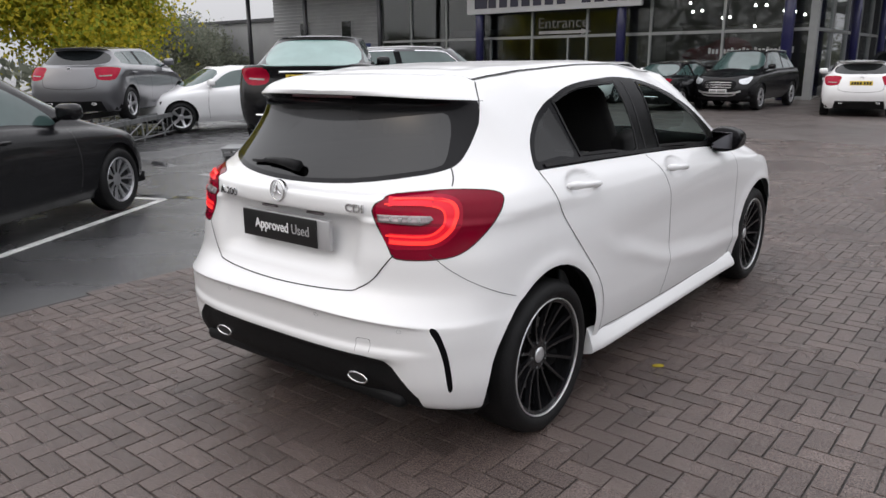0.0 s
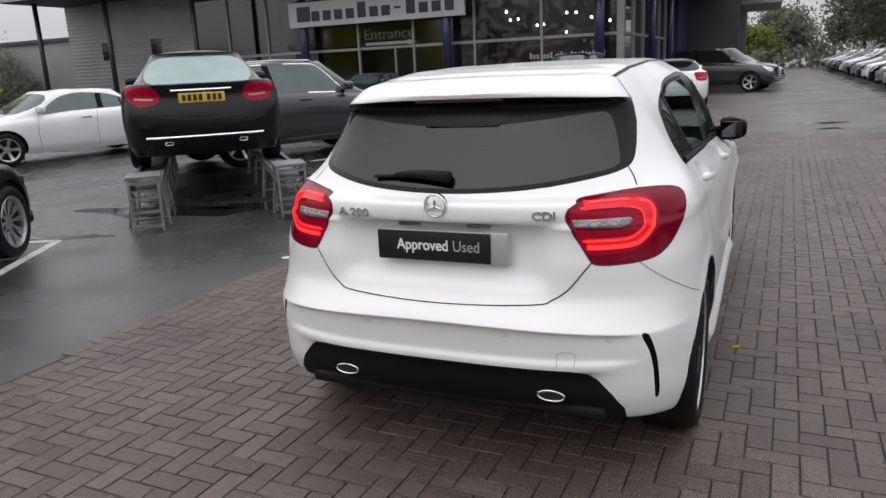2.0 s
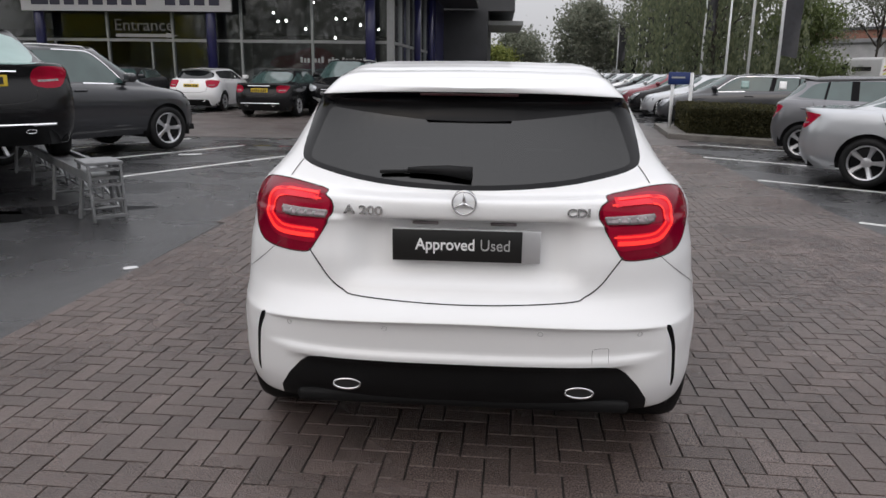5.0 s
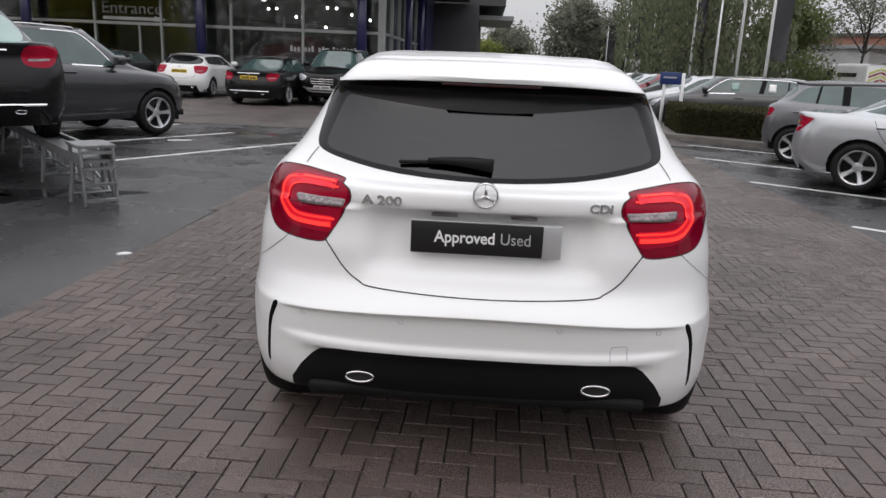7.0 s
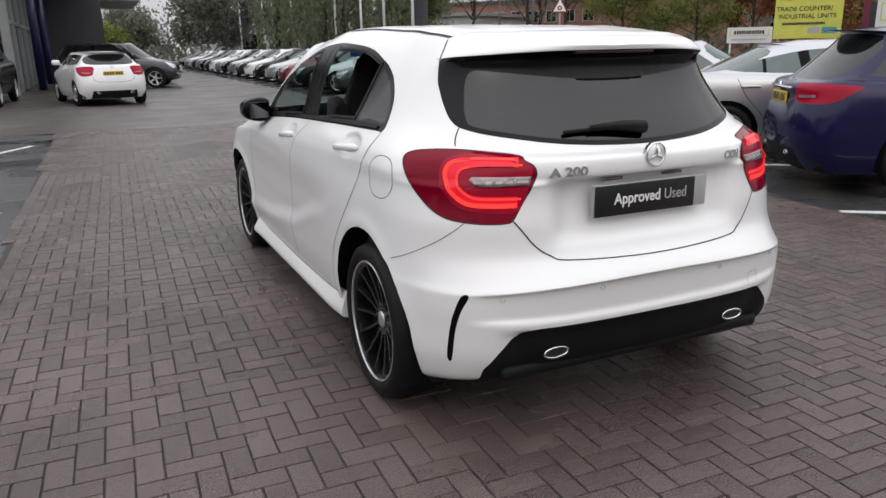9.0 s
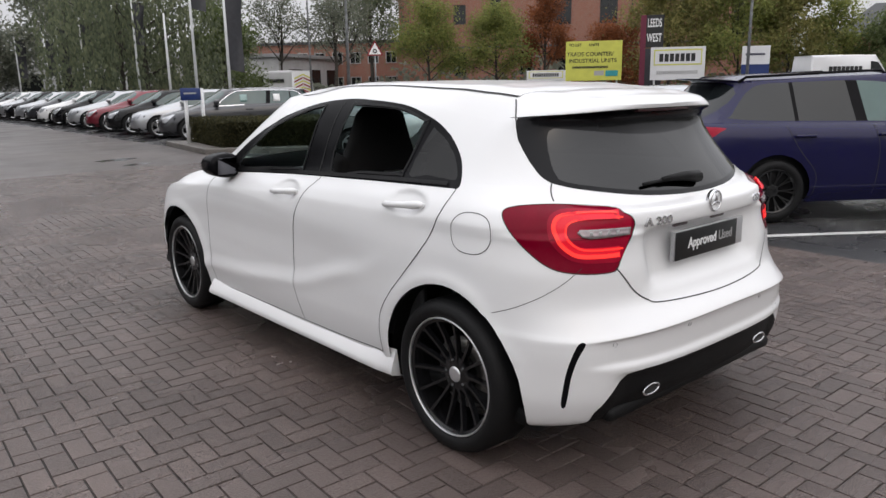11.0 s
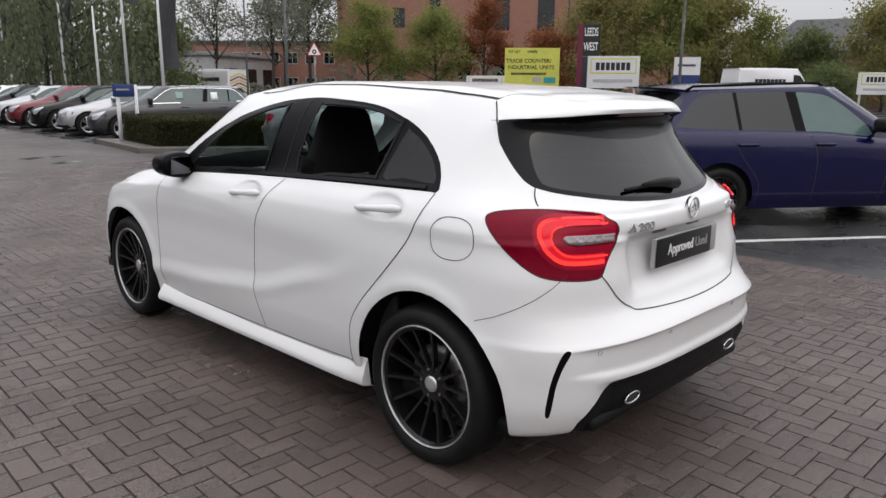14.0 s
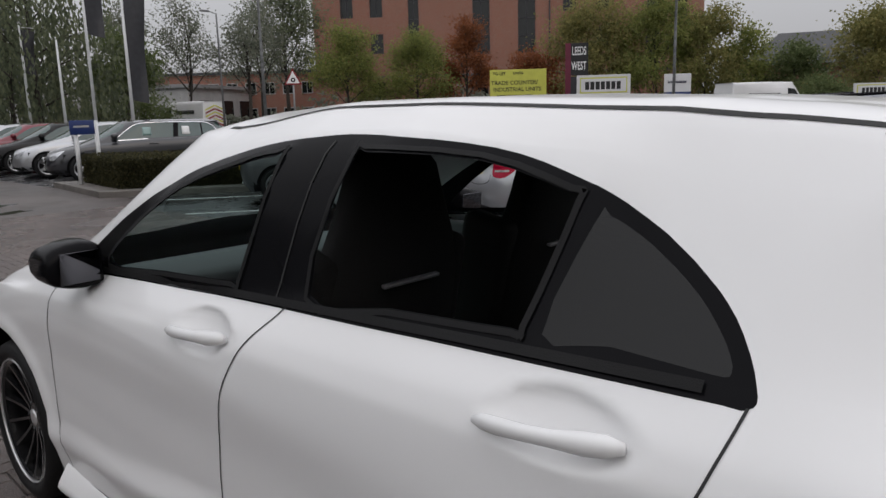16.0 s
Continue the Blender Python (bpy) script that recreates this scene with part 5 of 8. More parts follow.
# door handles with their bowls, mirrors
for side, s in (("left", -1), ("right", 1)):
    for yc, zc in HANDLES:
        tilt = 0.010
        ends = [hero_skin.at(side, yc + d * 0.125, zc + (-d) * tilt, 0.0)[0] for d in (-1, 1)]
        mid = (ends[0] + ends[1]) / 2
        away = Vector((s, 0, 0))
        pts = []
        for f in (0.0, 0.10, 0.22, 0.40, 0.60, 0.80, 0.92, 1.0):
            q = ends[0] * (1 - f) + ends[1] * f
            q.z = zc + tilt * (1 - 2 * f)
            pts.append(q + away * (0.004 + 0.020 * math.sin(math.pi * min(max(f, 0.06), 0.94)) ** 0.6))
        g = tube(bmesh.new(), pts, [0.008, 0.015, 0.0165, 0.0125, 0.012, 0.013, 0.012, 0.006], 12, flat=1.1)
        part("door_handle", g, WHITE, hero)
    # rubber seals along the glass
    for ring in (OPEN_FRONT, OPEN_REAR):
        cy, cz = sum(p[0] for p in ring) / len(ring), sum(p[1] for p in ring) / len(ring)
        g = ribbon(bmesh.new(), hero_skin, side, [(cy + (p[0] - cy) * 1.025, cz + (p[1] - cz) * 1.06) for p in ring], 0.012, 0.004, 1, True)
        part("window_seal", g, BLACK_TRIM, hero)
    g = ribbon(bmesh.new(), hero_skin, side, [(2.84, 0.985), (2.3, 1.016), (1.8, 1.042), (1.3, 1.063), (0.80, 1.078)], 0.018, 0.006, 6)
    part("waist_seal", g, BLACK_TRIM, hero, "black rubber waist seal")
    g = ribbon(bmesh.new(), hero_skin, side, [(1.762, 1.04), (1.74, 1.15), (1.71, 1.28), (1.685, 1.385)], 0.005, 0.002, 6)
    part("pillar_gap", g, SEAM, hero)
    g = bmesh.new()
    base, _ = hero_skin.at(side, 2.72, 0.985, 0.0)
    c = base + Vector((s * 0.098, -0.03, 0.040))
    prof = [(-0.072, 0.058), (-0.055, 0.068), (-0.02, 0.072), (0.02, 0.067), (0.055, 0.056), (0.072, 0.043), (0.080, 0.026)]
    rings = []
    for dx, hz in prof:
        ring = []
        for k in range(16):
            a = 2 * math.pi * k / 16
            ca, sa = math.cos(a), math.sin(a)
            g0 = (abs(ca) ** 5 + abs(sa) ** 5) ** (1 / 5)
            yy = 0.065 * ca / g0
            ring.append(g.verts.new(c + Vector((s * dx, yy + (0.03 if yy > 0 else 0.0) * (1 - abs(dx) * 3) + 0.10 * max(dx, 0), hz * sa / g0))))
        rings.append(ring)
    for a, b in zip(rings, rings[1:]):
        for k in range(16):
            g.faces.new((a[k], a[(k + 1) % 16], b[(k + 1) % 16], b[k]))
    g.faces.new(rings[0][::-1])
    g.faces.new(rings[-1])
    tube(g, [base + Vector((-s * 0.02, 0, 0.0)), base + Vector((s * 0.035, 0, 0.03)), c + Vector((-s * 0.05, 0, -0.06))], [0.045, 0.035, 0.03], 8)
    mirror = part("door_mirror", g, GLOSS_BLACK, hero, "gloss black door mirror")
    g = boxed(-0.058, -0.002, -0.048, 0.058, 0.002, 0.048, bevel=0.002)
    if s < 0:
        g.transform(Matrix.Diagonal((-1, 1, 1, 1)))
    g.transform(pose(c.x - s * 0.004, c.y - 0.070, c.z, 8, 0, -s * 4))
    part("mirror_glass", g, DARK_MIRROR, mirror, "mirror glass")

# wheels and arches
for y, turn in ((0.725, 0.1), (3.424, 0.3)):
    for s in (-1, 1):
        make_wheel(hero, (s * 0.757, y, 0.318), s, 0.318, 0.225, 0.242, 14, False, RIM_BLACK, CUT_METAL, 1.3, turn)
        g = bmesh.new()
        arcs = []
        for k in range(25):
            a = math.radians(-4 + 188 * k / 24)
            x1 = 0.846 - 0.075 * step(math.degrees(a), 138, 168)
            arcs.append([g.verts.new((s * x, y - 0.008 + r * math.cos(a), 0.320 + r * math.sin(a))) for x, r in ((x1, 0.387), (x1 - 0.008, 0.40), (0.55, 0.41), (0.55, 0.2))])
        for a, b in zip(arcs, arcs[1:]):
            for i in range(3):
                g.faces.new((a[i], a[i + 1], b[i + 1], b[i]))
        part("wheel_arch_liner", g, BLACK_TRIM, hero)

# flared sill skirts
for s in (-1, 1):
    g = bmesh.new()
    rings = []
    for y in [1.075, 1.10, 1.13, 1.18, 1.3, 1.5, 1.7, 1.9, 2.1, 2.3, 2.5, 2.7, 2.85, 2.94, 2.98]:
        flare = -0.012 * (1 - step(y, 1.08, 1.22)) + 0.006 * step(y, 2.8, 2.97)
        up = 0.030 * (1 - step(y, 1.08, 1.30)) + 0.010 * step(y, 2.8, 2.97)
        z0 = keyed([(1.0, 0.205), (2.98, 0.185)], y)
        prof = [(0.845, z0 + 0.100 + up), (0.858 + 0.4 * flare, z0 + 0.090 + up), (0.886 + flare, z0 + 0.046 + 0.3 * up), (0.892 + flare, z0 + 0.032), (0.886 + flare, z0 + 0.016), (0.83, z0 + 0.004)]
        rings.append([g.verts.new((s * a, y, b)) for a, b in prof])
    for a, b in zip(rings, rings[1:]):
        for i in range(len(a) - 1):
            g.faces.new((a[i], a[i + 1], b[i + 1], b[i]))
    g.faces.new(rings[0])
    g.faces.new(rings[-1][::-1])
    bmesh.ops.recalc_face_normals(g, faces=g.faces[:])
    part("side_skirt", g, WHITE, hero, "white flared sill skirt", angle=50)

# underside and sill
g = boxed(-0.78, 0.30, 0.20, 0.78, 4.05, 0.27, bevel=0.02)
box(g, -0.60, 0.12, 0.245, 0.60, 0.40, 0.30, bevel=0.02)
part("underbody", g, BLACK_TRIM, hero)

# cabin
g = bmesh.new()
box(g, -0.70, 0.45, 0.28, 0.70, 3.20, 0.36)
box(g, -0.66, 0.42, 0.36, 0.66, 0.80, 0.86, bevel=0.03)
box(g, -0.52, 0.55, 1.36, 0.52, 2.50, 1.385, bevel=0.01)
part("cabin_floor_and_roof_lining", g, CABIN, hero)
for s in (-1, 1):
    g = bmesh.new()
    box(g, s * 0.74 - 0.02, 1.0, 0.34, s * 0.74 + 0.02, 2.95, 0.965, bevel=0.02)
    tube(g, [(s * 0.70, 1.30, 0.90), (s * 0.69, 1.45, 0.925), (s * 0.70, 1.6, 0.90)], 0.014, 6)
    card = part("door_card", g, CABIN_GREY, hero)
    for yh in (1.32, 2.30):
        g = tube(bmesh.new(), [(s * 0.712, yh - 0.09, 0.90), (s * 0.700, yh - 0.05, 0.915), (s * 0.700, yh + 0.06, 0.915), (s * 0.712, yh + 0.09, 0.885)], [0.004, 0.008, 0.007, 0.004], 8)
        part("inner_handle", g, CHROME, card, "bright inner door handle")


def seat(x, y, tall):
    whole = new("front_seat")
    whole.parent = hero
    tagged(whole, "black sports seat")
    lean = pose(x, y, 0.52, 12)
    part("cushion", boxed(x - 0.25, y - 0.02, 0.42, x + 0.25, y + 0.50, 0.60, bevel=0.06), CABIN, whole)
    def shaped(bm):
        """Narrows towards the head and turns with the recline."""
        for v in bm.verts:
            v.co.x *= 1 - 0.42 * step(v.co.z, tall - 0.22, tall + 0.16)
            v.co.y += 0.03 * step(v.co.z, tall - 0.1, tall + 0.2)
        bm.transform(lean)
        return bm

    back = bmesh.new()
    rings = []
    for k in range(15):
        z = (tall + 0.19) * k / 14
        half, deep = 0.25 * (1 - 0.5 * max(0.0, (z - tall - 0.10) / 0.09) ** 2), 0.085 * (1 - 0.4 * k / 14)
        rings.append([back.verts.new((half * max(-1, min(1, 1.25 * math.cos(a))), -0.02 + deep * math.sin(a), z)) for a in [2 * math.pi * q / 16 for q in range(16)]])
    for r0, r1 in zip(rings, rings[1:]):
        for q in range(16):
            back.faces.new((r0[q], r0[(q + 1) % 16], r1[(q + 1) % 16], r1[q]))
    back.faces.new(rings[0][::-1])
    back.faces.new(rings[-1])
    part("backrest", shaped(back), CABIN, whole)
    for q in (-0.23, 0.23):
        part("side_bolster", box(bmesh.new(), q - 0.045, -0.06, 0.10, q + 0.045, 0.13, tall - 0.08, bevel=0.03, m=lean), CABIN, whole)
    part("seat_trim", box(bmesh.new(), -0.10, -0.115, tall - 0.16, 0.10, -0.10, tall - 0.15, bevel=0.002, m=lean), CUT_METAL, whole, "thin silver trim in the seat back")


for x in (-0.36, 0.36):
    seat(x, 1.98, 0.68)
bench = new("rear_bench")
bench.parent = hero
tagged(bench, "black rear bench seat")
part("cushion", boxed(-0.62, 0.95, 0.42, 0.62, 1.40, 0.58, bevel=0.06), CABIN, bench)
part("backrest", box(bmesh.new(), -0.62, -0.10, 0.0, 0.62, 0.06, 0.50, bevel=0.05, m=pose(0, 0.95, 0.52, 14)), CABIN, bench)
part("parcel_shelf", boxed(-0.60, 0.42, 0.955, 0.60, 0.86, 0.975, bevel=0.008), CABIN, hero)
g = bmesh.new()
box(g, -0.69, 2.62, 0.55, 0.69, 3.05, 0.94, bevel=0.07)
for x in (-0.6, -0.12, 0.12, 0.6):
    lathe(g, [(0.0, 0.028), (-0.012, 0.040), (0.0, 0.05), (0.03, 0.05)], 18, "y", (x, 2.62, 0.86))
part("dashboard", g, CABIN_GREY, hero, "dark grey dashboard with round vents")
g = bmesh.new()
ring = [pose(0.36, 2.46, 0.82, -62) @ Vector((0.185 * math.cos(2 * math.pi * k / 24), 0.185 * math.sin(2 * math.pi * k / 24), 0)) for k in range(24)]
tube(g, ring, 0.016, 8, closed=True)
tube(g, [(0.36, 2.46, 0.82), (0.36, 2.70, 0.74)], 0.04, 8)
box(g, 0.20, 2.45, 0.80, 0.52, 2.48, 0.84, bevel=0.01)
part("steering_wheel", g, CABIN, hero, "black steering wheel")
# ---- ground ----
ASPHALT = material("wet_asphalt", (0.042, 0.042, 0.044), 0.42, spots=0.35, spot_size=0.5, grain=0.3, grain_size=120, bump=0.25, bump_size=160, alpha_wet=0.30)
PAVER = material("brown_block_paver", (0.097, 0.074, 0.067), 0.37, spots=0.22, spot_size=1.2, grain=0.5, grain_size=150, bump=0.7, bump_size=140, random=0.18, alpha_wet=0.2)
JOINT = material("dark_joint_sand", (0.022, 0.019, 0.017), 0.7, grain=0.3, spots=0.2)
LANE = material("worn_brown_lane", (0.075, 0.062, 0.058), 0.5, spots=0.3, spot_size=0.35, grain=0.3, grain_size=60, bump=0.08, bump_size=90, alpha_wet=0.16)
LINE_PAINT = material("white_line_paint", (0.55, 0.55, 0.54), 0.5, spots=0.25, spot_size=4, grain=0.2)


def sheet(name, x0, y0, x1, y1, z, mat, label, category="ground", thick=0.0, kind="structure"):
    bm = bmesh.new()
    if thick:
        box(bm, x0, y0, z - thick, x1, y1, z)
    else:
        bm.faces.new([bm.verts.new(p) for p in ((x0, y0, z), (x1, y0, z), (x1, y1, z), (x0, y1, z))])
    ob = part(name, bm, mat, smooth=False)
    return tagged(ob, label, category, kind=kind)


sheet("ground", -600, -600, 600, 600, -0.012, ASPHALT, "wet dark grey asphalt of the car park")


def strip(name, a, b, width, z=0.0, mat=None, label="worn white painted bay line", group="painted bay lines"):
    a, b = Vector((*a, 0)), Vector((*b, 0))
    d = (b - a).normalized()
    s = Vector((-d.y, d.x, 0)) * width / 2
    bm = bmesh.new()
    lo = [a - s, b - s, b + s, a + s]
    extrude_outline(bm, [(p.x, p.y) for p in lo], 0.003, lambda x, y, h: Vector((x, y, z - 0.012 + h)))
    return tagged(part(name, bm, mat or LINE_PAINT, smooth=False), label, "line marking", group)


for y in (2.12, 5.22, 8.20, 11.05, 13.85):
    strip("bay_line", (3.78, y), (3.78 + 4.05, y - 2.95), 0.09)
strip("bay_line", (-3.78, -0.02), (-5.33, 2.73), 0.09)
strip("bay_line", (-5.33, 2.73), (-6.0, 2.42), 0.09)
strip("bay_line", (-5.2, 6.65), (-2.75, 11.2), 0.09)
strip("bay_line", (-6.3, 8.7), (-4.75, 11.5), 0.09)
strip("bay_marker", (-5.30, 9.76), (-4.95, 9.90), 0.16, label="short white painted bay marker")
strip("bay_line", (-7.6, 10.2), (-6.3, 12.6), 0.09)

# block paving in herringbone, 200 x 100 mm
PAVE_X0, PAVE_X1, PAVE_Y0, PAVE_Y1 = -2.5, 3.72, -4.5, 13.0
sheet("paving_bed", PAVE_X0, PAVE_Y0, PAVE_X1, PAVE_Y1, -0.007, JOINT, "dark sand bed of the block paving", "paving")
sheet("lane_surface", -9.5, 13.0, 4.3, 80, -0.006, LANE, "worn brown wet paving of the access lane", "lane")

# ---- kerbed planting island with a clipped hedge ----
KERB = material("grey_concrete_kerb", (0.115, 0.105, 0.095), 0.55, spots=0.25, spot_size=3, grain=0.2, grain_size=80, bump=0.3, bump_size=60)
SOIL = material("dark_soil", (0.03, 0.024, 0.018), 0.9, grain=0.4, grain_size=40, bump=0.6, bump_size=40, spots=0.3)
# render of the far units, its grey lightened to carry the haze
CONCRETE = material("hazed_grey_render", (0.42, 0.42, 0.42), 0.7, spots=0.12, spot_size=1, grain=0.1)
METAL_WHITE = material("white_painted_pole", (0.62, 0.63, 0.64), 0.4, spots=0.08, spot_size=2)
METAL_DARK = material("dark_painted_steel", (0.025, 0.025, 0.03), 0.45, spots=0.2, spot_size=5)
GALV = material("galvanised_steel", (0.22, 0.225, 0.23), 0.42, 0.6, spots=0.25, spot_size=8)
NAVY = material("navy_painted_column", (0.018, 0.018, 0.085), 0.35, coat=0.3, spots=0.1, spot_size=2)
MULLION = material("grey_aluminium_mullion", (0.30, 0.31, 0.31), 0.4, 0.3, spots=0.08)
CLAD = material("grey_profiled_cladding", (0.30, 0.305, 0.31), 0.45, 0.2, spots=0.1, spot_size=0.6, grain=0.05)
ROOF_DARK = material("dark_roof_soffit", (0.045, 0.046, 0.05), 0.6, spots=0.15, spot_size=0.8)
SHOW_FLOOR = material("showroom_floor_tile", (0.20, 0.19, 0.18), 0.25, spots=0.1, spot_size=1)
SHOW_WALL = material("showroom_wall", (0.24, 0.225, 0.205), 0.7, spots=0.1, spot_size=0.7)
SHOW_DARK = material("showroom_dark_panel", (0.07, 0.06, 0.055), 0.6, spots=0.15, spot_size=0.7)
LIGHT = material("lit_downlight", (1, 0.97, 0.9), 0.3, emit=(1.0, 0.95, 0.86, 14.0))
SIGN_WHITE = material("white_sign_panel", (0.62, 0.62, 0.63), 0.35, spots=0.05, spot_size=1)
SIGN_INK = material("dark_sign_lettering", (0.035, 0.035, 0.065), 0.4, spots=0.1)
SIGN_BLUE = material("blue_sign_panel", (0.012, 0.03, 0.13), 0.4, spots=0.1)
SIGN_YELLOW = material("yellow_sign_panel", (0.54, 0.54, 0.09), 0.5, spots=0.08, spot_size=2)
SIGN_MAROON = material("maroon_sign_post", (0.12, 0.008, 0.03), 0.45, spots=0.1)
SIGN_RED = material("red_sign_edge", (0.24, 0.015, 0.02), 0.4, spots=0.1)
TEAL = material("teal_print", (0.03, 0.28, 0.30), 0.5, spots=0.1)


def leaf_material(name, a, b, rough=0.6):
    """Thin leaves: part of the light passes through; each leaf has its own tone between a and b."""
    m = material(name, a, rough, spec=0.2)
    nt = m.node_tree
    p = nt.nodes["Principled BSDF"]
    geo = nt.nodes.new("ShaderNodeNewGeometry")
    mix = nt.nodes.new("ShaderNodeMixRGB")
    mix.inputs[1].default_value, mix.inputs[2].default_value = (*a, 1), (*b, 1)
    nt.links.new(geo.outputs["Random Per Island"], mix.inputs[0])
    nt.links.new(mix.outputs[0], p.inputs["Base Color"])
    thin = nt.nodes.new("ShaderNodeBsdfTranslucent")
    nt.links.new(mix.outputs[0], thin.inputs[0])
    both = nt.nodes.new("ShaderNodeMixShader")
    both.inputs[0].default_value = 0.55
    nt.links.new(p.outputs[0], both.inputs[1])
    nt.links.new(thin.outputs[0], both.inputs[2])
    nt.links.new(both.outputs[0], nt.nodes["Material Output"].inputs[0])
    return m


LEAF_GREEN = leaf_material("green_leaves", (0.085, 0.115, 0.045), (0.17, 0.2, 0.085))
# distance haze is put into this paler, greyer leaf colour
LEAF_HAZE = leaf_material("hazed_grey_green_leaves", (0.15, 0.165, 0.13), (0.25, 0.26, 0.2))
LEAF_DARK = leaf_material("dark_willow_leaves", (0.095, 0.115, 0.075), (0.21, 0.23, 0.135))
LEAF_YELLOW = leaf_material("yellow_autumn_leaves", (0.20, 0.27, 0.035), (0.60, 0.47, 0.04))
LEAF_OLIVE = leaf_material("yellow_green_leaves", (0.14, 0.175, 0.055), (0.29, 0.3, 0.09))
LEAF_RED = leaf_material("red_autumn_leaves", (0.17, 0.07, 0.035), (0.31, 0.11, 0.04))
LEAF_OCHRE = leaf_material("ochre_autumn_leaves", (0.15, 0.165, 0.06), (0.32, 0.28, 0.105))
LEAF_HEDGE = leaf_material("brown_green_hedge_leaves", (0.026, 0.028, 0.014), (0.085, 0.078, 0.035))
BARK = material("grey_brown_bark", (0.05, 0.042, 0.035), 0.85, spots=0.3, spot_size=6, bump=0.8, bump_size=30)


def leaf_cloud(name, centres, sizes, mat, parent, seed, droop=0.0):
    """One mesh of many small turned leaf quads at the given centres."""
    r = np.random.RandomState(seed)
    n = len(centres)
    a = r.normal(size=(n, 3))
    a /= np.linalg.norm(a, axis=1)[:, None]
    if droop:
        a = a * (1 - droop) + np.array([0, 0, 1.0]) * droop
        a /= np.linalg.norm(a, axis=1)[:, None]
    b = np.cross(a, r.normal(size=(n, 3)))
    b /= np.linalg.norm(b, axis=1)[:, None]
    s = np.asarray(sizes)[:, None]
    c = np.asarray(centres)
    v = np.stack([c - a * s, c + b * s * 0.55, c + a * s, c - b * s * 0.55], axis=1).reshape(-1, 3)
    me = bpy.data.meshes.new(name)
    me.vertices.add(4 * n)
    me.vertices.foreach_set("co", v.astype(np.float32).ravel())
    me.loops.add(4 * n)
    me.loops.foreach_set("vertex_index", np.arange(4 * n, dtype=np.int32))
    me.polygons.add(n)
    me.polygons.foreach_set("loop_start", np.arange(0, 4 * n, 4, dtype=np.int32))
    me.polygons.foreach_set("loop_total", np.full(n, 4, dtype=np.int32))
    me.update()
    me.validate()
    me.materials.append(mat)
    ob = new(name, me)
    ob.parent = parent
    return ob


def make_tree(label, x, y, height, spread, mat, seed, leaves=3500, leaf=0.16, bare=0.3, willow=False, tilt=0.0, name="tree"):
    """A tapered trunk that forks into limbs, with clumps of leaves round their ends and gaps between."""
    r = np.random.RandomState(seed)
    tree = thing(name, label, "tree", pose(x, y, 0))
    bm = bmesh.new()
    base = height * bare
    rt = 0.011 * height + 0.03
    tube(bm, [(0, 0, -0.1), (0.05 * r.randn(), 0.05 * r.randn(), base * 0.5), (0.1 * r.randn(), 0.1 * r.randn(), base), (0.2 * r.randn(), 0.2 * r.randn(), height * 0.62), (0.2 * r.randn(), 0.2 * r.randn(), height * 0.86)],
         [rt * 1.25, rt, rt * 0.85, rt * 0.5, rt * 0.15], 8)
    tips = []
    limbs = 13
    for k in range(limbs):
        f = k / (limbs - 1)
        z0 = base * 0.85 + (height * 0.72 - base) * f
        a = k * 2.4 + r.uniform(-0.4, 0.4)
        ln = spread * (0.95 - 0.55 * f) * r.uniform(0.7, 1.1)
        up = height * (0.10 + 0.16 * r.rand())
        p0 = np.array([0, 0, z0])
        p1 = p0 + np.array([math.cos(a) * ln * 0.5, math.sin(a) * ln * 0.5, up * 0.7])
        p2 = p0 + np.array([math.cos(a) * ln, math.sin(a) * ln, up])
        tube(bm, [p0, p1, p2], [rt * 0.42 * (1 - 0.5 * f), rt * 0.25 * (1 - 0.5 * f), rt * 0.06], 6)
        tips += [p1, p2, (p1 + p2) / 2 + r.randn(3) * 0.1 * spread]
        for q in range(3):
            b = a + r.uniform(-0.9, 0.9)
            p3 = p1 + np.array([math.cos(b) * ln * 0.45, math.sin(b) * ln * 0.45, up * r.uniform(0.1, 0.8)])
            tube(bm, [p1, p3], [rt * 0.12, rt * 0.03], 5)
            tips.append(p3)
    for q in range(5):
        tips.append(np.array([r.randn() * 0.15 * spread, r.randn() * 0.15 * spread, height * r.uniform(0.78, 0.95)]))
    part("trunk", bm, BARK, tree)
    tips = np.array(tips)
    if willow:
        strands = 320
        top = tips[r.randint(0, len(tips), strands)] + r.normal(size=(strands, 3)) * spread * 0.20
        drop = np.minimum(height * r.uniform(0.25, 0.75, strands), top[:, 2] - 1.2)
        leaves = int(leaves * 1.6)
        pick = r.randint(0, strands, leaves)
        c = top[pick] + r.normal(size=(leaves, 3)) * 0.10
        c[:, 2] -= drop[pick] * r.rand(leaves)
        leaf *= 0.8
    else:
        leaves, leaf = int(leaves * 2.6), leaf * 0.66
        pick = r.randint(0, len(tips), leaves)
        size = spread * (0.12 + 0.11 * r.rand(len(tips)))[pick]
        off = r.normal(size=(leaves, 3)) * size[:, None]
        off[:, 2] *= 0.75
        c = tips[pick] + off
    keep = c[:, 2] > base * 0.35
    c = c[keep]
    leaf_cloud("crown", c, leaf * r.uniform(0.6, 1.3, len(c)), mat, tree, seed + 1, 0.75 if willow else 0.0)
    return tree


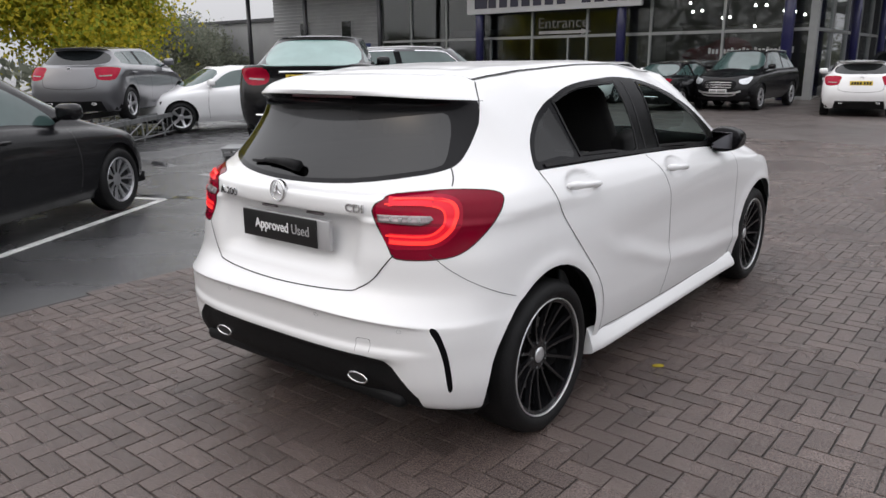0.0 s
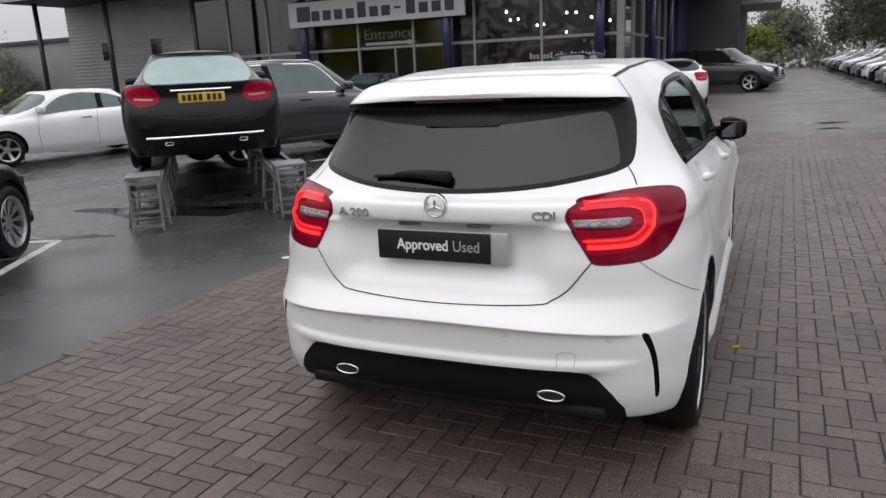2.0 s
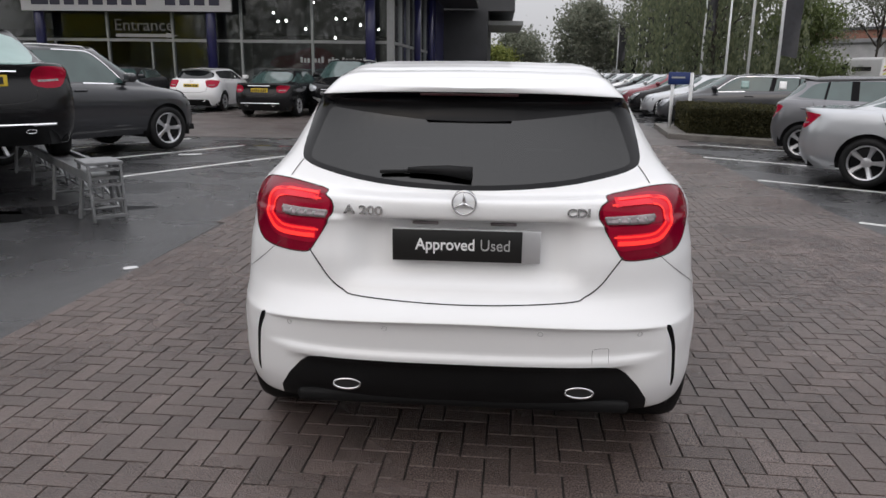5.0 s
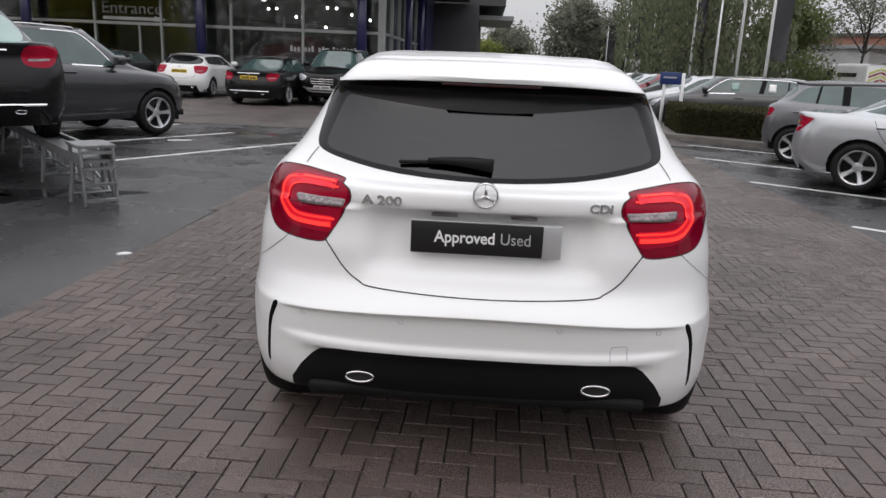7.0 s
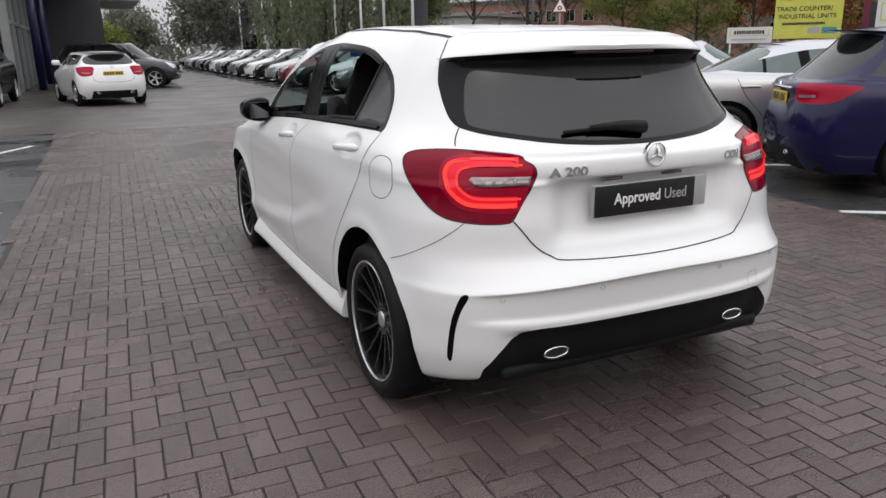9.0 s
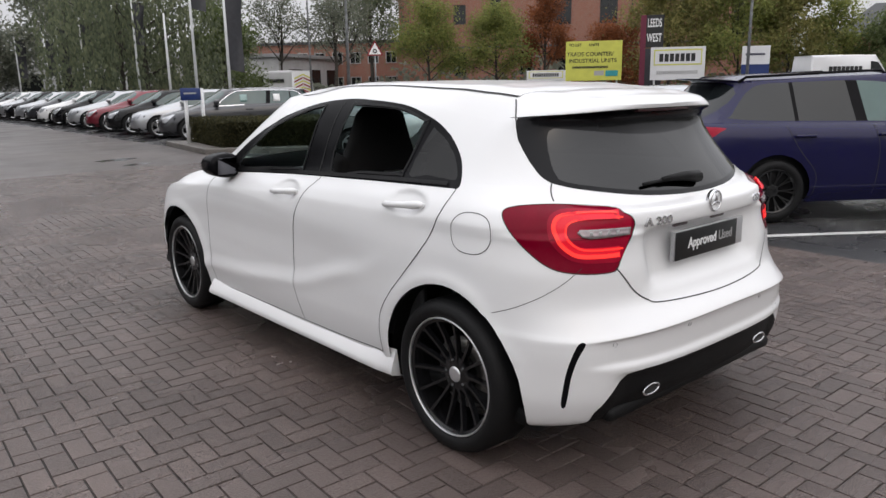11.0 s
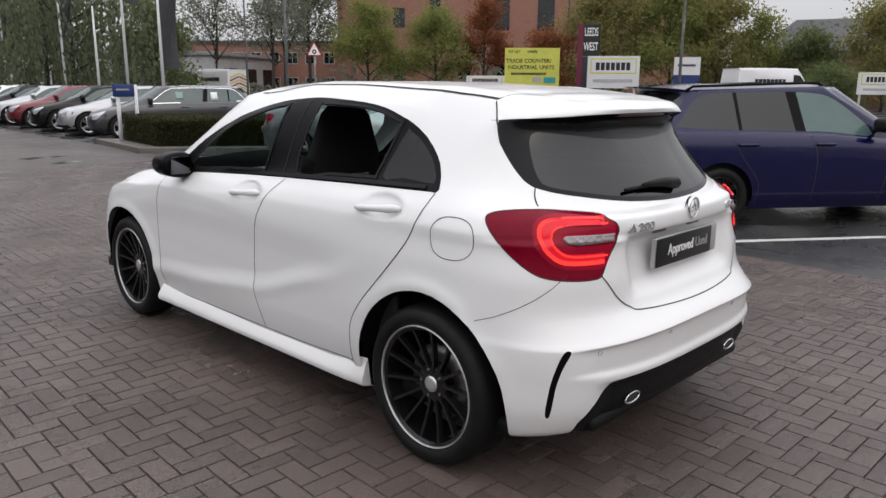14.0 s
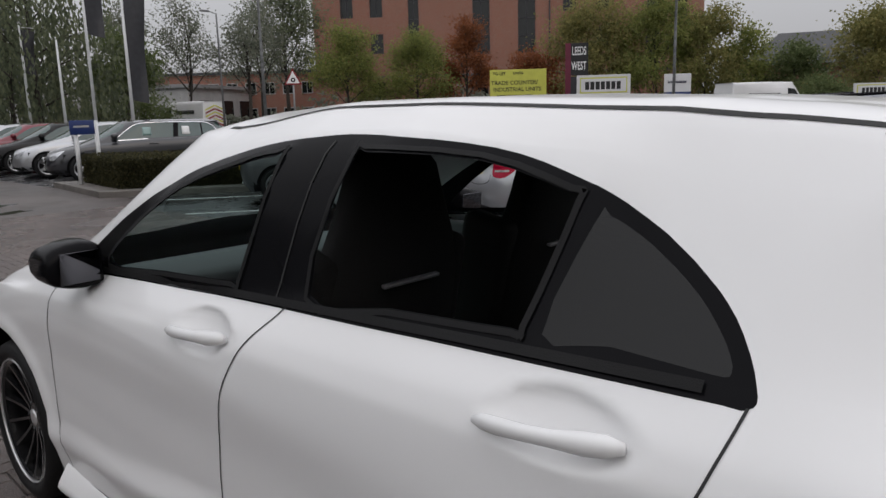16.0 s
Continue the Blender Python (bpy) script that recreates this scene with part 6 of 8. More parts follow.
isl = [(3.98, 14.75), (8.6, 11.45), (9.4, 14.6), (4.36, 18.2)]
bm = extrude_outline(bmesh.new(), isl, 0.13, lambda x, y, h: Vector((x, y, h - 0.012)))
bmesh.ops.bevel(bm, geom=[e for e in bm.edges if all(v.co.z > 0.1 for v in e.verts)], offset=0.02, segments=2, profile=0.5, affect="EDGES")
tagged(part("kerb_island", bm, KERB, smooth=False), "grey concrete kerbed planting island", "kerb", kind="structure")
hedge = thing("clipped_hedge", "low clipped brown-green hedge on the kerbed island", "hedge")
rs = np.random.RandomState(7)
A0, A1, A2, A3 = [np.array(p) for p in ((4.42, 14.85), (8.5, 11.95), (9.0, 14.4), (4.72, 17.3))]
bm = extrude_outline(bmesh.new(), [tuple(p) for p in (A0 + 0.04, A1 + (-0.04, 0.06), A2 - 0.05, A3 + (0.05, -0.06))], 0.58, lambda x, y, h: Vector((x, y, 0.1 + h)))
part("hedge_core", bm, LEAF_HEDGE, hedge, smooth=False)
pts = []
for k in range(24000):
    u, v, w = rs.rand(3)
    e = rs.rand()
    if e < 0.40:
        v = 0.0
    elif e < 0.52:
        u = 0.0
    elif e < 0.85:
        w = 1.0
    else:
        u, v = rs.rand(2)
    p = (A0 * (1 - u) + A1 * u) * (1 - v) + (A3 * (1 - u) + A2 * u) * v
    pts.append((p[0] + rs.randn() * 0.025, p[1] + rs.randn() * 0.025, 0.12 + 0.60 * w + rs.randn() * 0.02))
leaf_cloud("hedge_leaves", np.array(pts), 0.028 * rs.uniform(0.6, 1.4, len(pts)), LEAF_HEDGE, hedge, 3)

# ---- dealership: glazed hall, profiled cladding, canopy ----
standing = set(scene.objects)
FY, FX = 25.5, -4.65
hall = thing("showroom", "two-storey glazed car showroom with navy columns and a deep roof", "building")


def hpart(name, x0, y0, z0, x1, y1, z1, mat, label="", bevel=0.0, parent=None):
    return part(name, boxed(x0, y0, z0, x1, y1, z1, bevel=bevel), mat, parent or hall, label, smooth=False)


hpart("hall_floor", -23.0, FY + 0.05, 0.0, FX - 0.1, 46, 0.05, SHOW_FLOOR)
hpart("back_wall", -23.0, 36.0, 0.05, FX - 0.2, 36.2, 7.2, SHOW_WALL)
hpart("hall_ceiling", -23.0, FY + 0.1, 5.2, FX - 0.1, 46, 5.35, ROOF_DARK)
hpart("side_wall", -23.25, FY + 0.12, 0.0, -23.05, 46, 5.35, SHOW_WALL)
hpart("mezzanine_edge", -23.0, 31.0, 2.75, -11.0, 36.0, 3.05, SHOW_WALL)
hpart("inner_partition", -16.5, 30.5, 0.05, -11.2, 30.7, 2.75, SHOW_WALL)
hpart("display_wall", -10.6, 28.6, 0.05, -5.2, 28.8, 2.75, SHOW_DARK, "dark brown display wall")
hpart("roof_slab", -31.0, 22.3, 5.4, -2.2, 47, 6.0, ROOF_DARK, "dark roof with a deep overhang", 0.05)
hpart("roof_fascia", -31.1, 22.1, 5.42, -2.0, 22.3, 6.1, MULLION)
# panes and mullions along the front
xs = [-23.0, -21.2, -19.2, -17.3, -14.9, -12.5, -10.0, -7.45, FX]
for a, b in zip(xs, xs[1:]):
    for z0, z1 in ((0.1, 2.35), (2.42, 5.15)):
        p = hpart("window_pane", a + 0.03, FY, z0, b - 0.03, FY + 0.02, z1, SHOP_GLASS)
        p.visible_shadow = False
    hpart("transom", a, FY - 0.05, 2.33, b, FY + 0.07, 2.44, MULLION)
    hpart("sill_rail", a, FY - 0.06, 0.0, b, FY + 0.08, 0.12, MULLION)
for x in xs:
    hpart("mullion", x - 0.04, FY - 0.07, 0.0, x + 0.04, FY + 0.09, 5.3, MULLION)
for x in (-16.9, -13.3, -11.0):
    hpart("door_post", x - 0.03, FY - 0.06, 0.0, x + 0.03, FY + 0.08, 2.35, MULLION)
for x in (-17.1, -10.9, -5.3):
    bm = lathe(bmesh.new(), [(0.0, 0.0), (0.0, 0.17), (5.4, 0.17), (5.4, 0.0)], 20, "z", (x, FY - 0.55, 0), closed=False)
    part("column", bm, NAVY, hall, "navy round column")
for x in (-30.2, -26.0, -21.3):
    bm = lathe(bmesh.new(), [(0.0, 0.0), (0.0, 0.11), (5.4, 0.11), (5.4, 0.0)], 16, "z", (x, 23.4, 0), closed=False)
    part("canopy_post", bm, METAL_DARK, hall, "slim dark canopy post")
# side front along the lane
ys = [FY, 28.0, 30.5, 33.0, 35.5, 38.0, 41.0, 44.0]
for a, b in zip(ys, ys[1:]):
    for z0, z1 in ((0.1, 2.35), (2.42, 5.15)):
        p = hpart("window_pane", FX - 0.02, a + 0.03, z0, FX, b - 0.03, z1, SHOP_GLASS)
        p.visible_shadow = False
    hpart("transom", FX - 0.07, a, 2.33, FX + 0.05, b, 2.44, MULLION)
for y in ys:
    hpart("mullion", FX - 0.09, y - 0.04, 0.0, FX + 0.07, y + 0.04, 5.3, MULLION)
for y in (29.0, 34.8):
    bm = lathe(bmesh.new(), [(0.0, 0.0), (0.0, 0.13), (5.4, 0.13), (5.4, 0.0)], 20, "z", (FX + 0.55, y, 0), closed=False)
    part("column", bm, NAVY, hall, "navy round column")
hpart("navy_panel", FX - 0.3, 41.0, 0.0, FX + 0.3, 47, 5.4, NAVY, "navy wall panel")
hpart("corner_post", FX - 0.14, FY - 0.14, 0.0, FX + 0.10, FY + 0.14, 5.4, MULLION)
hpart("far_wing", -9, 47, 0, FX + 3.0, 66, 5.3, ROOF_DARK, "dark far wing of the showroom")
hpart("far_canopy", -9, 48, 5.35, 0.0, 64, 9.5, ROOF_DARK, "high dark far canopy")
hpart("far_lower_canopy", -5, 50, 4.55, 0.6, 60, 4.85, MULLION)
# ceiling downlights
for i, (x, y, z) in enumerate(((-13.6, 27.0, 4.6), (-9.7, 26.6, 4.4), (-9.2, 27.4, 3.2), (-9.0, 27.8, 3.25), (-8.3, 28.0, 2.95), (-8.1, 28.2, 2.98), (-7.7, 26.8, 3.9), (-6.9, 27.0, 3.3), (-6.6, 27.2, 3.3),
                               (-6.1, 27.6, 3.1), (-5.8, 27.8, 3.05), (-5.35, 27.2, 2.9), (-9.6, 28.2, 3.6), (-7.2, 28.2, 2.6), (-10.4, 27.4, 4.8), (-12.0, 27.8, 4.9), (-14.6, 28.5, 4.5), (-6.4, 26.5, 4.7))):
    bm = lathe(bmesh.new(), [(0.0, 0.0), (0.0, 0.042), (0.04, 0.050), (0.10, 0.026), (0.10, 0.0)], 12, "z", (x, y, z), closed=False)
    lamp = tagged(part("spotlight", bm, LIGHT), "small lit showroom ceiling spotlight", "light", "showroom spotlights")
    bm = tube(bmesh.new(), [(x, y, z + 0.1), (x, y, 5.2)], 0.008, 5)
    part("lamp_cord", bm, METAL_DARK, lamp)
# poster, words on the glass
poster = tagged(part("wall_poster", boxed(-10.3, 28.54, 0.9, -5.4, 28.59, 2.7), SHOW_DARK, smooth=False), "dark wide poster with a red car shape", "poster")
bm = extrude_outline(bmesh.new(), [p[:] for p in spline([(-9.9, 1.5), (-9.6, 1.85), (-9.0, 1.95), (-8.5, 2.2), (-7.9, 2.25), (-7.4, 2.0), (-7.3, 1.6), (-7.7, 1.4), (-9.2, 1.38)], 4, True)], 0.01, lambda a, b, h: Vector((a, 28.53 - h, b)))
part("car_shape", bm, RED, poster, "plain dark red car shape", smooth=False)
bm = bmesh.new()
for i in range(22):
    if i not in (3, 7, 11, 20):
        box(bm, -7.9 + i * 0.125, FY - 0.03, 1.60, -7.82 + i * 0.125, FY - 0.02, 1.76 + 0.05 * (i % 3 == 0))
islands("letter_bar", bm, INK_GREY, thing("window_lettering", "row of small pale lettering bars on the glass", "lettering"))
GLASS_PRINT = material("faded_glass_print", (0.17, 0.17, 0.165), 0.5, spots=0.1)
entr = tagged(text_mesh("Entrance", 0.62, pose(-13.55, FY - 0.03, 2.93, 90, 0, 0), GLASS_PRINT, None, "entrance_lettering", 0.004), "pale grey entrance lettering on the glass", "lettering")
bm = extrude_outline(bmesh.new(), [(-14.6, 2.50), (-12.75, 2.50), (-12.75, 2.45), (-12.3, 2.56), (-12.75, 2.68), (-12.75, 2.62), (-14.6, 2.62)], 0.006, lambda a, b, h: Vector((a, FY - 0.02 - h, b)))
tagged(part("entrance_arrow", bm, INK_GREY, smooth=False), "pale arrow under the entrance lettering", "sign")
board = tagged(part("fascia_sign", boxed(-17.55, FY - 0.85, 3.40, -10.05, FY - 0.70, 4.42, bevel=0.02), SIGN_WHITE, smooth=False), "long white sign panel with dark lettering bars", "sign")
bm = bmesh.new()
for i in range(13):
    w = 0.36 if i else 0.62
    x = -17.15 + i * 0.515 + (0.16 if i else 0)
    if i == 8:
        box(bm, x + 0.02, FY - 0.87, 3.86, x + 0.30, FY - 0.85, 3.94)
    else:
        box(bm, x, FY - 0.87, 3.62, x + w, FY - 0.85, 4.24 if i in (0, 5, 9) else 4.02)
part("lettering", bm, SIGN_INK, board, "dark lettering bars", smooth=False)
# profiled cladding block
bm = bmesh.new()
z = 0.0
prof = []
while z < 5.4:
    prof += [(0.0, z), (0.0, z + 0.09), (0.025, z + 0.11), (0.025, z + 0.16)]
    z += 0.18
loop = [(-30.7, FY + 6), (-30.7, FY), (-23.1, FY)]
cols = []
for i, (x, y) in enumerate(loop):
    out = (Vector((-1, 0, 0)), Vector((-0.7, -0.7, 0)), Vector((0, -1, 0)))[i]
    cols.append([bm.verts.new(Vector((x, y, zz)) + out * d) for d, zz in prof])
for a, b in zip(cols, cols[1:]):
    for i in range(len(prof) - 1):
        bm.faces.new((a[i], b[i], b[i + 1], a[i + 1]))
part("cladding", bm, CLAD, hall, "grey horizontally ribbed cladding", smooth=False)
for x in (-28.3, -25.3):
    w = hpart("small_window", x - 0.36, FY - 0.06, 2.55, x + 0.36, FY + 0.05, 3.55, MULLION)
    hpart("window_pane", x - 0.30, FY - 0.075, 2.61, x + 0.30, FY - 0.062, 3.49, DARK_GLASS, "", 0.0, w)
tagged(part("notice_board", boxed(-24.3, FY - 0.07, 1.65, -23.75, FY - 0.03, 2.35, bevel=0.01), SIGN_BLUE, smooth=False), "small blue notice board on the cladding", "sign")
shed = thing("grey_outbuilding", "low grey flat-roofed outbuilding", "building")
part("wall", boxed(-45, 29, 0, -33.0, 40, 4.0), CLAD, shed, smooth=False)
part("roof", boxed(-45.2, 28.8, 4.0, -32.8, 40.2, 4.2), ROOF_DARK, shed, smooth=False)

# the whole front stands back from the car park by its true distance
SITE = pose(1.086, 0.198, 0) @ Matrix.Diagonal((1.152, 1.09, 1.053, 1))
for ob in [o for o in scene.objects if o not in standing and o.parent is None and o is not shed]:
    ob.matrix_basis = SITE @ ob.matrix_basis

# ---- display ramps with short ladders ----
def ramp(x, y, dx, dy, height, length, label, ladder=True):
    """Two trough runways on trestles, with a rung ladder at the near end; x, y is the middle of the near end."""
    t = thing("display_ramp", label, "ramp", pose(x, y, 0, 0, 0, math.degrees(math.atan2(-dx, dy))))
    for s in (-1, 1):
        c = s * 0.74
        bm = boxed(c - 0.14, 0, height - 0.05, c + 0.14, length, height - 0.02)
        for e in (-0.14, 0.14):
            box(bm, c + e - 0.02, 0, height - 0.06, c + e + 0.02, length, height + 0.025)
        part("runway", bm, GALV, t, smooth=False)
        n = 5
        for k in range(n):
            yy = 0.25 + (length - 0.5) * k / (n - 1)
            bm = bmesh.new()
            for e in (-0.15, 0.15):
                tube(bm, [(c + e, yy, height - 0.05), (c + e * 1.3, yy, 0.0)], 0.022, 6)
            tube(bm, [(c - 0.19, yy, 0.08), (c + 0.19, yy, 0.08)], 0.016, 6)
            part("trestle_leg", bm, GALV, t, smooth=False)
        bm = bmesh.new()
        for k in range(n - 1):
            y0, y1 = 0.25 + (length - 0.5) * k / (n - 1), 0.25 + (length - 0.5) * (k + 1) / (n - 1)
            tube(bm, [(c + 0.18, y0, 0.06), (c + 0.16, y1, height - 0.08)], 0.016, 6)
            tube(bm, [(c + 0.18, y0, 0.06), (c + 0.18, y1, 0.06)], 0.014, 6)
            for q in (0.25, 0.5, 0.75):
                tube(bm, [(c + 0.17, y0 + (y1 - y0) * q, 0.06), (c + 0.17, y0 + (y1 - y0) * q, height - 0.06)], 0.009, 5)
        part("side_brace", bm, GALV, t, smooth=False)
        if ladder:
            top = height + 0.12
            bm = boxed(c - 0.17, -0.02, top - 0.03, c + 0.17, 0.42, top, bevel=0.006)
            for e in (-0.14, 0.14):
                tube(bm, [(c + e, 0.38, top - 0.02), (c + e, 0.38, 0.0)], 0.018, 6)
            part("step_plate", bm, GALV, t, "flat galvanised plate over the ladder", smooth=False)
            bm = bmesh.new()
            for e in (-0.14, 0.14):
                tube(bm, [(c + e, 0.0, top), (c + e, -0.07, 0.0)], 0.016, 6)
            for q in (0.12, 0.38, 0.64, 0.9):
                box(bm, c - 0.14, -0.07 * q - 0.05, top * (1 - q) - 0.012, c + 0.14, -0.07 * q + 0.03, top * (1 - q) + 0.012)
            part("ladder", bm, GALV, t, "short grey rung ladder", smooth=False)
    return t


RAMP_D = (-0.67, 0.742)
ramp(-4.12, 3.78, *RAMP_D, 0.44, 5.6, "galvanised steel display ramp with short ladders")
ramp(-11.35, 4.40, -0.62, 0.785, 0.42, 4.8, "galvanised steel display ramp on trestles", False)

# ---- flagpoles, lamp posts, small signs ----
def flagpole(x, y, h, flag=None, lean=0.0, mat=None):
    t = thing("flagpole", "tall white painted metal flagpole" + (" with a dark hanging banner" if flag else ""), "flagpole", pose(x, y, 0, 0, lean), "flagpoles along the car rows")
    part("pole", tube(bmesh.new(), [(0, 0, -0.05), (0, 0, h * 0.6), (0, 0, h)], [0.075, 0.06, 0.04], 10), mat or METAL_WHITE, t)
    if flag:
        w, fh = flag
        bm = bmesh.new()
        n = 12
        rows = []
        for k in range(n + 1):
            zz = h - 0.15 - fh * k / n
            rows.append([bm.verts.new((0.06 + w * u * (1 - 0.25 * k / n), 0.10 * math.sin(5 * u + k * 0.5) * u, zz - 0.15 * u)) for u in (0, 0.25, 0.5, 0.75, 1.0)])
        for a, b in zip(rows, rows[1:]):
            for i in range(4):
                bm.faces.new((a[i], a[i + 1], b[i + 1], b[i]))
        part("banner", bm, METAL_DARK, t, "dark grey hanging banner")
        bm = tube(bmesh.new(), [(0, 0, h - 0.1), (w + 0.1, 0, h - 0.12)], 0.018, 6)
        part("banner_arm", bm, METAL_WHITE, t)
    return t


flagpole(11.7, 30.1, 6.6, (0.85, 4.2))
flagpole(11.7, 33.8, 8.5, (0.9, 3.2))
flagpole(11.7, 37.3, 5.2)
flagpole(11.7, 42.0, 6.3, (0.6, 2.2))
flagpole(11.8, 53.0, 6.2, (0.8, 3.4))
flagpole(11.8, 63.0, 5.4, (0.8, 2.6))
flagpole(11.5, 58.0, 6.0, (0.8, 3.2))
flagpole(11.5, 72.0, 6.0, (0.8, 3.2))
for x, y, h in ((19.3, 32.1, 9.0), (33.0, 17.2, 9.0), (24.0, 44.0, 8.0), (14.5, 52.0, 7.0)):
    t = thing("lamp_post", "slim grey street lamp post", "lamp post", pose(x, y, 0))
    part("post", tube(bmesh.new(), [(0, 0, 0), (0, 0, h * 0.5), (0, 0, h), (-0.5, 0.2, h + 0.15)], [0.09, 0.07, 0.05, 0.04], 8), GALV, t)
    part("lamp_head", boxed(-1.0, 0.1, h + 0.08, -0.4, 0.3, h + 0.2, bevel=0.03), GALV, t)
# blue board on two white posts in front of the first parked estate
t = thing("bay_sign", "small blue sign board on two white posts", "sign", pose(4.62, 16.9, 0, 0, 0, 14))
for x in (-0.16, 0.34):
    part("post", tube(bmesh.new(), [(x, 0, 0.0), (x, 0, 1.46)], 0.045, 8), METAL_WHITE, t)
b = part("board", boxed(-0.32, -0.07, 1.17, 0.26, -0.04, 1.47, bevel=0.008), SIGN_BLUE, t)
part("lettering", boxed(-0.24, -0.075, 1.32, 0.12, -0.071, 1.36), INK_GREY, b, smooth=False)


def facing_board(name, label, x, y, w, z0, z1, mat, turn, posts=True, post_mat=None):
    """A flat board on posts, facing the lane; turn is its yaw."""
    t = thing(name, label, "sign", pose(x, y, 0, 0, 0, turn))
    p = part("board", boxed(-w / 2, -0.04, z0, w / 2, 0.04, z1, bevel=0.01), mat, t, smooth=False)
    if posts:
        for e in (-w * 0.42, w * 0.42):
            part("post", tube(bmesh.new(), [(e, 0.08, 0), (e, 0.08, z1 - 0.1)], 0.06, 6), post_mat or METAL_WHITE, t)
    return t, p


def bars(parent, rows, mat, name="lettering"):
    bm = bmesh.new()
    for x0, x1, z0, z1 in rows:
        n = max(1, int((x1 - x0) / ((z1 - z0) * 0.62)))
        for k in range(n):
            a = x0 + (x1 - x0) * k / n
            box(bm, a, -0.055, z0, a + (x1 - x0) / n * 0.78, -0.042, z1)
    return part(name, bm, mat, parent, "plain lettering bars", smooth=False)


t, p = facing_board("yellow_letting_board", "yellow letting board with dark lettering on posts", 35.05, 28.35, 3.45, 1.5, 3.9, SIGN_YELLOW, -52)
for word, size, x, z in (("TO LET", 0.24, -1.15, 3.66), ("UNITS", 0.22, 0.0, 3.66), ("TRADE COUNTER/", 0.34, -0.22, 3.10), ("INDUSTRIAL UNITS", 0.34, -0.06, 2.70)):
    text_mesh(word, size, pose(x, -0.05, z, 90), INK, p, "board_word", 0.004, 0.004)
bars(p, [(-1.3, 0.9, 2.25, 2.38)], INK)
part("teal_patch", boxed(0.75, -0.05, 1.75, 1.5, -0.042, 2.1), TEAL, p, smooth=False)
part("grey_patch", boxed(0.05, -0.05, 1.8, 0.65, -0.042, 2.1), INK_GREY, p, smooth=False)
t, p = facing_board("district_sign", "tall black and maroon sign with white words", 33.9, 23.25, 1.0, 3.25, 5.0, INK, -55, False)
part("side_post", boxed(-0.75, -0.06, 0, -0.45, 0.06, 5.0), SIGN_MAROON, t, "maroon sign post", smooth=False)
part("lower_panel", boxed(-0.45, -0.03, 0, 0.45, 0.03, 3.2), METAL_DARK, t, smooth=False)
text_mesh("LEEDS", 0.42, pose(0.0, -0.05, 4.55, 90) @ Matrix.Diagonal((0.68, 1.5, 1, 1)), INK_WHITE, p, "board_word", 0.004, 0.006)
text_mesh("WEST", 0.42, pose(0.0, -0.05, 3.75, 90) @ Matrix.Diagonal((0.74, 1.5, 1, 1)), INK_WHITE, p, "board_word", 0.004, 0.006)
for x, y, w, z0, z1 in ((33.75, 21.6, 2.85, 1.45, 3.2), (31.7, 29.3, 2.35, 1.3, 2.15), (43.5, 10.6, 2.6, 1.2, 2.4)):
    t, p = facing_board("contractor_board", "white board with a gold border and dark lettering bars", x, y, w, z0, z1, SIGN_WHITE, -55)
    h = z1 - z0
    part("gold_border", boxed(-w * 0.44, -0.05, z0 + h * 0.45, w * 0.44, -0.042, z0 + h * 0.93), SIGN_YELLOW, p, smooth=False)
    part("white_field", boxed(-w * 0.42, -0.054, z0 + h * 0.49, w * 0.42, -0.046, z0 + h * 0.89), SIGN_WHITE, p, smooth=False)
    bars(p, [(-w * 0.34, w * 0.34, z0 + h * 0.56, z0 + h * 0.80)], INK)
    bars(p, [(-w * 0.38, w * 0.38, z0 + h * 0.18, z0 + h * 0.28)], INK_GREY, "small_lettering")
t, p = facing_board("blue_and_white_board", "white and blue estate board on posts", 39.25, 20.0, 1.5, 1.3, 3.28, SIGN_WHITE, -55)
part("blue_field", boxed(-0.75, -0.05, 1.35, 0.75, -0.042, 2.25), SIGN_BLUE, p, smooth=False)
bars(p, [(-0.55, 0.5, 2.75, 2.87)], SIGN_INK)
t = thing("warning_sign", "red-edged triangular road warning sign on a grey post", "road sign", pose(19.35, 29.7, 0, 0, 0, -35))
part("post", tube(bmesh.new(), [(0, 0.05, 0), (0, 0.05, 3.6)], 0.045, 8), GALV, t)
tri = part("sign_plate", extrude_outline(bmesh.new(), [(-0.42, 2.90), (0.42, 2.90), (0.0, 3.66)], 0.02, lambda a, b, h: Vector((a, -h, b))), SIGN_RED, t, smooth=False)
part("sign_face", extrude_outline(bmesh.new(), [(-0.31, 2.965), (0.31, 2.965), (0.0, 3.53)], 0.004, lambda a, b, h: Vector((a, -0.021 - h, b))), INK_WHITE, tri, smooth=False)
part("sign_symbol", lathe(bmesh.new(), [(-0.028, 0.05), (-0.028, 0.11), (-0.025, 0.11), (-0.025, 0.05)], 16, "y", (0, 0, 3.12)), INK, tri)

# ---- brick office block across the road ----
def brick_material():
    m = material("red_brick_wall", (0.20, 0.075, 0.045), 0.75, spots=0.0)
    nt = m.node_tree
    tc = nt.nodes.new("ShaderNodeTexCoord")
    mp = nt.nodes.new("ShaderNodeMapping")
    mp.inputs["Rotation"].default_value = (radians(90), 0, 0)
    br = nt.nodes.new("ShaderNodeTexBrick")
    br.inputs["Scale"].default_value = 4.4
    br.inputs["Color1"].default_value = (0.30, 0.125, 0.085, 1)
    br.inputs["Color2"].default_value = (0.24, 0.095, 0.065, 1)
    br.inputs["Mortar"].default_value = (0.27, 0.21, 0.17, 1)
    nt.links.new(tc.outputs["Object"], mp.inputs["Vector"])
    nt.links.new(mp.outputs[0], br.inputs["Vector"])
    nt.links.new(br.outputs["Color"], nt.nodes["Principled BSDF"].inputs["Base Color"])
    return m


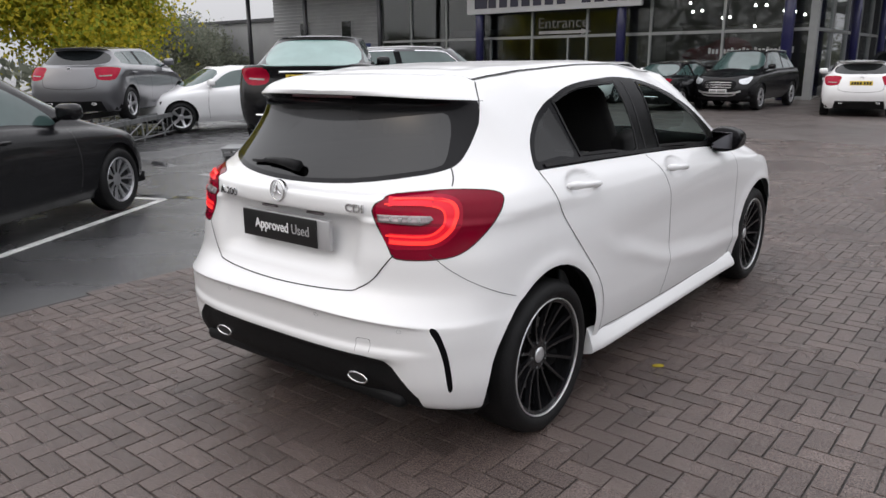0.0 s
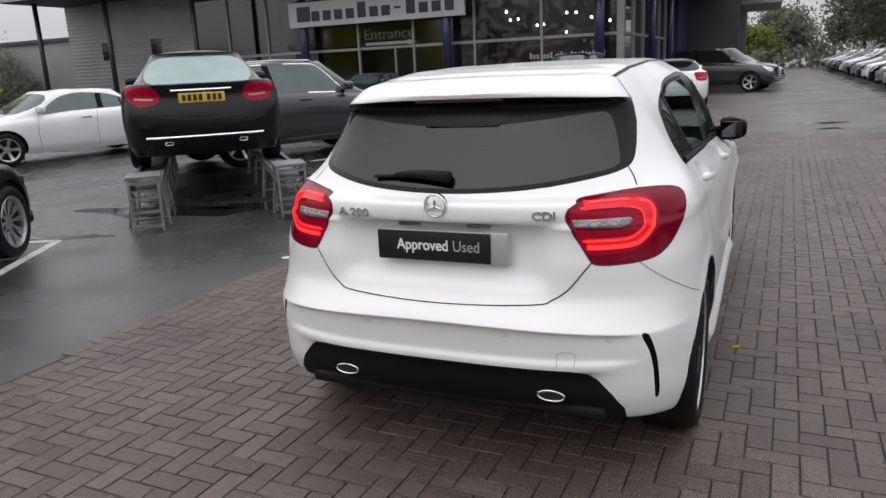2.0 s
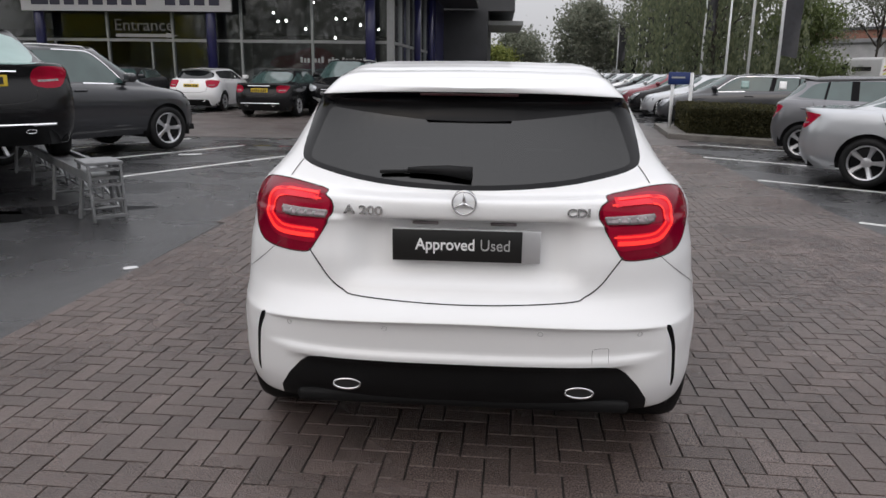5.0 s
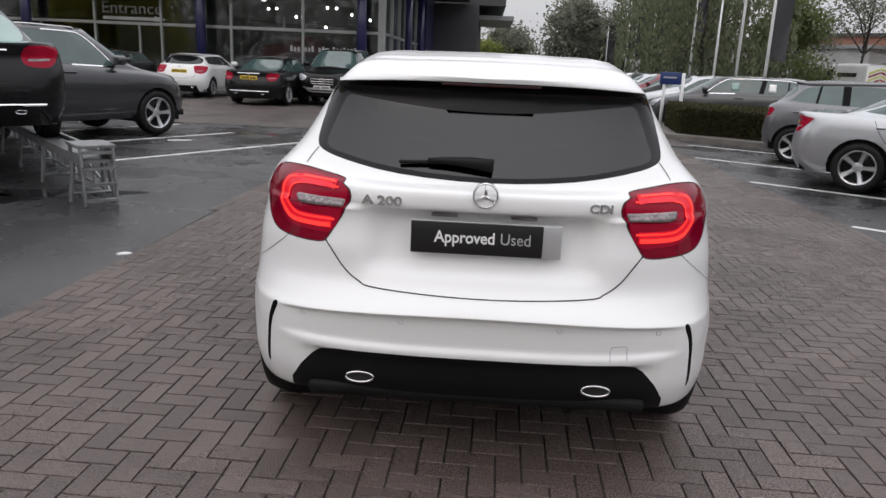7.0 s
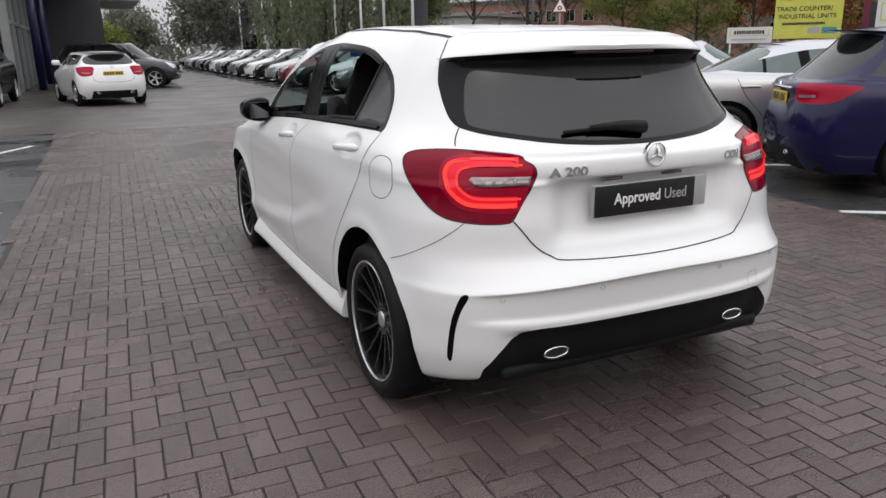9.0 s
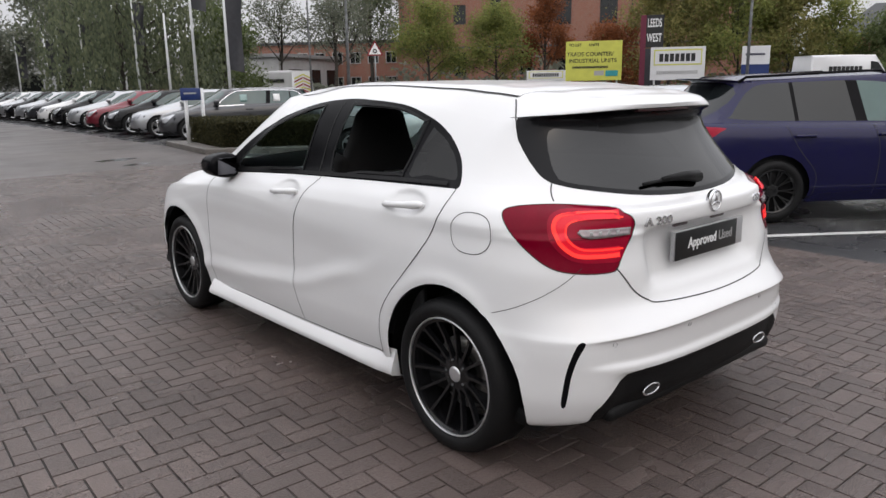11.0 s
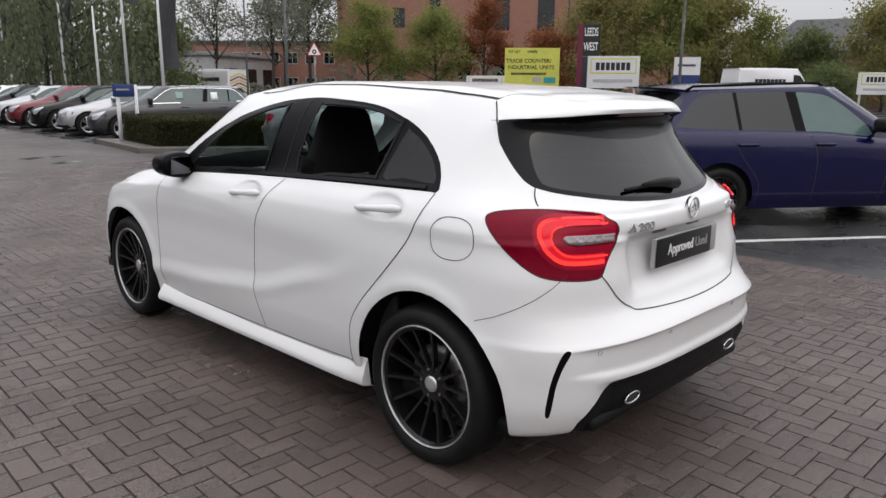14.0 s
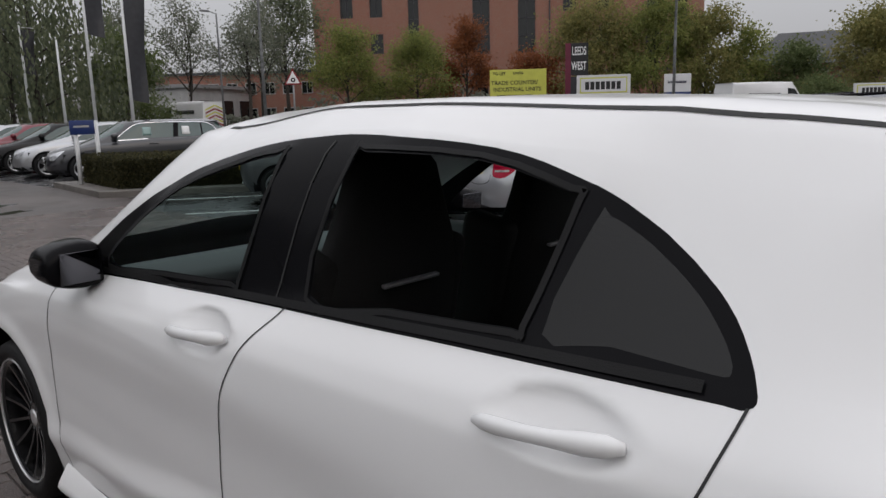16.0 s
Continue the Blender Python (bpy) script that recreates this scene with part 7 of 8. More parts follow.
BRICK = brick_material()
office = thing("brick_office", "red brick three-storey office block with tall windows", "building", pose(65.0, 30.0, 0, 0, 0, 129))
# local x runs along the front away from the near corner, local y points to the lane
WINS = [(1.5, 2.7, 5.0, 12.6), (3.9, 5.1, 5.0, 12.6), (15.2, 16.8, 6.7, 12.6), (19.4, 21.0, 6.7, 12.6), (26.0, 27.0, 6.9, 12.6), (29.4, 30.6, 7.0, 8.8), (29.4, 30.6, 10.3, 12.1), (32.2, 33.4, 7.0, 8.8), (32.2, 33.4, 10.3, 12.1),
        (8.5, 9.7, 7.0, 8.8), (11.5, 12.7, 7.0, 8.8), (8.5, 9.7, 10.3, 12.1), (11.5, 12.7, 10.3, 12.1), (8.5, 9.7, 2.2, 4.4), (15.4, 16.6, 2.2, 4.4), (19.6, 20.8, 2.2, 4.4), (29.4, 30.6, 2.2, 4.4), (23.0, 24.2, 2.2, 4.4)]
cutx = sorted({0.0, 36.0, *[w[0] for w in WINS], *[w[1] for w in WINS]})
cutz = sorted({0.0, 13.5, *[w[2] for w in WINS], *[w[3] for w in WINS]})
bm = bmesh.new()
for x0, x1 in zip(cutx, cutx[1:]):
    for z0, z1 in zip(cutz, cutz[1:]):
        cx, cz = (x0 + x1) / 2, (z0 + z1) / 2
        if not any(w[0] < cx < w[1] and w[2] < cz < w[3] for w in WINS):
            bm.faces.new([bm.verts.new(p) for p in ((x0, 0, z0), (x1, 0, z0), (x1, 0, z1), (x0, 0, z1))])
for x0, x1, z0, z1 in WINS:
    for q in (((x0, 0, z0), (x0, -0.2, z0), (x0, -0.2, z1), (x0, 0, z1)), ((x1, 0, z0), (x1, -0.2, z0), (x1, -0.2, z1), (x1, 0, z1)), ((x0, 0, z0), (x1, 0, z0), (x1, -0.2, z0), (x0, -0.2, z0)), ((x0, 0, z1), (x1, 0, z1), (x1, -0.2, z1), (x0, -0.2, z1))):
        bm.faces.new([bm.verts.new(p) for p in q])
for q in (((0, 0, 0), (0, 0, 13.5), (0, -14, 13.5), (0, -14, 0)), ((36, 0, 0), (36, 0, 13.5), (36, -14, 13.5), (36, -14, 0)), ((0, -14, 0), (36, -14, 0), (36, -14, 13.5), (0, -14, 13.5))):
    bm.faces.new([bm.verts.new(p) for p in q])
part("wall", bm, BRICK, office, smooth=False)
part("roof", boxed(-0.4, -14.4, 13.5, 36.4, 0.4, 13.9), ROOF_DARK, office, smooth=False)
part("stone_band", boxed(-0.03, -0.05, 4.75, 36.03, 0.05, 4.95), KERB, office, smooth=False)
part("drain_pipe", tube(bmesh.new(), [(13.9, 0.1, 0), (13.9, 0.1, 13.4)], 0.07, 6), METAL_DARK, office)
for x0, x1, z0, z1 in WINS:
    fr = part("window_frame", boxed(x0, -0.20, z0, x1, -0.12, z0 + 0.08), METAL_DARK, office, smooth=False)
    zz, spans = z0 + 1.5, [(x0, z0 + 0.08, x0 + 0.08, z1), (x1 - 0.08, z0 + 0.08, x1, z1), (x0 + 0.08, z1 - 0.08, x1 - 0.08, z1), ((x0 + x1) / 2 - 0.04, z0 + 0.08, (x0 + x1) / 2 + 0.04, z1 - 0.08)]
    while zz < z1 - 0.4:
        spans.append((x0 + 0.08, zz, x1 - 0.08, zz + 0.08))
        zz += 1.6
    for a0, b0, a1, b1 in spans:
        part("glazing_bar", boxed(a0, -0.2, b0, a1, -0.12, b1), METAL_DARK, fr, smooth=False)
    part("window_pane", boxed(x0 + 0.02, -0.19, z0 + 0.02, x1 - 0.02, -0.17, z1 - 0.02), DARK_GLASS, fr, smooth=False)
part("wing_wall", boxed(36.02, -24, 0, 64, -12, 6.2), BRICK, office, "brick wall of the lower wing", smooth=False)
part("wing_roof", boxed(36.02, -24.4, 6.2, 64.4, -11.6, 6.5), ROOF_DARK, office, smooth=False)
for row in (1.1, 3.9):
    for k in range(12):
        x = 37.2 + 2.15 * k
        fr = part("window_frame", boxed(x, -12.02, row, x + 1.3, -11.94, row + 1.35), INK_GREY, office, "pale window frame", smooth=False)
        for q in range(2):
            part("window_pane", boxed(x + 0.10 + 0.58 * q, -11.96, row + 0.10, x + 0.60 + 0.58 * q, -11.925, row + 1.25), DARK_GLASS, fr, smooth=False)
house = thing("far_house", "grey-roofed far house behind trees", "house", pose(66, 21, 0, 0, 0, 110))
part("wall", boxed(-5, -4, 0, 5, 4, 4.6), BRICK, house, smooth=False)
bm = bmesh.new()
e = [bm.verts.new(p) for p in ((-5.6, -4.6, 4.5), (5.6, -4.6, 4.5), (5.6, 4.6, 4.5), (-5.6, 4.6, 4.5), (-2.5, 0, 7.3), (2.5, 0, 7.3))]
for q in ((0, 1, 5, 4), (1, 2, 5), (2, 3, 4, 5), (3, 0, 4), (3, 2, 1, 0)):
    bm.faces.new([e[i] for i in q])
part("roof", bm, ROOF_DARK, house, smooth=False)
for x, y, rz, w, h in ((44, 80, 30, 30, 4.4), (24, 95, 10, 26, 5.2)):
    sh = thing("far_warehouse", "far grey industrial unit paled for haze", "building", pose(x, y, 0, 0, 0, rz))
    part("wall", boxed(-w / 2, -6, 0, w / 2, 6, h), CONCRETE, sh, smooth=False)
    part("roof", boxed(-w / 2 - 0.3, -6.3, h, w / 2 + 0.3, 6.3, h + 0.35), CLAD, sh, smooth=False)
    for k in range(6):
        part("window_pane", boxed(-w / 2 + 2 + k * 4, -6.05, 1.2, -w / 2 + 4.5 + k * 4, -6.01, 3.2), DARK_GLASS, sh, smooth=False)

# ---- vans over the hedge line ----
def van(x, y, turn, label, stripes=False):
    v = thing("white_van", label, "van", pose(x, y, 0, 0, 0, turn))
    bm = bmesh.new()
    prof = [p[:] for p in spline([(0.02, 0.45), (0.0, 1.4), (0.06, 2.45), (0.35, 2.58), (3.3, 2.58), (3.75, 2.45), (4.5, 1.45), (5.35, 1.15), (5.5, 0.85), (5.5, 0.45)], 4)]
    rings = []
    for s, inset in ((-0.98, 0.0), (-0.9, 0.0), (0.9, 0.0), (0.98, 0.0)):
        f = 0.96 if abs(s) > 0.95 else 1.0
        rings.append([bm.verts.new((s - (0.10 * s * max(0, b - 1.4)), a if f == 1 else 0.06 + a * 0.98, 0.45 + (b - 0.45) * f)) for a, b in prof])
    for a, b in zip(rings, rings[1:]):
        for i in range(len(prof) - 1):
            bm.faces.new((a[i], a[i + 1], b[i + 1], b[i]))
    bm.faces.new(rings[0])
    bm.faces.new(rings[-1])
    part("body", bm, OFFWHITE, v, angle=40)
    for s in (-1, 1):
        part("cab_window", extrude_outline(bmesh.new(), [(3.35, 1.5), (4.3, 1.5), (3.75, 2.2), (3.35, 2.25)], 0.02, lambda a, b, h: Vector((s * (0.985 - 0.10 * (b - 1.4)) + s * h, a, b))), DARK_GLASS, v, smooth=False)
        bmv = bmesh.new()
        for k in range(8):
            box(bmv, s * 0.93 - 0.02, 1.0 + k * 0.24, 1.75, s * 0.93 + 0.02, 1.18 + k * 0.24, 2.0)
        part("lettering", bmv, INK, v, "plain dark lettering bars", smooth=False)
    part("windscreen", extrude_outline(bmesh.new(), [(-0.75, 0), (0.75, 0), (0.68, 1), (-0.68, 1)], 0.03, lambda a, b, h: Vector((a, 4.52 - 0.74 * b + h, 1.50 + 0.92 * b + h))), DARK_GLASS, v, smooth=False)
    for yy in (1.0, 4.4):
        for s in (-1, 1):
            make_wheel(v, (s * 0.85, yy, 0.34), s, 0.34, 0.22, 0.21, 5, False, RIM_SILVER, RIM_SILVER, 0.6)
    if stripes:
        bmv = bmesh.new()
        bmr = bmesh.new()
        for k in range(8):
            for s in (-1, 1):
                q = [(s * 0.02, 0.7 + k * 0.22), (s * 0.8, 0.4 + k * 0.22), (s * 0.8, 0.5 + k * 0.22), (s * 0.02, 0.8 + k * 0.22)]
                extrude_outline(bmv if k % 2 else bmr, q, 0.01, lambda a, b, h: Vector((a, -0.012 - h, min(b, 2.4))))
        islands("rear_chevron", bmv, SIGN_YELLOW, v, "yellow warning chevron")
        islands("rear_chevron", bmr, SIGN_RED, v, "red warning chevron")
    return v


van(38.2, 16.9, -34 - 90, "white panel van with dark lettering bars")
van(41.5, 5.6, -60 - 90, "white panel van parked across the road")
van(24.5, 46.0, 10, "white panel van with yellow and red rear chevrons", True)

# ---- trees and far green ----
make_tree("dark hanging willow behind the car row", 12.8, 44.0, 12.5, 4.8, LEAF_DARK, 11, 6000, 0.17, 0.2, True, name="willow_tree")
make_tree("dark hanging willow behind the car row", 14.5, 54.0, 13.0, 6.0, LEAF_DARK, 12, 6000, 0.19, 0.2, True, name="willow_tree")
make_tree("dark green bushy tree behind the car row", 19.0, 47.0, 6.8, 2.9, LEAF_GREEN, 13, 4500, 0.16, 0.15)
make_tree("tree beyond the lane, hazed grey-green", 9.5, 80.0, 8.6, 4.5, LEAF_HAZE, 14, 4500, 0.30, 0.15)
make_tree("tree beyond the lane, hazed grey-green", 16.0, 74.0, 13.0, 6.0, LEAF_HAZE, 15, 5000, 0.30, 0.15)
make_tree("tree beyond the lane, hazed grey-green", 2.5, 90.0, 6.2, 4.0, LEAF_HAZE, 16, 4000, 0.30, 0.1)
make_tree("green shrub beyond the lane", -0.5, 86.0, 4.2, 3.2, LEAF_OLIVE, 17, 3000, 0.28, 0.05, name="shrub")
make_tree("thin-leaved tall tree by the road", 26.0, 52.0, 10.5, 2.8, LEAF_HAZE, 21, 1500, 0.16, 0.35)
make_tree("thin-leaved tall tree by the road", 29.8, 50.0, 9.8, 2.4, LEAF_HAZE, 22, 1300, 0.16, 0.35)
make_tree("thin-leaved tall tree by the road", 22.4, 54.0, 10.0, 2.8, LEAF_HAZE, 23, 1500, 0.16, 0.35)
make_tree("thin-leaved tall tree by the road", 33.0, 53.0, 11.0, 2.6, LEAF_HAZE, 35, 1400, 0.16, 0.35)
make_tree("tall dark tree beside the office", 37.5, 56.0, 13.5, 4.0, LEAF_DARK, 24, 3500, 0.2, 0.3)
make_tree("yellow-green young tree by the office", 34.2, 43.5, 7.8, 3.0, LEAF_OLIVE, 25, 4600, 0.15, 0.25)
make_tree("green young tree by the office", 37.6, 39.6, 7.6, 2.8, LEAF_OLIVE, 26, 4600, 0.15, 0.25)
make_tree("red-leaved young tree by the office", 40.6, 37.4, 8.4, 2.0, LEAF_RED, 27, 3600, 0.14, 0.25)
make_tree("yellow-green tree by the signs", 46.8, 30.6, 9.6, 3.9, LEAF_OCHRE, 28, 6500, 0.17, 0.12)
make_tree("yellow-green tree by the signs", 49.2, 26.6, 9.0, 3.6, LEAF_OLIVE, 29, 6000, 0.17, 0.12)
make_tree("ochre tree by the signs", 50.8, 23.4, 8.4, 3.0, LEAF_OCHRE, 36, 5000, 0.17, 0.12)
make_tree("brown-leaved tree by the signs", 44.0, 33.6, 5.6, 2.7, LEAF_RED, 30, 3600, 0.15, 0.1)
make_tree("ochre tree near the far houses", 53.5, 21.6, 6.8, 2.6, LEAF_OLIVE, 31, 3600, 0.16, 0.1)
make_tree("dark green tree near the far houses", 55.0, 18.6, 5.8, 2.8, LEAF_GREEN, 32, 3600, 0.17, 0.1)
make_tree("yellow-green tree near the far houses", 55.0, 13.5, 8.0, 3.6, LEAF_OCHRE, 33, 6000, 0.17, 0.1)
make_tree("low green shrub across the road", 44.0, 13.6, 2.8, 2.0, LEAF_GREEN, 34, 3500, 0.1, 0.05, name="shrub")
make_tree("yellow autumn tree beside the outbuilding", -23.4, 10.6, 7.0, 3.6, LEAF_YELLOW, 41, 26000, 0.125, 0.2)
make_tree("green and yellow tree beside the outbuilding", -27.5, 6.0, 7.4, 3.8, LEAF_YELLOW, 42, 24000, 0.13, 0.15)
make_tree("bush row behind the car park, hazed grey-green", -36.0, 21.5, 3.6, 3.0, LEAF_HAZE, 43, 4500, 0.16, 0.05, name="bush")
make_tree("bush row behind the car park, hazed grey-green", -33.5, 17.0, 3.0, 2.6, LEAF_HAZE, 44, 4500, 0.16, 0.05, name="bush")
make_tree("bush row behind the car park, hazed grey-green", -41.0, 27.0, 3.8, 3.2, LEAF_HAZE, 45, 4000, 0.16, 0.05, name="bush")
rs = np.random.RandomState(5)
far = thing("far_hedgerow", "far hedgerow round the car park with an added unseen tree belt", "hedge", kind="stuff")
pts = []
for (ax, ay), (bx, by), h in (((-4, 74), (9, 74), 2.0), ((20, 66), (62, 66), 2.2), ((36, 50), (60, 22), 3.0), ((62, 22), (66, -20), 5.5), ((-42, -5), (-40, 25), 2.6), ((-42, -5), (-20, -45), 5.0), ((-20, -45), (40, -45), 6.0), ((40, -45), (66, -20), 6.0)):
    n = int(380 * math.hypot(bx - ax, by - ay) / 10)
    u = rs.rand(n)
    pts.append(np.stack([ax + (bx - ax) * u + rs.randn(n) * 0.7, ay + (by - ay) * u + rs.randn(n) * 0.7, h * rs.rand(n) ** 0.7 * (0.8 + 0.25 * np.sin(u * 23) + 0.15 * np.sin(u * 61))], axis=1))
# added tall tree belt, out of view, that blocks low southern sky light
for (ax, ay), (bx, by), h in (((-50, -18), (-14, -36), 13.0), ((-14, -36), (44, -36), 14.0), ((44, -36), (70, -12), 12.0)):
    n = int(2300 * math.hypot(bx - ax, by - ay) / 10)
    u = rs.rand(n)
    pts.append(np.stack([ax + (bx - ax) * u + rs.randn(n) * 1.2, ay + (by - ay) * u + rs.randn(n) * 1.2, h * rs.rand(n) * (0.82 + 0.12 * np.sin(u * 19) + 0.10 * np.sin(u * 47))], axis=1))
pts = np.concatenate(pts)
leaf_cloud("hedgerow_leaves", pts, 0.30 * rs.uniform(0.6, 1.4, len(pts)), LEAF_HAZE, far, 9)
# thin standing water on the asphalt
PUDDLE = material("standing_water_on_asphalt", (0.016, 0.016, 0.017), 0.07, spots=0.2, spot_size=3, spec=0.5)
rp = random.Random(12)
for x, y, a, b in ((-8.05, 4.37, 0.45, 0.16), (-5.43, 2.85, 0.5, 0.1), (-4.39, 11.49, 0.9, 0.1), (-2.69, 11.72, 1.1, 0.12), (-5.93, 10.22, 0.6, 0.1), (2.2, 15.07, 0.5, 0.28), (2.18, 13.79, 0.35, 0.2), (-5.35, 4.26, 1.2, 0.35), (-4.3, 4.78, 0.9, 0.25)):
    ring = []
    for k in range(14):
        w = 2 * math.pi * k / 14
        r = rp.uniform(0.62, 1.15)
        ring.append((a * r * math.cos(w), b * r * math.sin(w)))
    g = extrude_outline(bmesh.new(), [q[:] for q in spline(ring, 3, True)], 0.0035, lambda u, v, hh: Vector((u, v, hh)))
    tagged(part("puddle", g, PUDDLE, smooth=False), "shallow dark puddle on the wet car park", "puddle", "puddles on the car park").matrix_basis = pose(x, y, -0.0125 if y < 13 else -0.0065, 0, 0, rp.uniform(-25, 25))
# small litter on the ground
bm = bmesh.new()
pts8 = [(0.055, 0.0), (0.03, 0.04), (-0.02, 0.045), (-0.06, 0.01), (-0.04, -0.035), (0.02, -0.03)]
extrude_outline(bm, pts8, 0.004, lambda a, b, h: Vector((a, b, h + 0.012 * abs(a) * 8 * h)))
tagged(part("paper_scrap", bm, SIGN_WHITE, smooth=False), "crumpled white paper scrap lying on the asphalt", "litter").matrix_basis = pose(-2.56, 2.70, -0.012, 0, 0, 20)
bm = extrude_outline(bmesh.new(), [p[:] for p in spline([(0.030, 0.0), (0.012, 0.018), (-0.018, 0.014), (-0.030, 0.0), (-0.018, -0.014), (0.012, -0.018)], 3, True)], 0.003, lambda a, b, h: Vector((a, b, h + 1.5 * b * b)))
tagged(part("fallen_leaf", bm, LEAF_YELLOW), "yellow fallen leaf on the wet paving", "leaf").matrix_basis = pose(0.97, 1.62, 0.0, 0, 0, 40)
# ---- parked cars ----
BAY = (0.81, -0.587)
WAGON = dict(ESTATE, H=1.52, belt=0.98, mirror_body=False, L=4.75, axles=(1.08, 3.92), cowl=3.17, pillar=2.04, quarter_bar=1.32, handles=(2.25, 1.36), lip=0.08, top_r=0.62, lamp=((0.38, 0.96), (0.83, 0.985)))
make_car("blue_estate", "dark blue estate car with black wheels parked in a bay", heading(5.27, 2.82, *BAY, WAGON), BLUE, WAGON, DARK_GLASS, rim=RIM_BLACK, lamp=LAMP_RED, spokes=10, rear_trim=((0.945, 0.40),), roof_rails=GLOSS_BLACK, front_glass=SIDE_TEAL)
CLS = dict(SALOON, H=1.40, L=4.9, deck=1.0, glass_r=0.70, top_r=1.45, belt=0.96)
make_car("silver_coupe_saloon", "silver low four-door coupe saloon parked in a bay", heading(5.56, 5.40, *BAY, CLS), SILVER, CLS, GREEN_GLASS)
def again(ob, m, label, group=""):
    """Another car like ob, with a label of its own."""
    return tagged(copy_thing(ob, m), label, group=group)


silver_car = make_car("silver_saloon", "silver saloon with five-spoke wheels parked in a bay", heading(5.42, 8.30, *BAY, SALOON), SILVER, SALOON, GREEN_GLASS)
make_car("grey_small_hatchback", "grey small hatchback with black roof and arches", heading(5.78, 11.35, *BAY, MINI), GREY, MINI, GREEN_GLASS, roof_mat=BLACK_PAINT)
LEFT = (-0.49, 0.87)
make_car("black_saloon", "black saloon with alloy wheels parked by the bay line", heading(-4.42, -0.80, *LEFT, SALOON), BLACK_PAINT, SALOON, GREEN_GLASS, spokes=10)
RAMPED = dict(SALOON, L=4.88, W=0.925, H=1.46, belt=0.97, deck=1.04, lamp=((0.40, 0.84), (0.80, 0.99)), plate_z=0.86)
make_car("dark_saloon", "near-black saloon with chrome tail strips on a display ramp", heading(-5.60, 5.33, -0.67, 0.742, RAMPED, z=0.42), BLACK_PAINT, RAMPED, GREEN_GLASS, TEAL_GLASS, rear_trim=((0.95, 0.34), (0.42, 0.66)))
make_car("grey_hatchback", "grey metallic hatchback on a display ramp", heading(-12.5, 5.52, -0.62, 0.785, HATCH, z=0.40), GREY, HATCH, GREEN_GLASS, DARK_GLASS, plate=False)
make_car("dark_suv", "dark grey large off-roader with silver roof rails", heading(-7.9, 8.25, 0.45, 0.89, SUV), DARK_GREY, SUV, GREEN_GLASS, roof_rails=CUT_METAL, chrome_line=True)
white_car = make_car("white_hatchback_parked", "white hatchback parked by the showroom", heading(-10.1, 22.5, 0.0, 1.0, HATCH), OFFWHITE, HATCH, DARK_GLASS)
again(white_car, heading(-1.4, 20.6, -0.2, 0.98, HATCH), "white hatchback parked at the showroom corner")
make_car("black_saloon", "black saloon with chrome tail strip parked by the showroom", heading(-6.9, 20.3, 0.1, 1.0, SALOON), BLACK_PAINT, SALOON, GREEN_GLASS, rear_trim=((0.93, 0.34), (0.42, 0.6)))
make_car("black_suv", "black large off-roader with chrome grille facing the lane", heading(-4.9, 24.4, -0.05, -1.0, SUV), BLACK_PAINT, SUV, GREEN_GLASS, roof_rails=CUT_METAL)
make_car("dark_hatchback", "dark grey hatchback parked by the showroom", heading(-13.6, 25.6, 0.05, -1.0, HATCH), DARK_GREY, HATCH, GREEN_GLASS)
make_car("white_saloon", "white saloon parked behind the ramps", heading(-12.4, 10.5, -0.32, -0.95, SALOON), OFFWHITE, SALOON, GREEN_GLASS)
make_car("silver_hatchback", "silver hatchback parked behind the ramps", heading(-11.7, 12.2, -0.2, 1.0, HATCH), SILVER, HATCH, DARK_GLASS)
again(silver_car, heading(-16.5, 3.2, -0.62, 0.785, SALOON), "silver saloon at the far side of the car park")
make_car("dark_suv", "dark grey off-roader parked across the showroom side", heading(-2.2, 31.3, 0.97, -0.22, SUV), DARK_GREY, SUV, DARK_GLASS)
again(silver_car, heading(-2.0, 34.6, 0.97, -0.22, SALOON), "silver saloon parked along the showroom side")
again(silver_car, heading(-1.8, 37.8, 0.97, -0.22, SALOON), "silver saloon parked along the showroom side")

# the long row facing the lane
ROW = (-0.94, 0.34)


def row_pose(i, k):
    nx, ny = 4.75 + 0.02 * i, 19.8 + 2.5 * i
    back = k["L"] - k["axles"][0]
    return heading(nx - ROW[0] * back, ny - ROW[1] * back, *ROW, k)


GR = "cars parked in the row along the lane"
first = {"silver": again(silver_car, row_pose(1, SALOON), "silver saloon in the row facing the lane", GR)}
order = "estate silver black red silver black white grey silver black silver white grey black silver grey white silver black grey".split()
paints = {"silver": (SILVER, SALOON, "silver saloon in the row facing the lane"), "black": (BLACK_PAINT, SALOON, "black saloon in the row facing the lane"), "red": (RED, SALOON, "dark red saloon in the row facing the lane"),
          "white": (OFFWHITE, SALOON, "white saloon in the row facing the lane"), "grey": (DARK_GREY, SALOON, "dark grey saloon in the row facing the lane"), "estate": (DARK_GREY, ESTATE, "dark grey estate car with chrome window trim in the row")}
for i, kind in enumerate(order):
    mat, k, label = paints[kind]
    if kind in first and i == 1:
        continue
    if kind in first:
        copy_thing(first[kind], row_pose(i, k))
    else:
        first[kind] = make_car(("estate_car" if kind == "estate" else "saloon_car"), label, row_pose(i, k), mat, k, GREEN_GLASS, group=GR, chrome_line=kind == "estate", stickers=kind == "estate")
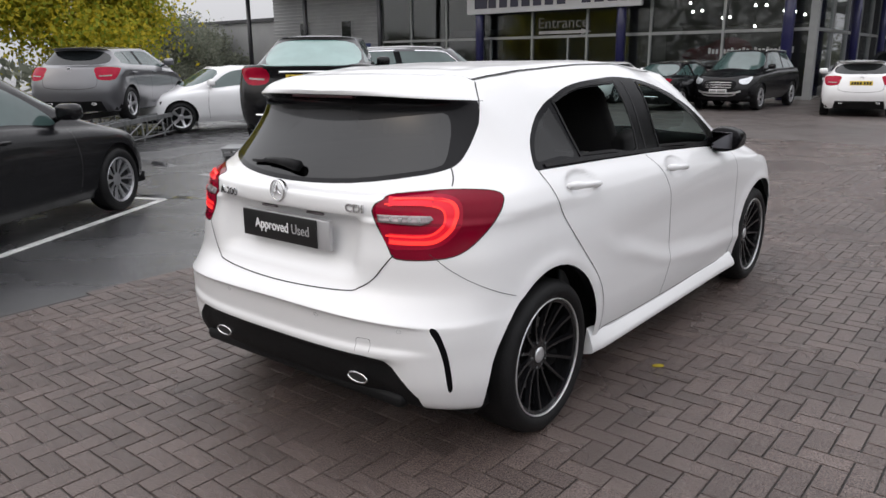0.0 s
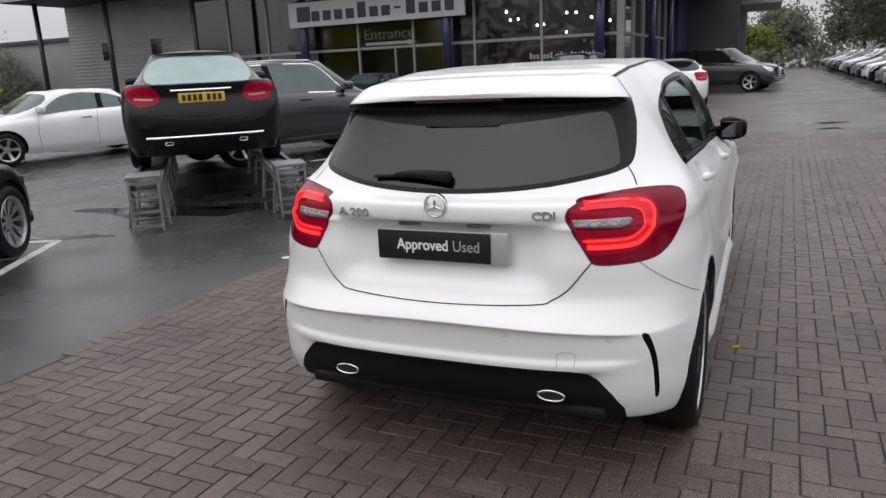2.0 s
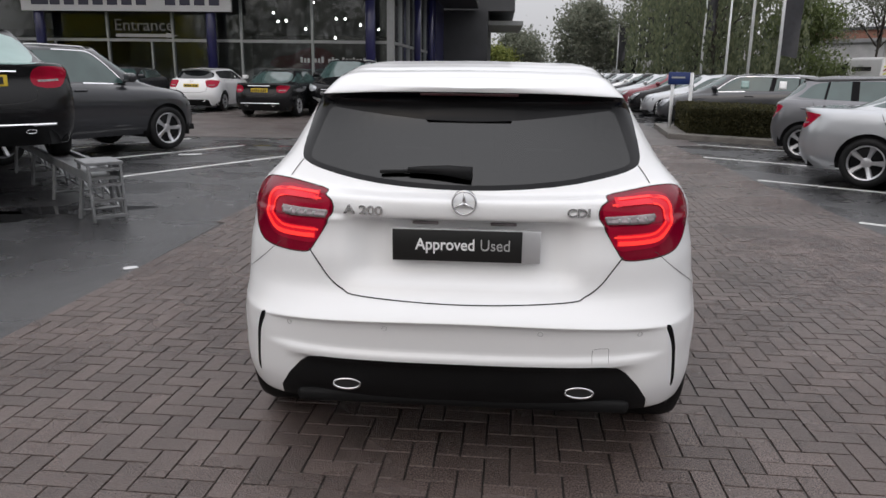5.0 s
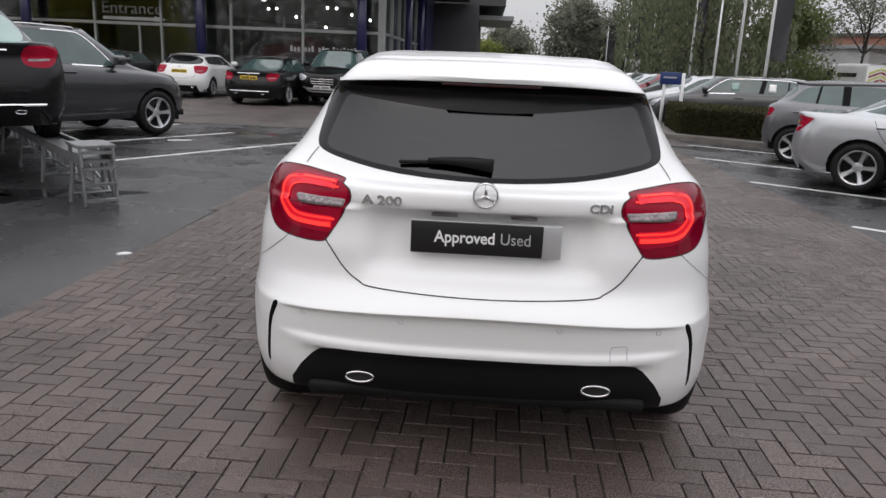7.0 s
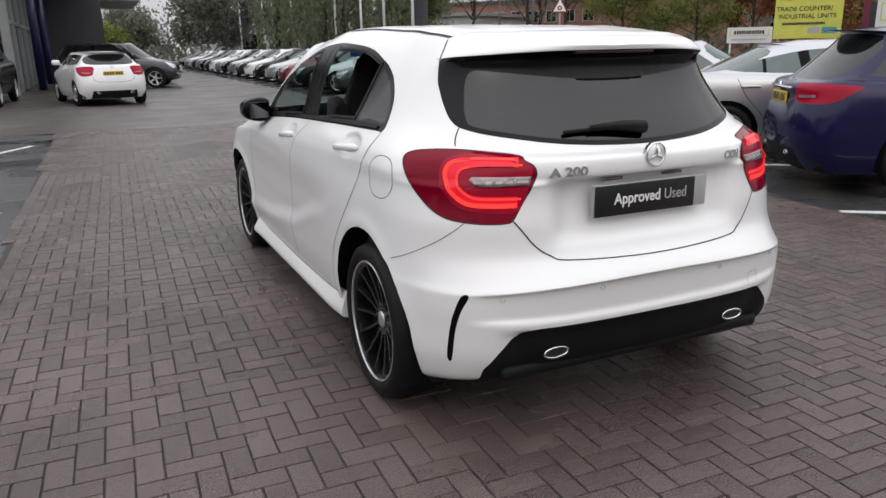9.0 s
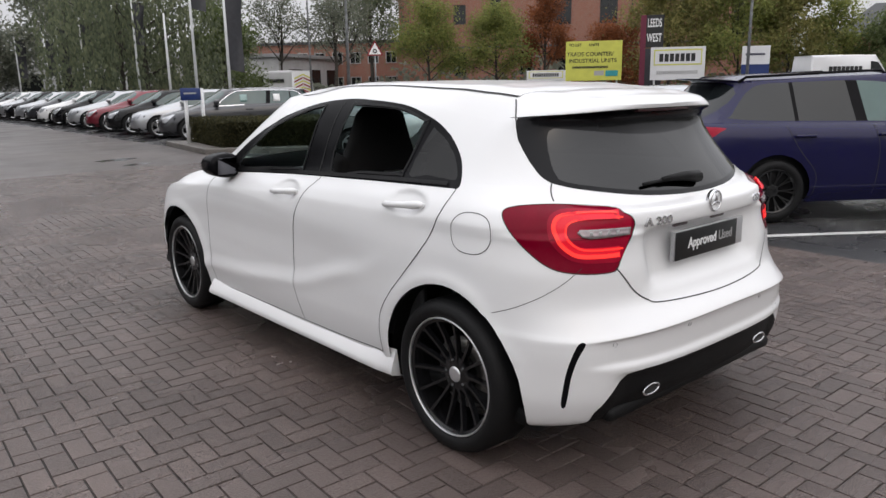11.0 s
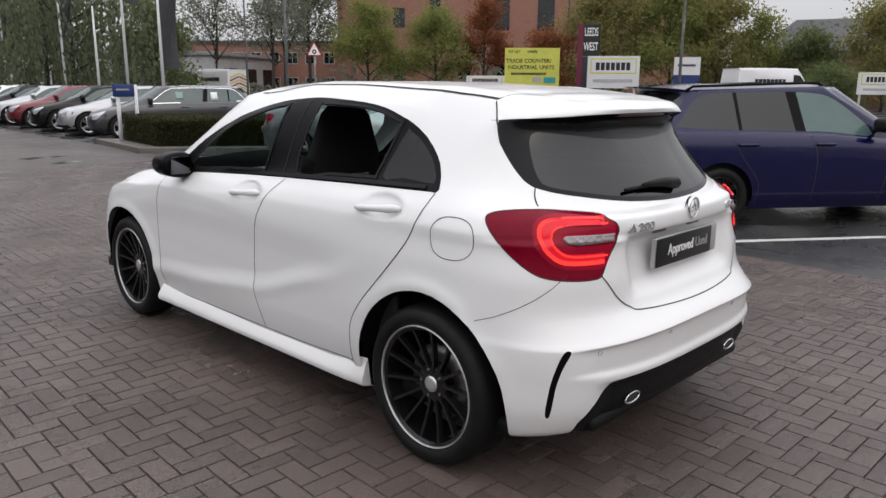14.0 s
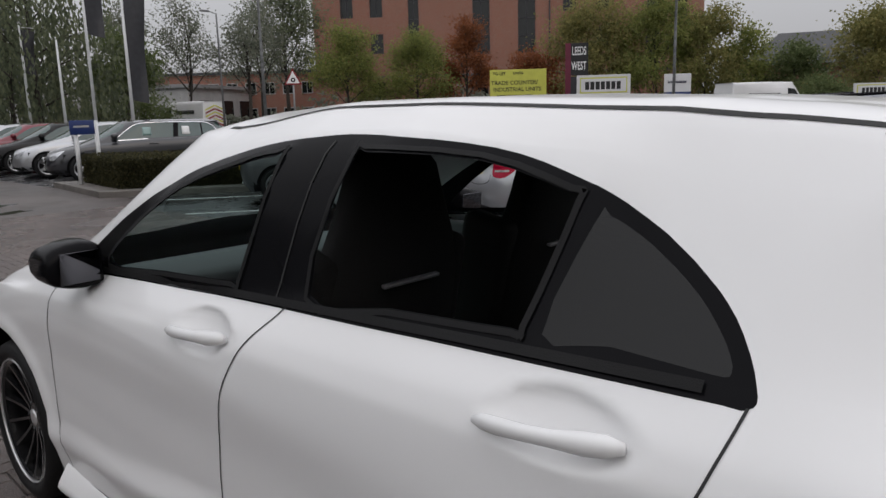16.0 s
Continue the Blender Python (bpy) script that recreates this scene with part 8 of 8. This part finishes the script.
# ---- block pavers ----
def paver_mesh(hx, hy):
    bm = bmesh.new()
    b = 0.0012
    lo = [bm.verts.new((sx * hx, sy * hy, -0.007)) for sx, sy in ((-1, -1), (1, -1), (1, 1), (-1, 1))]
    mid = [bm.verts.new((sx * hx, sy * hy, -0.004)) for sx, sy in ((-1, -1), (1, -1), (1, 1), (-1, 1))]
    top = [bm.verts.new((sx * (hx - b), sy * (hy - b), 0.0)) for sx, sy in ((-1, -1), (1, -1), (1, 1), (-1, 1))]
    for i in range(4):
        j = (i + 1) % 4
        bm.faces.new((lo[i], lo[j], mid[j], mid[i]))
        bm.faces.new((mid[i], mid[j], top[j], top[i]))
    bm.faces.new(top)
    me = bpy.data.meshes.new("paver")
    bm.to_mesh(me)
    bm.free()
    me.materials.append(PAVER)
    return me


paving = thing("block_paving", "wet brown block paving laid in herringbone", "paving", kind="structure")
PITCH, LAY = 0.0945, radians(-1.4)           # half a block with its joint, and the turn of the bond
PAVERS = {"long": paver_mesh(PITCH * 0.465, PITCH * 0.965), "cross": paver_mesh(PITCH * 0.965, PITCH * 0.465), "half": paver_mesh(PITCH * 0.465, PITCH * 0.465)}
spots_near, spots_far = [], []
rng = random.Random(4)
def laid(u, v):
    """From the bond's own squares to the ground."""
    u, v = PITCH * (u + 2) - 0.0066, PITCH * v + 0.0297
    return u * math.cos(LAY) - v * math.sin(LAY), u * math.sin(LAY) + v * math.cos(LAY)


def on_bed(u, v):
    x, y = laid(u, v)
    return PAVE_X0 < x < PAVE_X1 and PAVE_Y0 < y < PAVE_Y1


for j in range(int(PAVE_Y0 / PITCH) - 4, int(PAVE_Y1 / PITCH) + 6):
    for i in range(int(PAVE_X0 / PITCH) - 8, int(PAVE_X1 / PITCH) + 8):
        c = (i - j) % 4
        if c == 0:
            squares, tall = [(i + 0.5, j + 0.5), (i + 1.5, j + 0.5)], "cross"
        elif c == 2:
            squares, tall = [(i + 0.5, j - 0.5), (i + 0.5, j + 0.5)], "long"
        else:
            continue
        squares = [q for q in squares if on_bed(*q)]
        if not squares:
            continue
        if len(squares) == 1:                 # cut blocks straighten the edge
            tall = "half"
        x, y = laid(sum(q[0] for q in squares) / len(squares), sum(q[1] for q in squares) / len(squares))
        near = -2.0 < x < 0.6 and -1.9 < y < -0.0
        (spots_near if near and len(spots_near) < 300 else spots_far).append((x, y, tall, rng.uniform(-0.0012, 0.0012), rng.uniform(-0.28, 0.28), rng.uniform(-0.28, 0.28), math.degrees(LAY) + rng.uniform(-0.6, 0.6)))
for x, y, tall, z, rx, ry, rz in spots_near:
    ob = new("paver", PAVERS[tall])
    ob.parent = paving
    ob.matrix_basis = pose(x, y, z, rx, ry, rz)
verts, faces = [], []
for x, y, tall, z, rx, ry, rz in spots_far:
    me = PAVERS[tall]
    m = pose(x, y, z, rx, ry, rz)
    o = len(verts)
    verts += [(m @ v.co)[:] for v in me.vertices]
    faces += [[o + v for v in p.vertices] for p in me.polygons]
me = bpy.data.meshes.new("pavers_beyond")
me.from_pydata(verts, [], faces)
PAVER_FAR = PAVER.copy()
PAVER_FAR.name = "brown_block_paver_joined"
for nd in list(PAVER_FAR.node_tree.nodes):
    if nd.bl_idname == "ShaderNodeObjectInfo":
        geo = PAVER_FAR.node_tree.nodes.new("ShaderNodeNewGeometry")
        for lk in list(nd.outputs["Random"].links):
            PAVER_FAR.node_tree.links.new(geo.outputs["Random Per Island"], lk.to_socket)
        PAVER_FAR.node_tree.nodes.remove(nd)
me.materials.append(PAVER_FAR)
ob = new("pavers_beyond", me)
ob.parent = paving
tagged(ob, "brown block pavers", kind="stuff")
